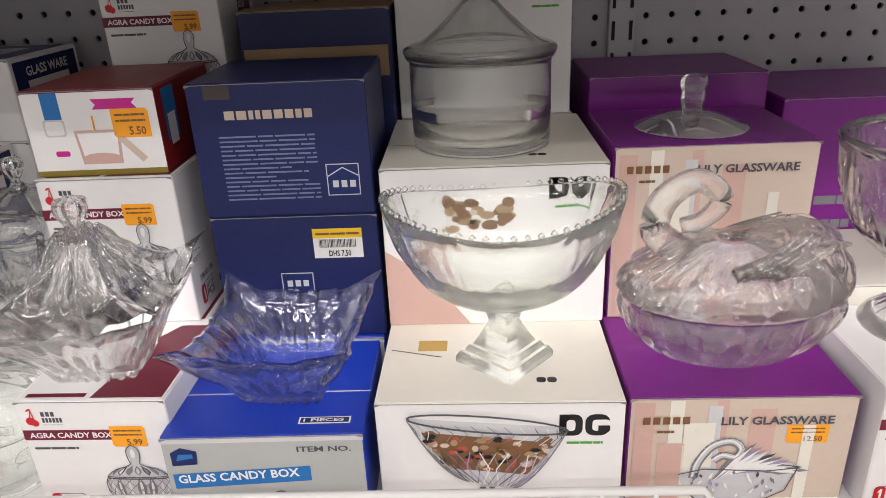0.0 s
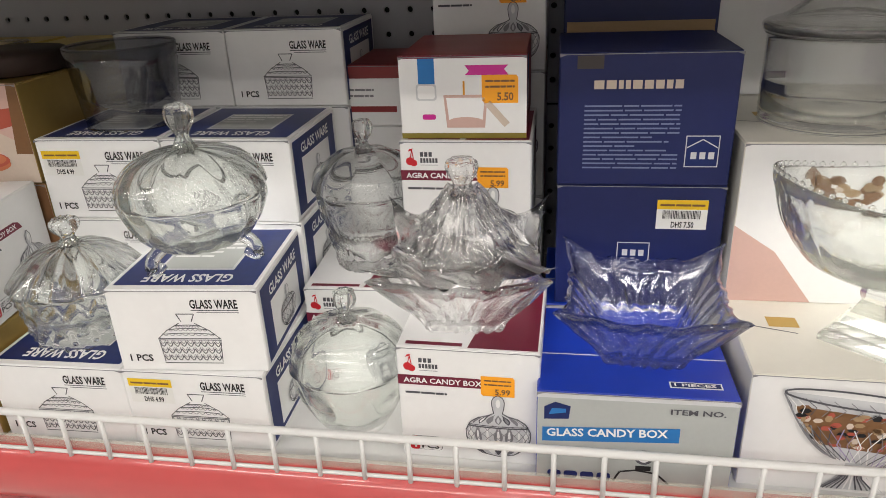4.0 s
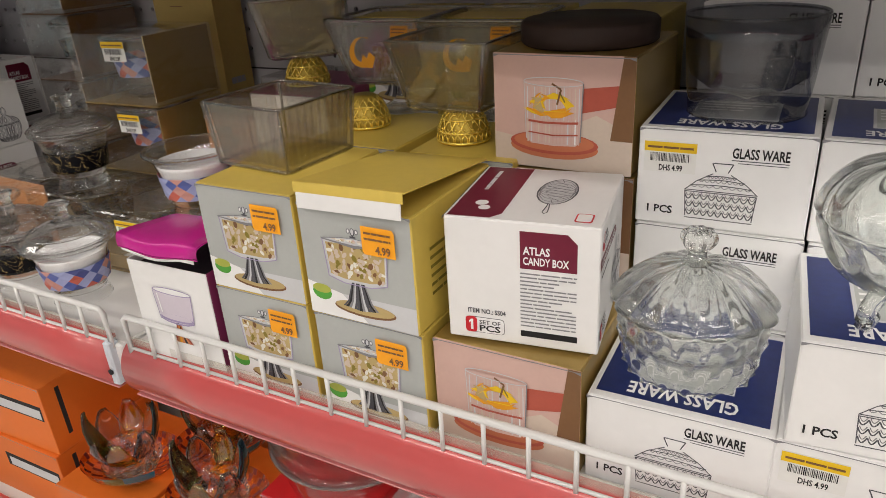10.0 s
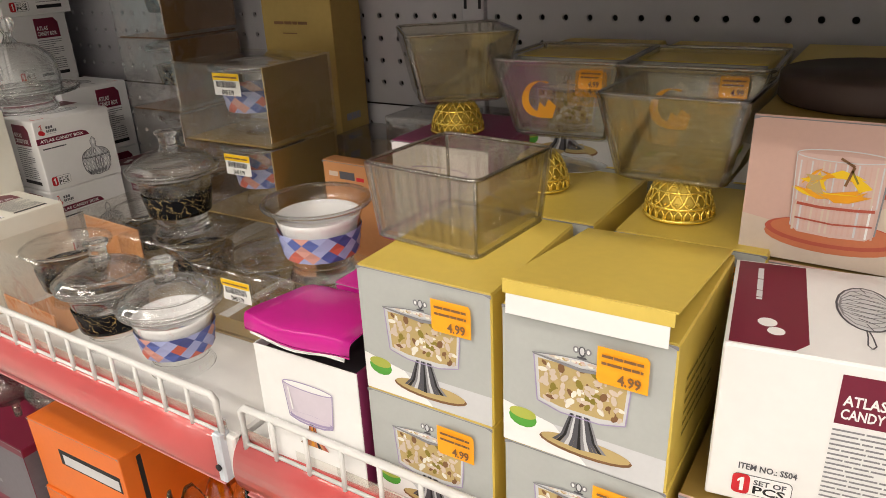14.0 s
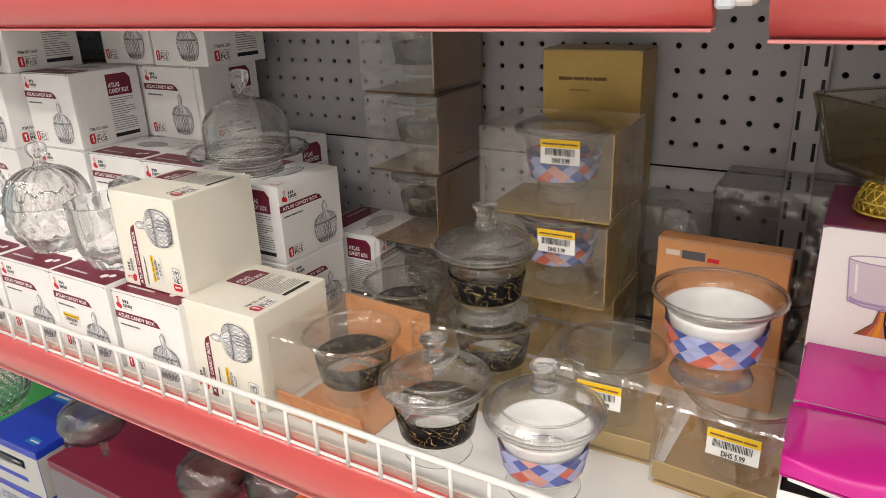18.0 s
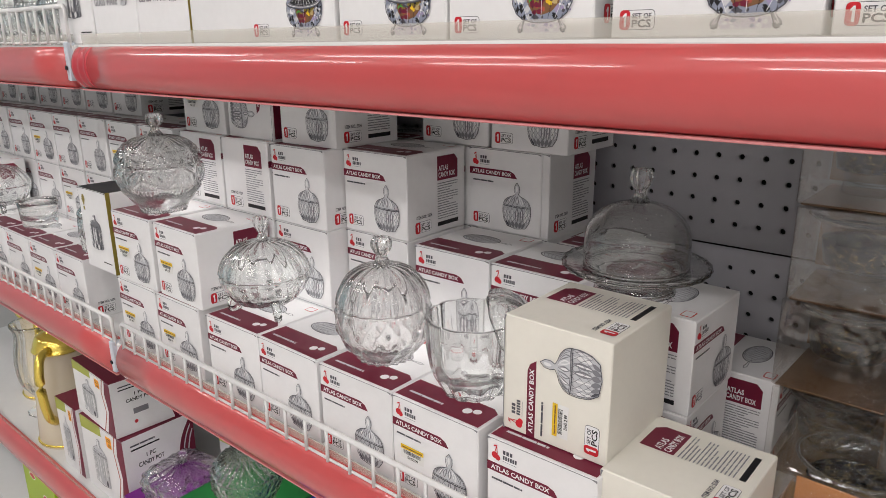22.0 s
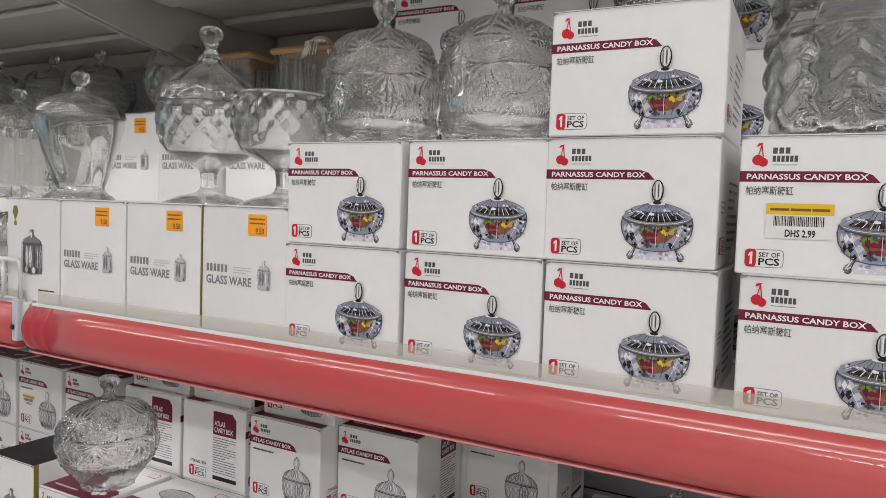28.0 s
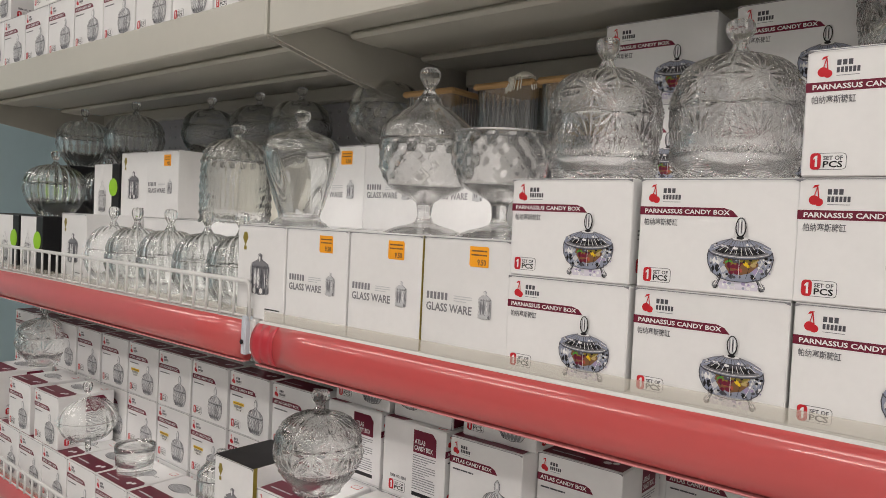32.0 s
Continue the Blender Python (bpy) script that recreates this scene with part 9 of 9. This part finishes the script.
# west bay of the lower shelf
slate = mat("slate_print", (0.13, 0.12, 0.14), 0.4, var=0.25, scale=30)
place(lid_carton(0.218, 0.2, 0.156, slate, WINE, "wine-red gift carton with a slate grey front", "gift_box"), [at_front(-1.855, 0.358, ZB, 0.2, 0.218, 0)])
place(lid_carton(0.145, 0.2, 0.156, slate, WINE, "narrower wine-red gift carton with a slate front", "gift_box"), [at_front(-1.630, 0.360, ZB, 0.2, 0.145, 1)])
silver = glass("silvered_glass", (0.88, 0.87, 0.85), 0.2)
sb_ = jar("glass_bowl", "silvery cut-glass bowl with scroll feet", [(0.0, 0.010), (0.022, 0.0105), (0.036, 0.022), (0.042, 0.038), (0.041, 0.044)], [(0.042, 0.045), (0.042, 0.048), (0.034, 0.060), (0.018, 0.068), (0.0, 0.070)], (0.008, 0.018, 0.068), starcut(9, 0.0026, 0.028, 0.03), petals(9, 0.003), silver, feet=3, foot_r=0.026)
place(sb_, [(-1.822, 0.412, ZB + 0.1565, 0), (-1.590, 0.412, ZB + 0.1565, 0), (-1.508, 0.440, ZB + 0.1565, 40)])
bc = lid_carton(0.119, 0.15, 0.0775, SILVERP, BLUE, "blue and silver glassware carton", words="")
for face, u0, v0, u1, v1 in (("top", 0.006, 0.095, 0.113, 0.115), ("top", 0.080, 0.010, 0.104, 0.022), ("front", 0.0, 0.040, 0.085, 0.054)):
    s = Sheet()
    s.quad(u0, v0, u1, v1, CYANP)
    s.bars(u0 + 0.006, v0 + 0.003, (u1 - u0) * 0.8, (v1 - v0) - 0.006, 1, PALE, 1)
    s.put("printed_band", faces_of(0.119, 0.15, 0.078)[face], bc, "lighter blue printed band")
place(bc, [at_front(-2.004, 0.356, ZB, 0.15, 0.119, 1), at_front(-2.004, 0.356, ZB + 0.0778, 0.15, 0.119, 2)])
place(lid_carton(0.140, 0.14, 0.056, WHITEP, PURPLE, "purple and white glassware carton"), [at_front(-2.354, 0.359, ZB, 0.14, 0.140, 1)])
place(lid_carton(0.140, 0.14, 0.040, WHITEP, PURPLE, "flat purple and white glassware carton"), [at_front(-2.196, 0.359, ZB, 0.14, 0.140, 0)])
place(lid_carton(0.145, 0.14, 0.074, mat("pale_green_print", (0.55, 0.62, 0.50), 0.42), GREENCARD, "green and white glassware carton"), [at_front(-2.200, 0.366, ZB + 0.0405, 0.14, 0.145, 1)])
net = jar("glass_jar", "pressed-glass jar with a fine net pattern", B_STAR, L_STAR, (0.009, 0.02, 0.0975), diamonds(26, 0.003, 140), diamonds(26, 0.003, 140), CLEAR)
place(net, [pose(-2.105, 0.430, ZB + 0.1150) @ Matrix.Scale(0.90, 4)])
beads = jar("glass_dish", "low square pressed-glass dish with a beaded lid", [(0.0, 0.0), (0.046, 0.0), (0.050, 0.004), (0.052, 0.020), (0.051, 0.024)], [(0.052, 0.025), (0.053, 0.028), (0.049, 0.044), (0.034, 0.055), (0.014, 0.060), (0.0, 0.061)], (0.009, 0.014, 0.059), lambda t, r, z: 0.0022 * math.sin(16 * t) * math.sin(420 * z), lambda t, r, z: 0.0026 * math.sin(16 * t) * math.sin(420 * z), CLEAR, shape=lambda t: (abs(math.cos(t)) ** 5 + abs(math.sin(t)) ** 5) ** -0.2, category="glass dish")
place(beads, [(-2.280, 0.425, ZB + 0.0563, 8)])
place(pot_carton("white candy pot carton with wine-red curves"), [at_front(-2.530, 0.374, ZB + 0.1385, 0.125, 0.150, -2), at_front(-2.345, 0.53, ZB, 0.125, 0.150, 2), at_front(-2.345, 0.53, ZB + 0.0985, 0.125, 0.150, 3)])
place(pot_carton("taller white candy pot carton with wine-red curves", 0.150, 0.125, 0.138), [at_front(-2.522, 0.372, ZB, 0.125, 0.150, 1)])
place(pot_carton("narrow white candy pot carton with wine-red edge", 0.086, 0.11, 0.137), [at_front(-2.622, 0.370, ZB, 0.11, 0.086, 0)])


def gold_flask(label):
    """Cream thermos jug with a gold collar and gold handle."""
    root = thing("thermos_jug", label, "thermos jug", "thermos jugs")
    ivory = mat("ivory_enamel", (0.62, 0.55, 0.42), 0.25, scale=10, bump=0.01, coat=0.4)
    part("body", lathe("body", [(0.0, 0.0), (0.048, 0.0), (0.052, 0.006), (0.046, 0.10), (0.040, 0.15), (0.037, 0.16), (0.0, 0.161)], n=48), ivory, root)
    part("collar", lathe("collar", [(0.0, 0.160), (0.039, 0.160), (0.040, 0.166), (0.034, 0.182), (0.020, 0.190), (0.012, 0.200), (0.0, 0.203)], n=48), GOLD, root, "gold collar and cap")
    part("handle", tube("handle", [(0.034, -0.018, 0.170), (0.062, -0.030, 0.165), (0.070, -0.034, 0.12), (0.062, -0.030, 0.07), (0.044, -0.022, 0.05)], lambda t: 0.007, 10, False, 5), GOLD, root, "gold handle")
    part("base_ring", tube("base_ring", [(0.0525 * math.cos(a), 0.0525 * math.sin(a), 0.005) for a in [2 * math.pi * i / 40 for i in range(40)]], 0.002, 6, True), GOLD, root)
    return root


place(gold_flask("ivory thermos jug with gold collar and handle"), [pose(-2.715, 0.425, ZB, 0, 0, -20) @ Matrix.Scale(1.18, 4), (-2.95, 0.48, ZB, 0)])
place(jar("glass_vase", "clear footed glass vase", [(0.0, 0.0), (0.034, 0.0), (0.034, 0.003), (0.010, 0.012), (0.014, 0.03), (0.040, 0.07), (0.046, 0.12), (0.038, 0.18), (0.044, 0.20)], None, None, ribs(12, 0.0008), None, CLEAR), [(-2.600, 0.535, ZB, 0), (-2.86, 0.43, ZB, 0)])

# lowest goods, glimpsed below the strip
lc, LF = carton("food_carton", 0.16, 0.2, 0.18, mat("lime_card", (0.34, 0.48, 0.02), 0.4, scale=20), "lime green carton with red ovals on the lowest shelf", "lime cartons")
for face, spots in (("front", ((0.05, 0.13), (0.11, 0.10), (0.05, 0.06))), ("top", ((0.05, 0.04), (0.11, 0.09)))):
    for u, v in spots:
        s = Sheet()
        s.disc(u, v, 0.016, WHITEP, 0, 16, 0.008)
        s.disc(u, v, 0.013, RED, 1, 16, 0.006)
        s.put("oval_print", LF[face], lc, "red oval with a white edge")
place(lc, [at_front(-2.85 + i * 0.18, 0.36, 0.32, 0.2, 0.16, 0) for i in range(4)])
low_shelf = thing("shelf", "white steel bottom shelf of the gondola", "shelf", "gondola shelves")
part("deck", slab(BAYS[0], BAYS[-1], YF, YB - 0.001, 0.29, 0.32, 0.002), WHITEM, low_shelf)
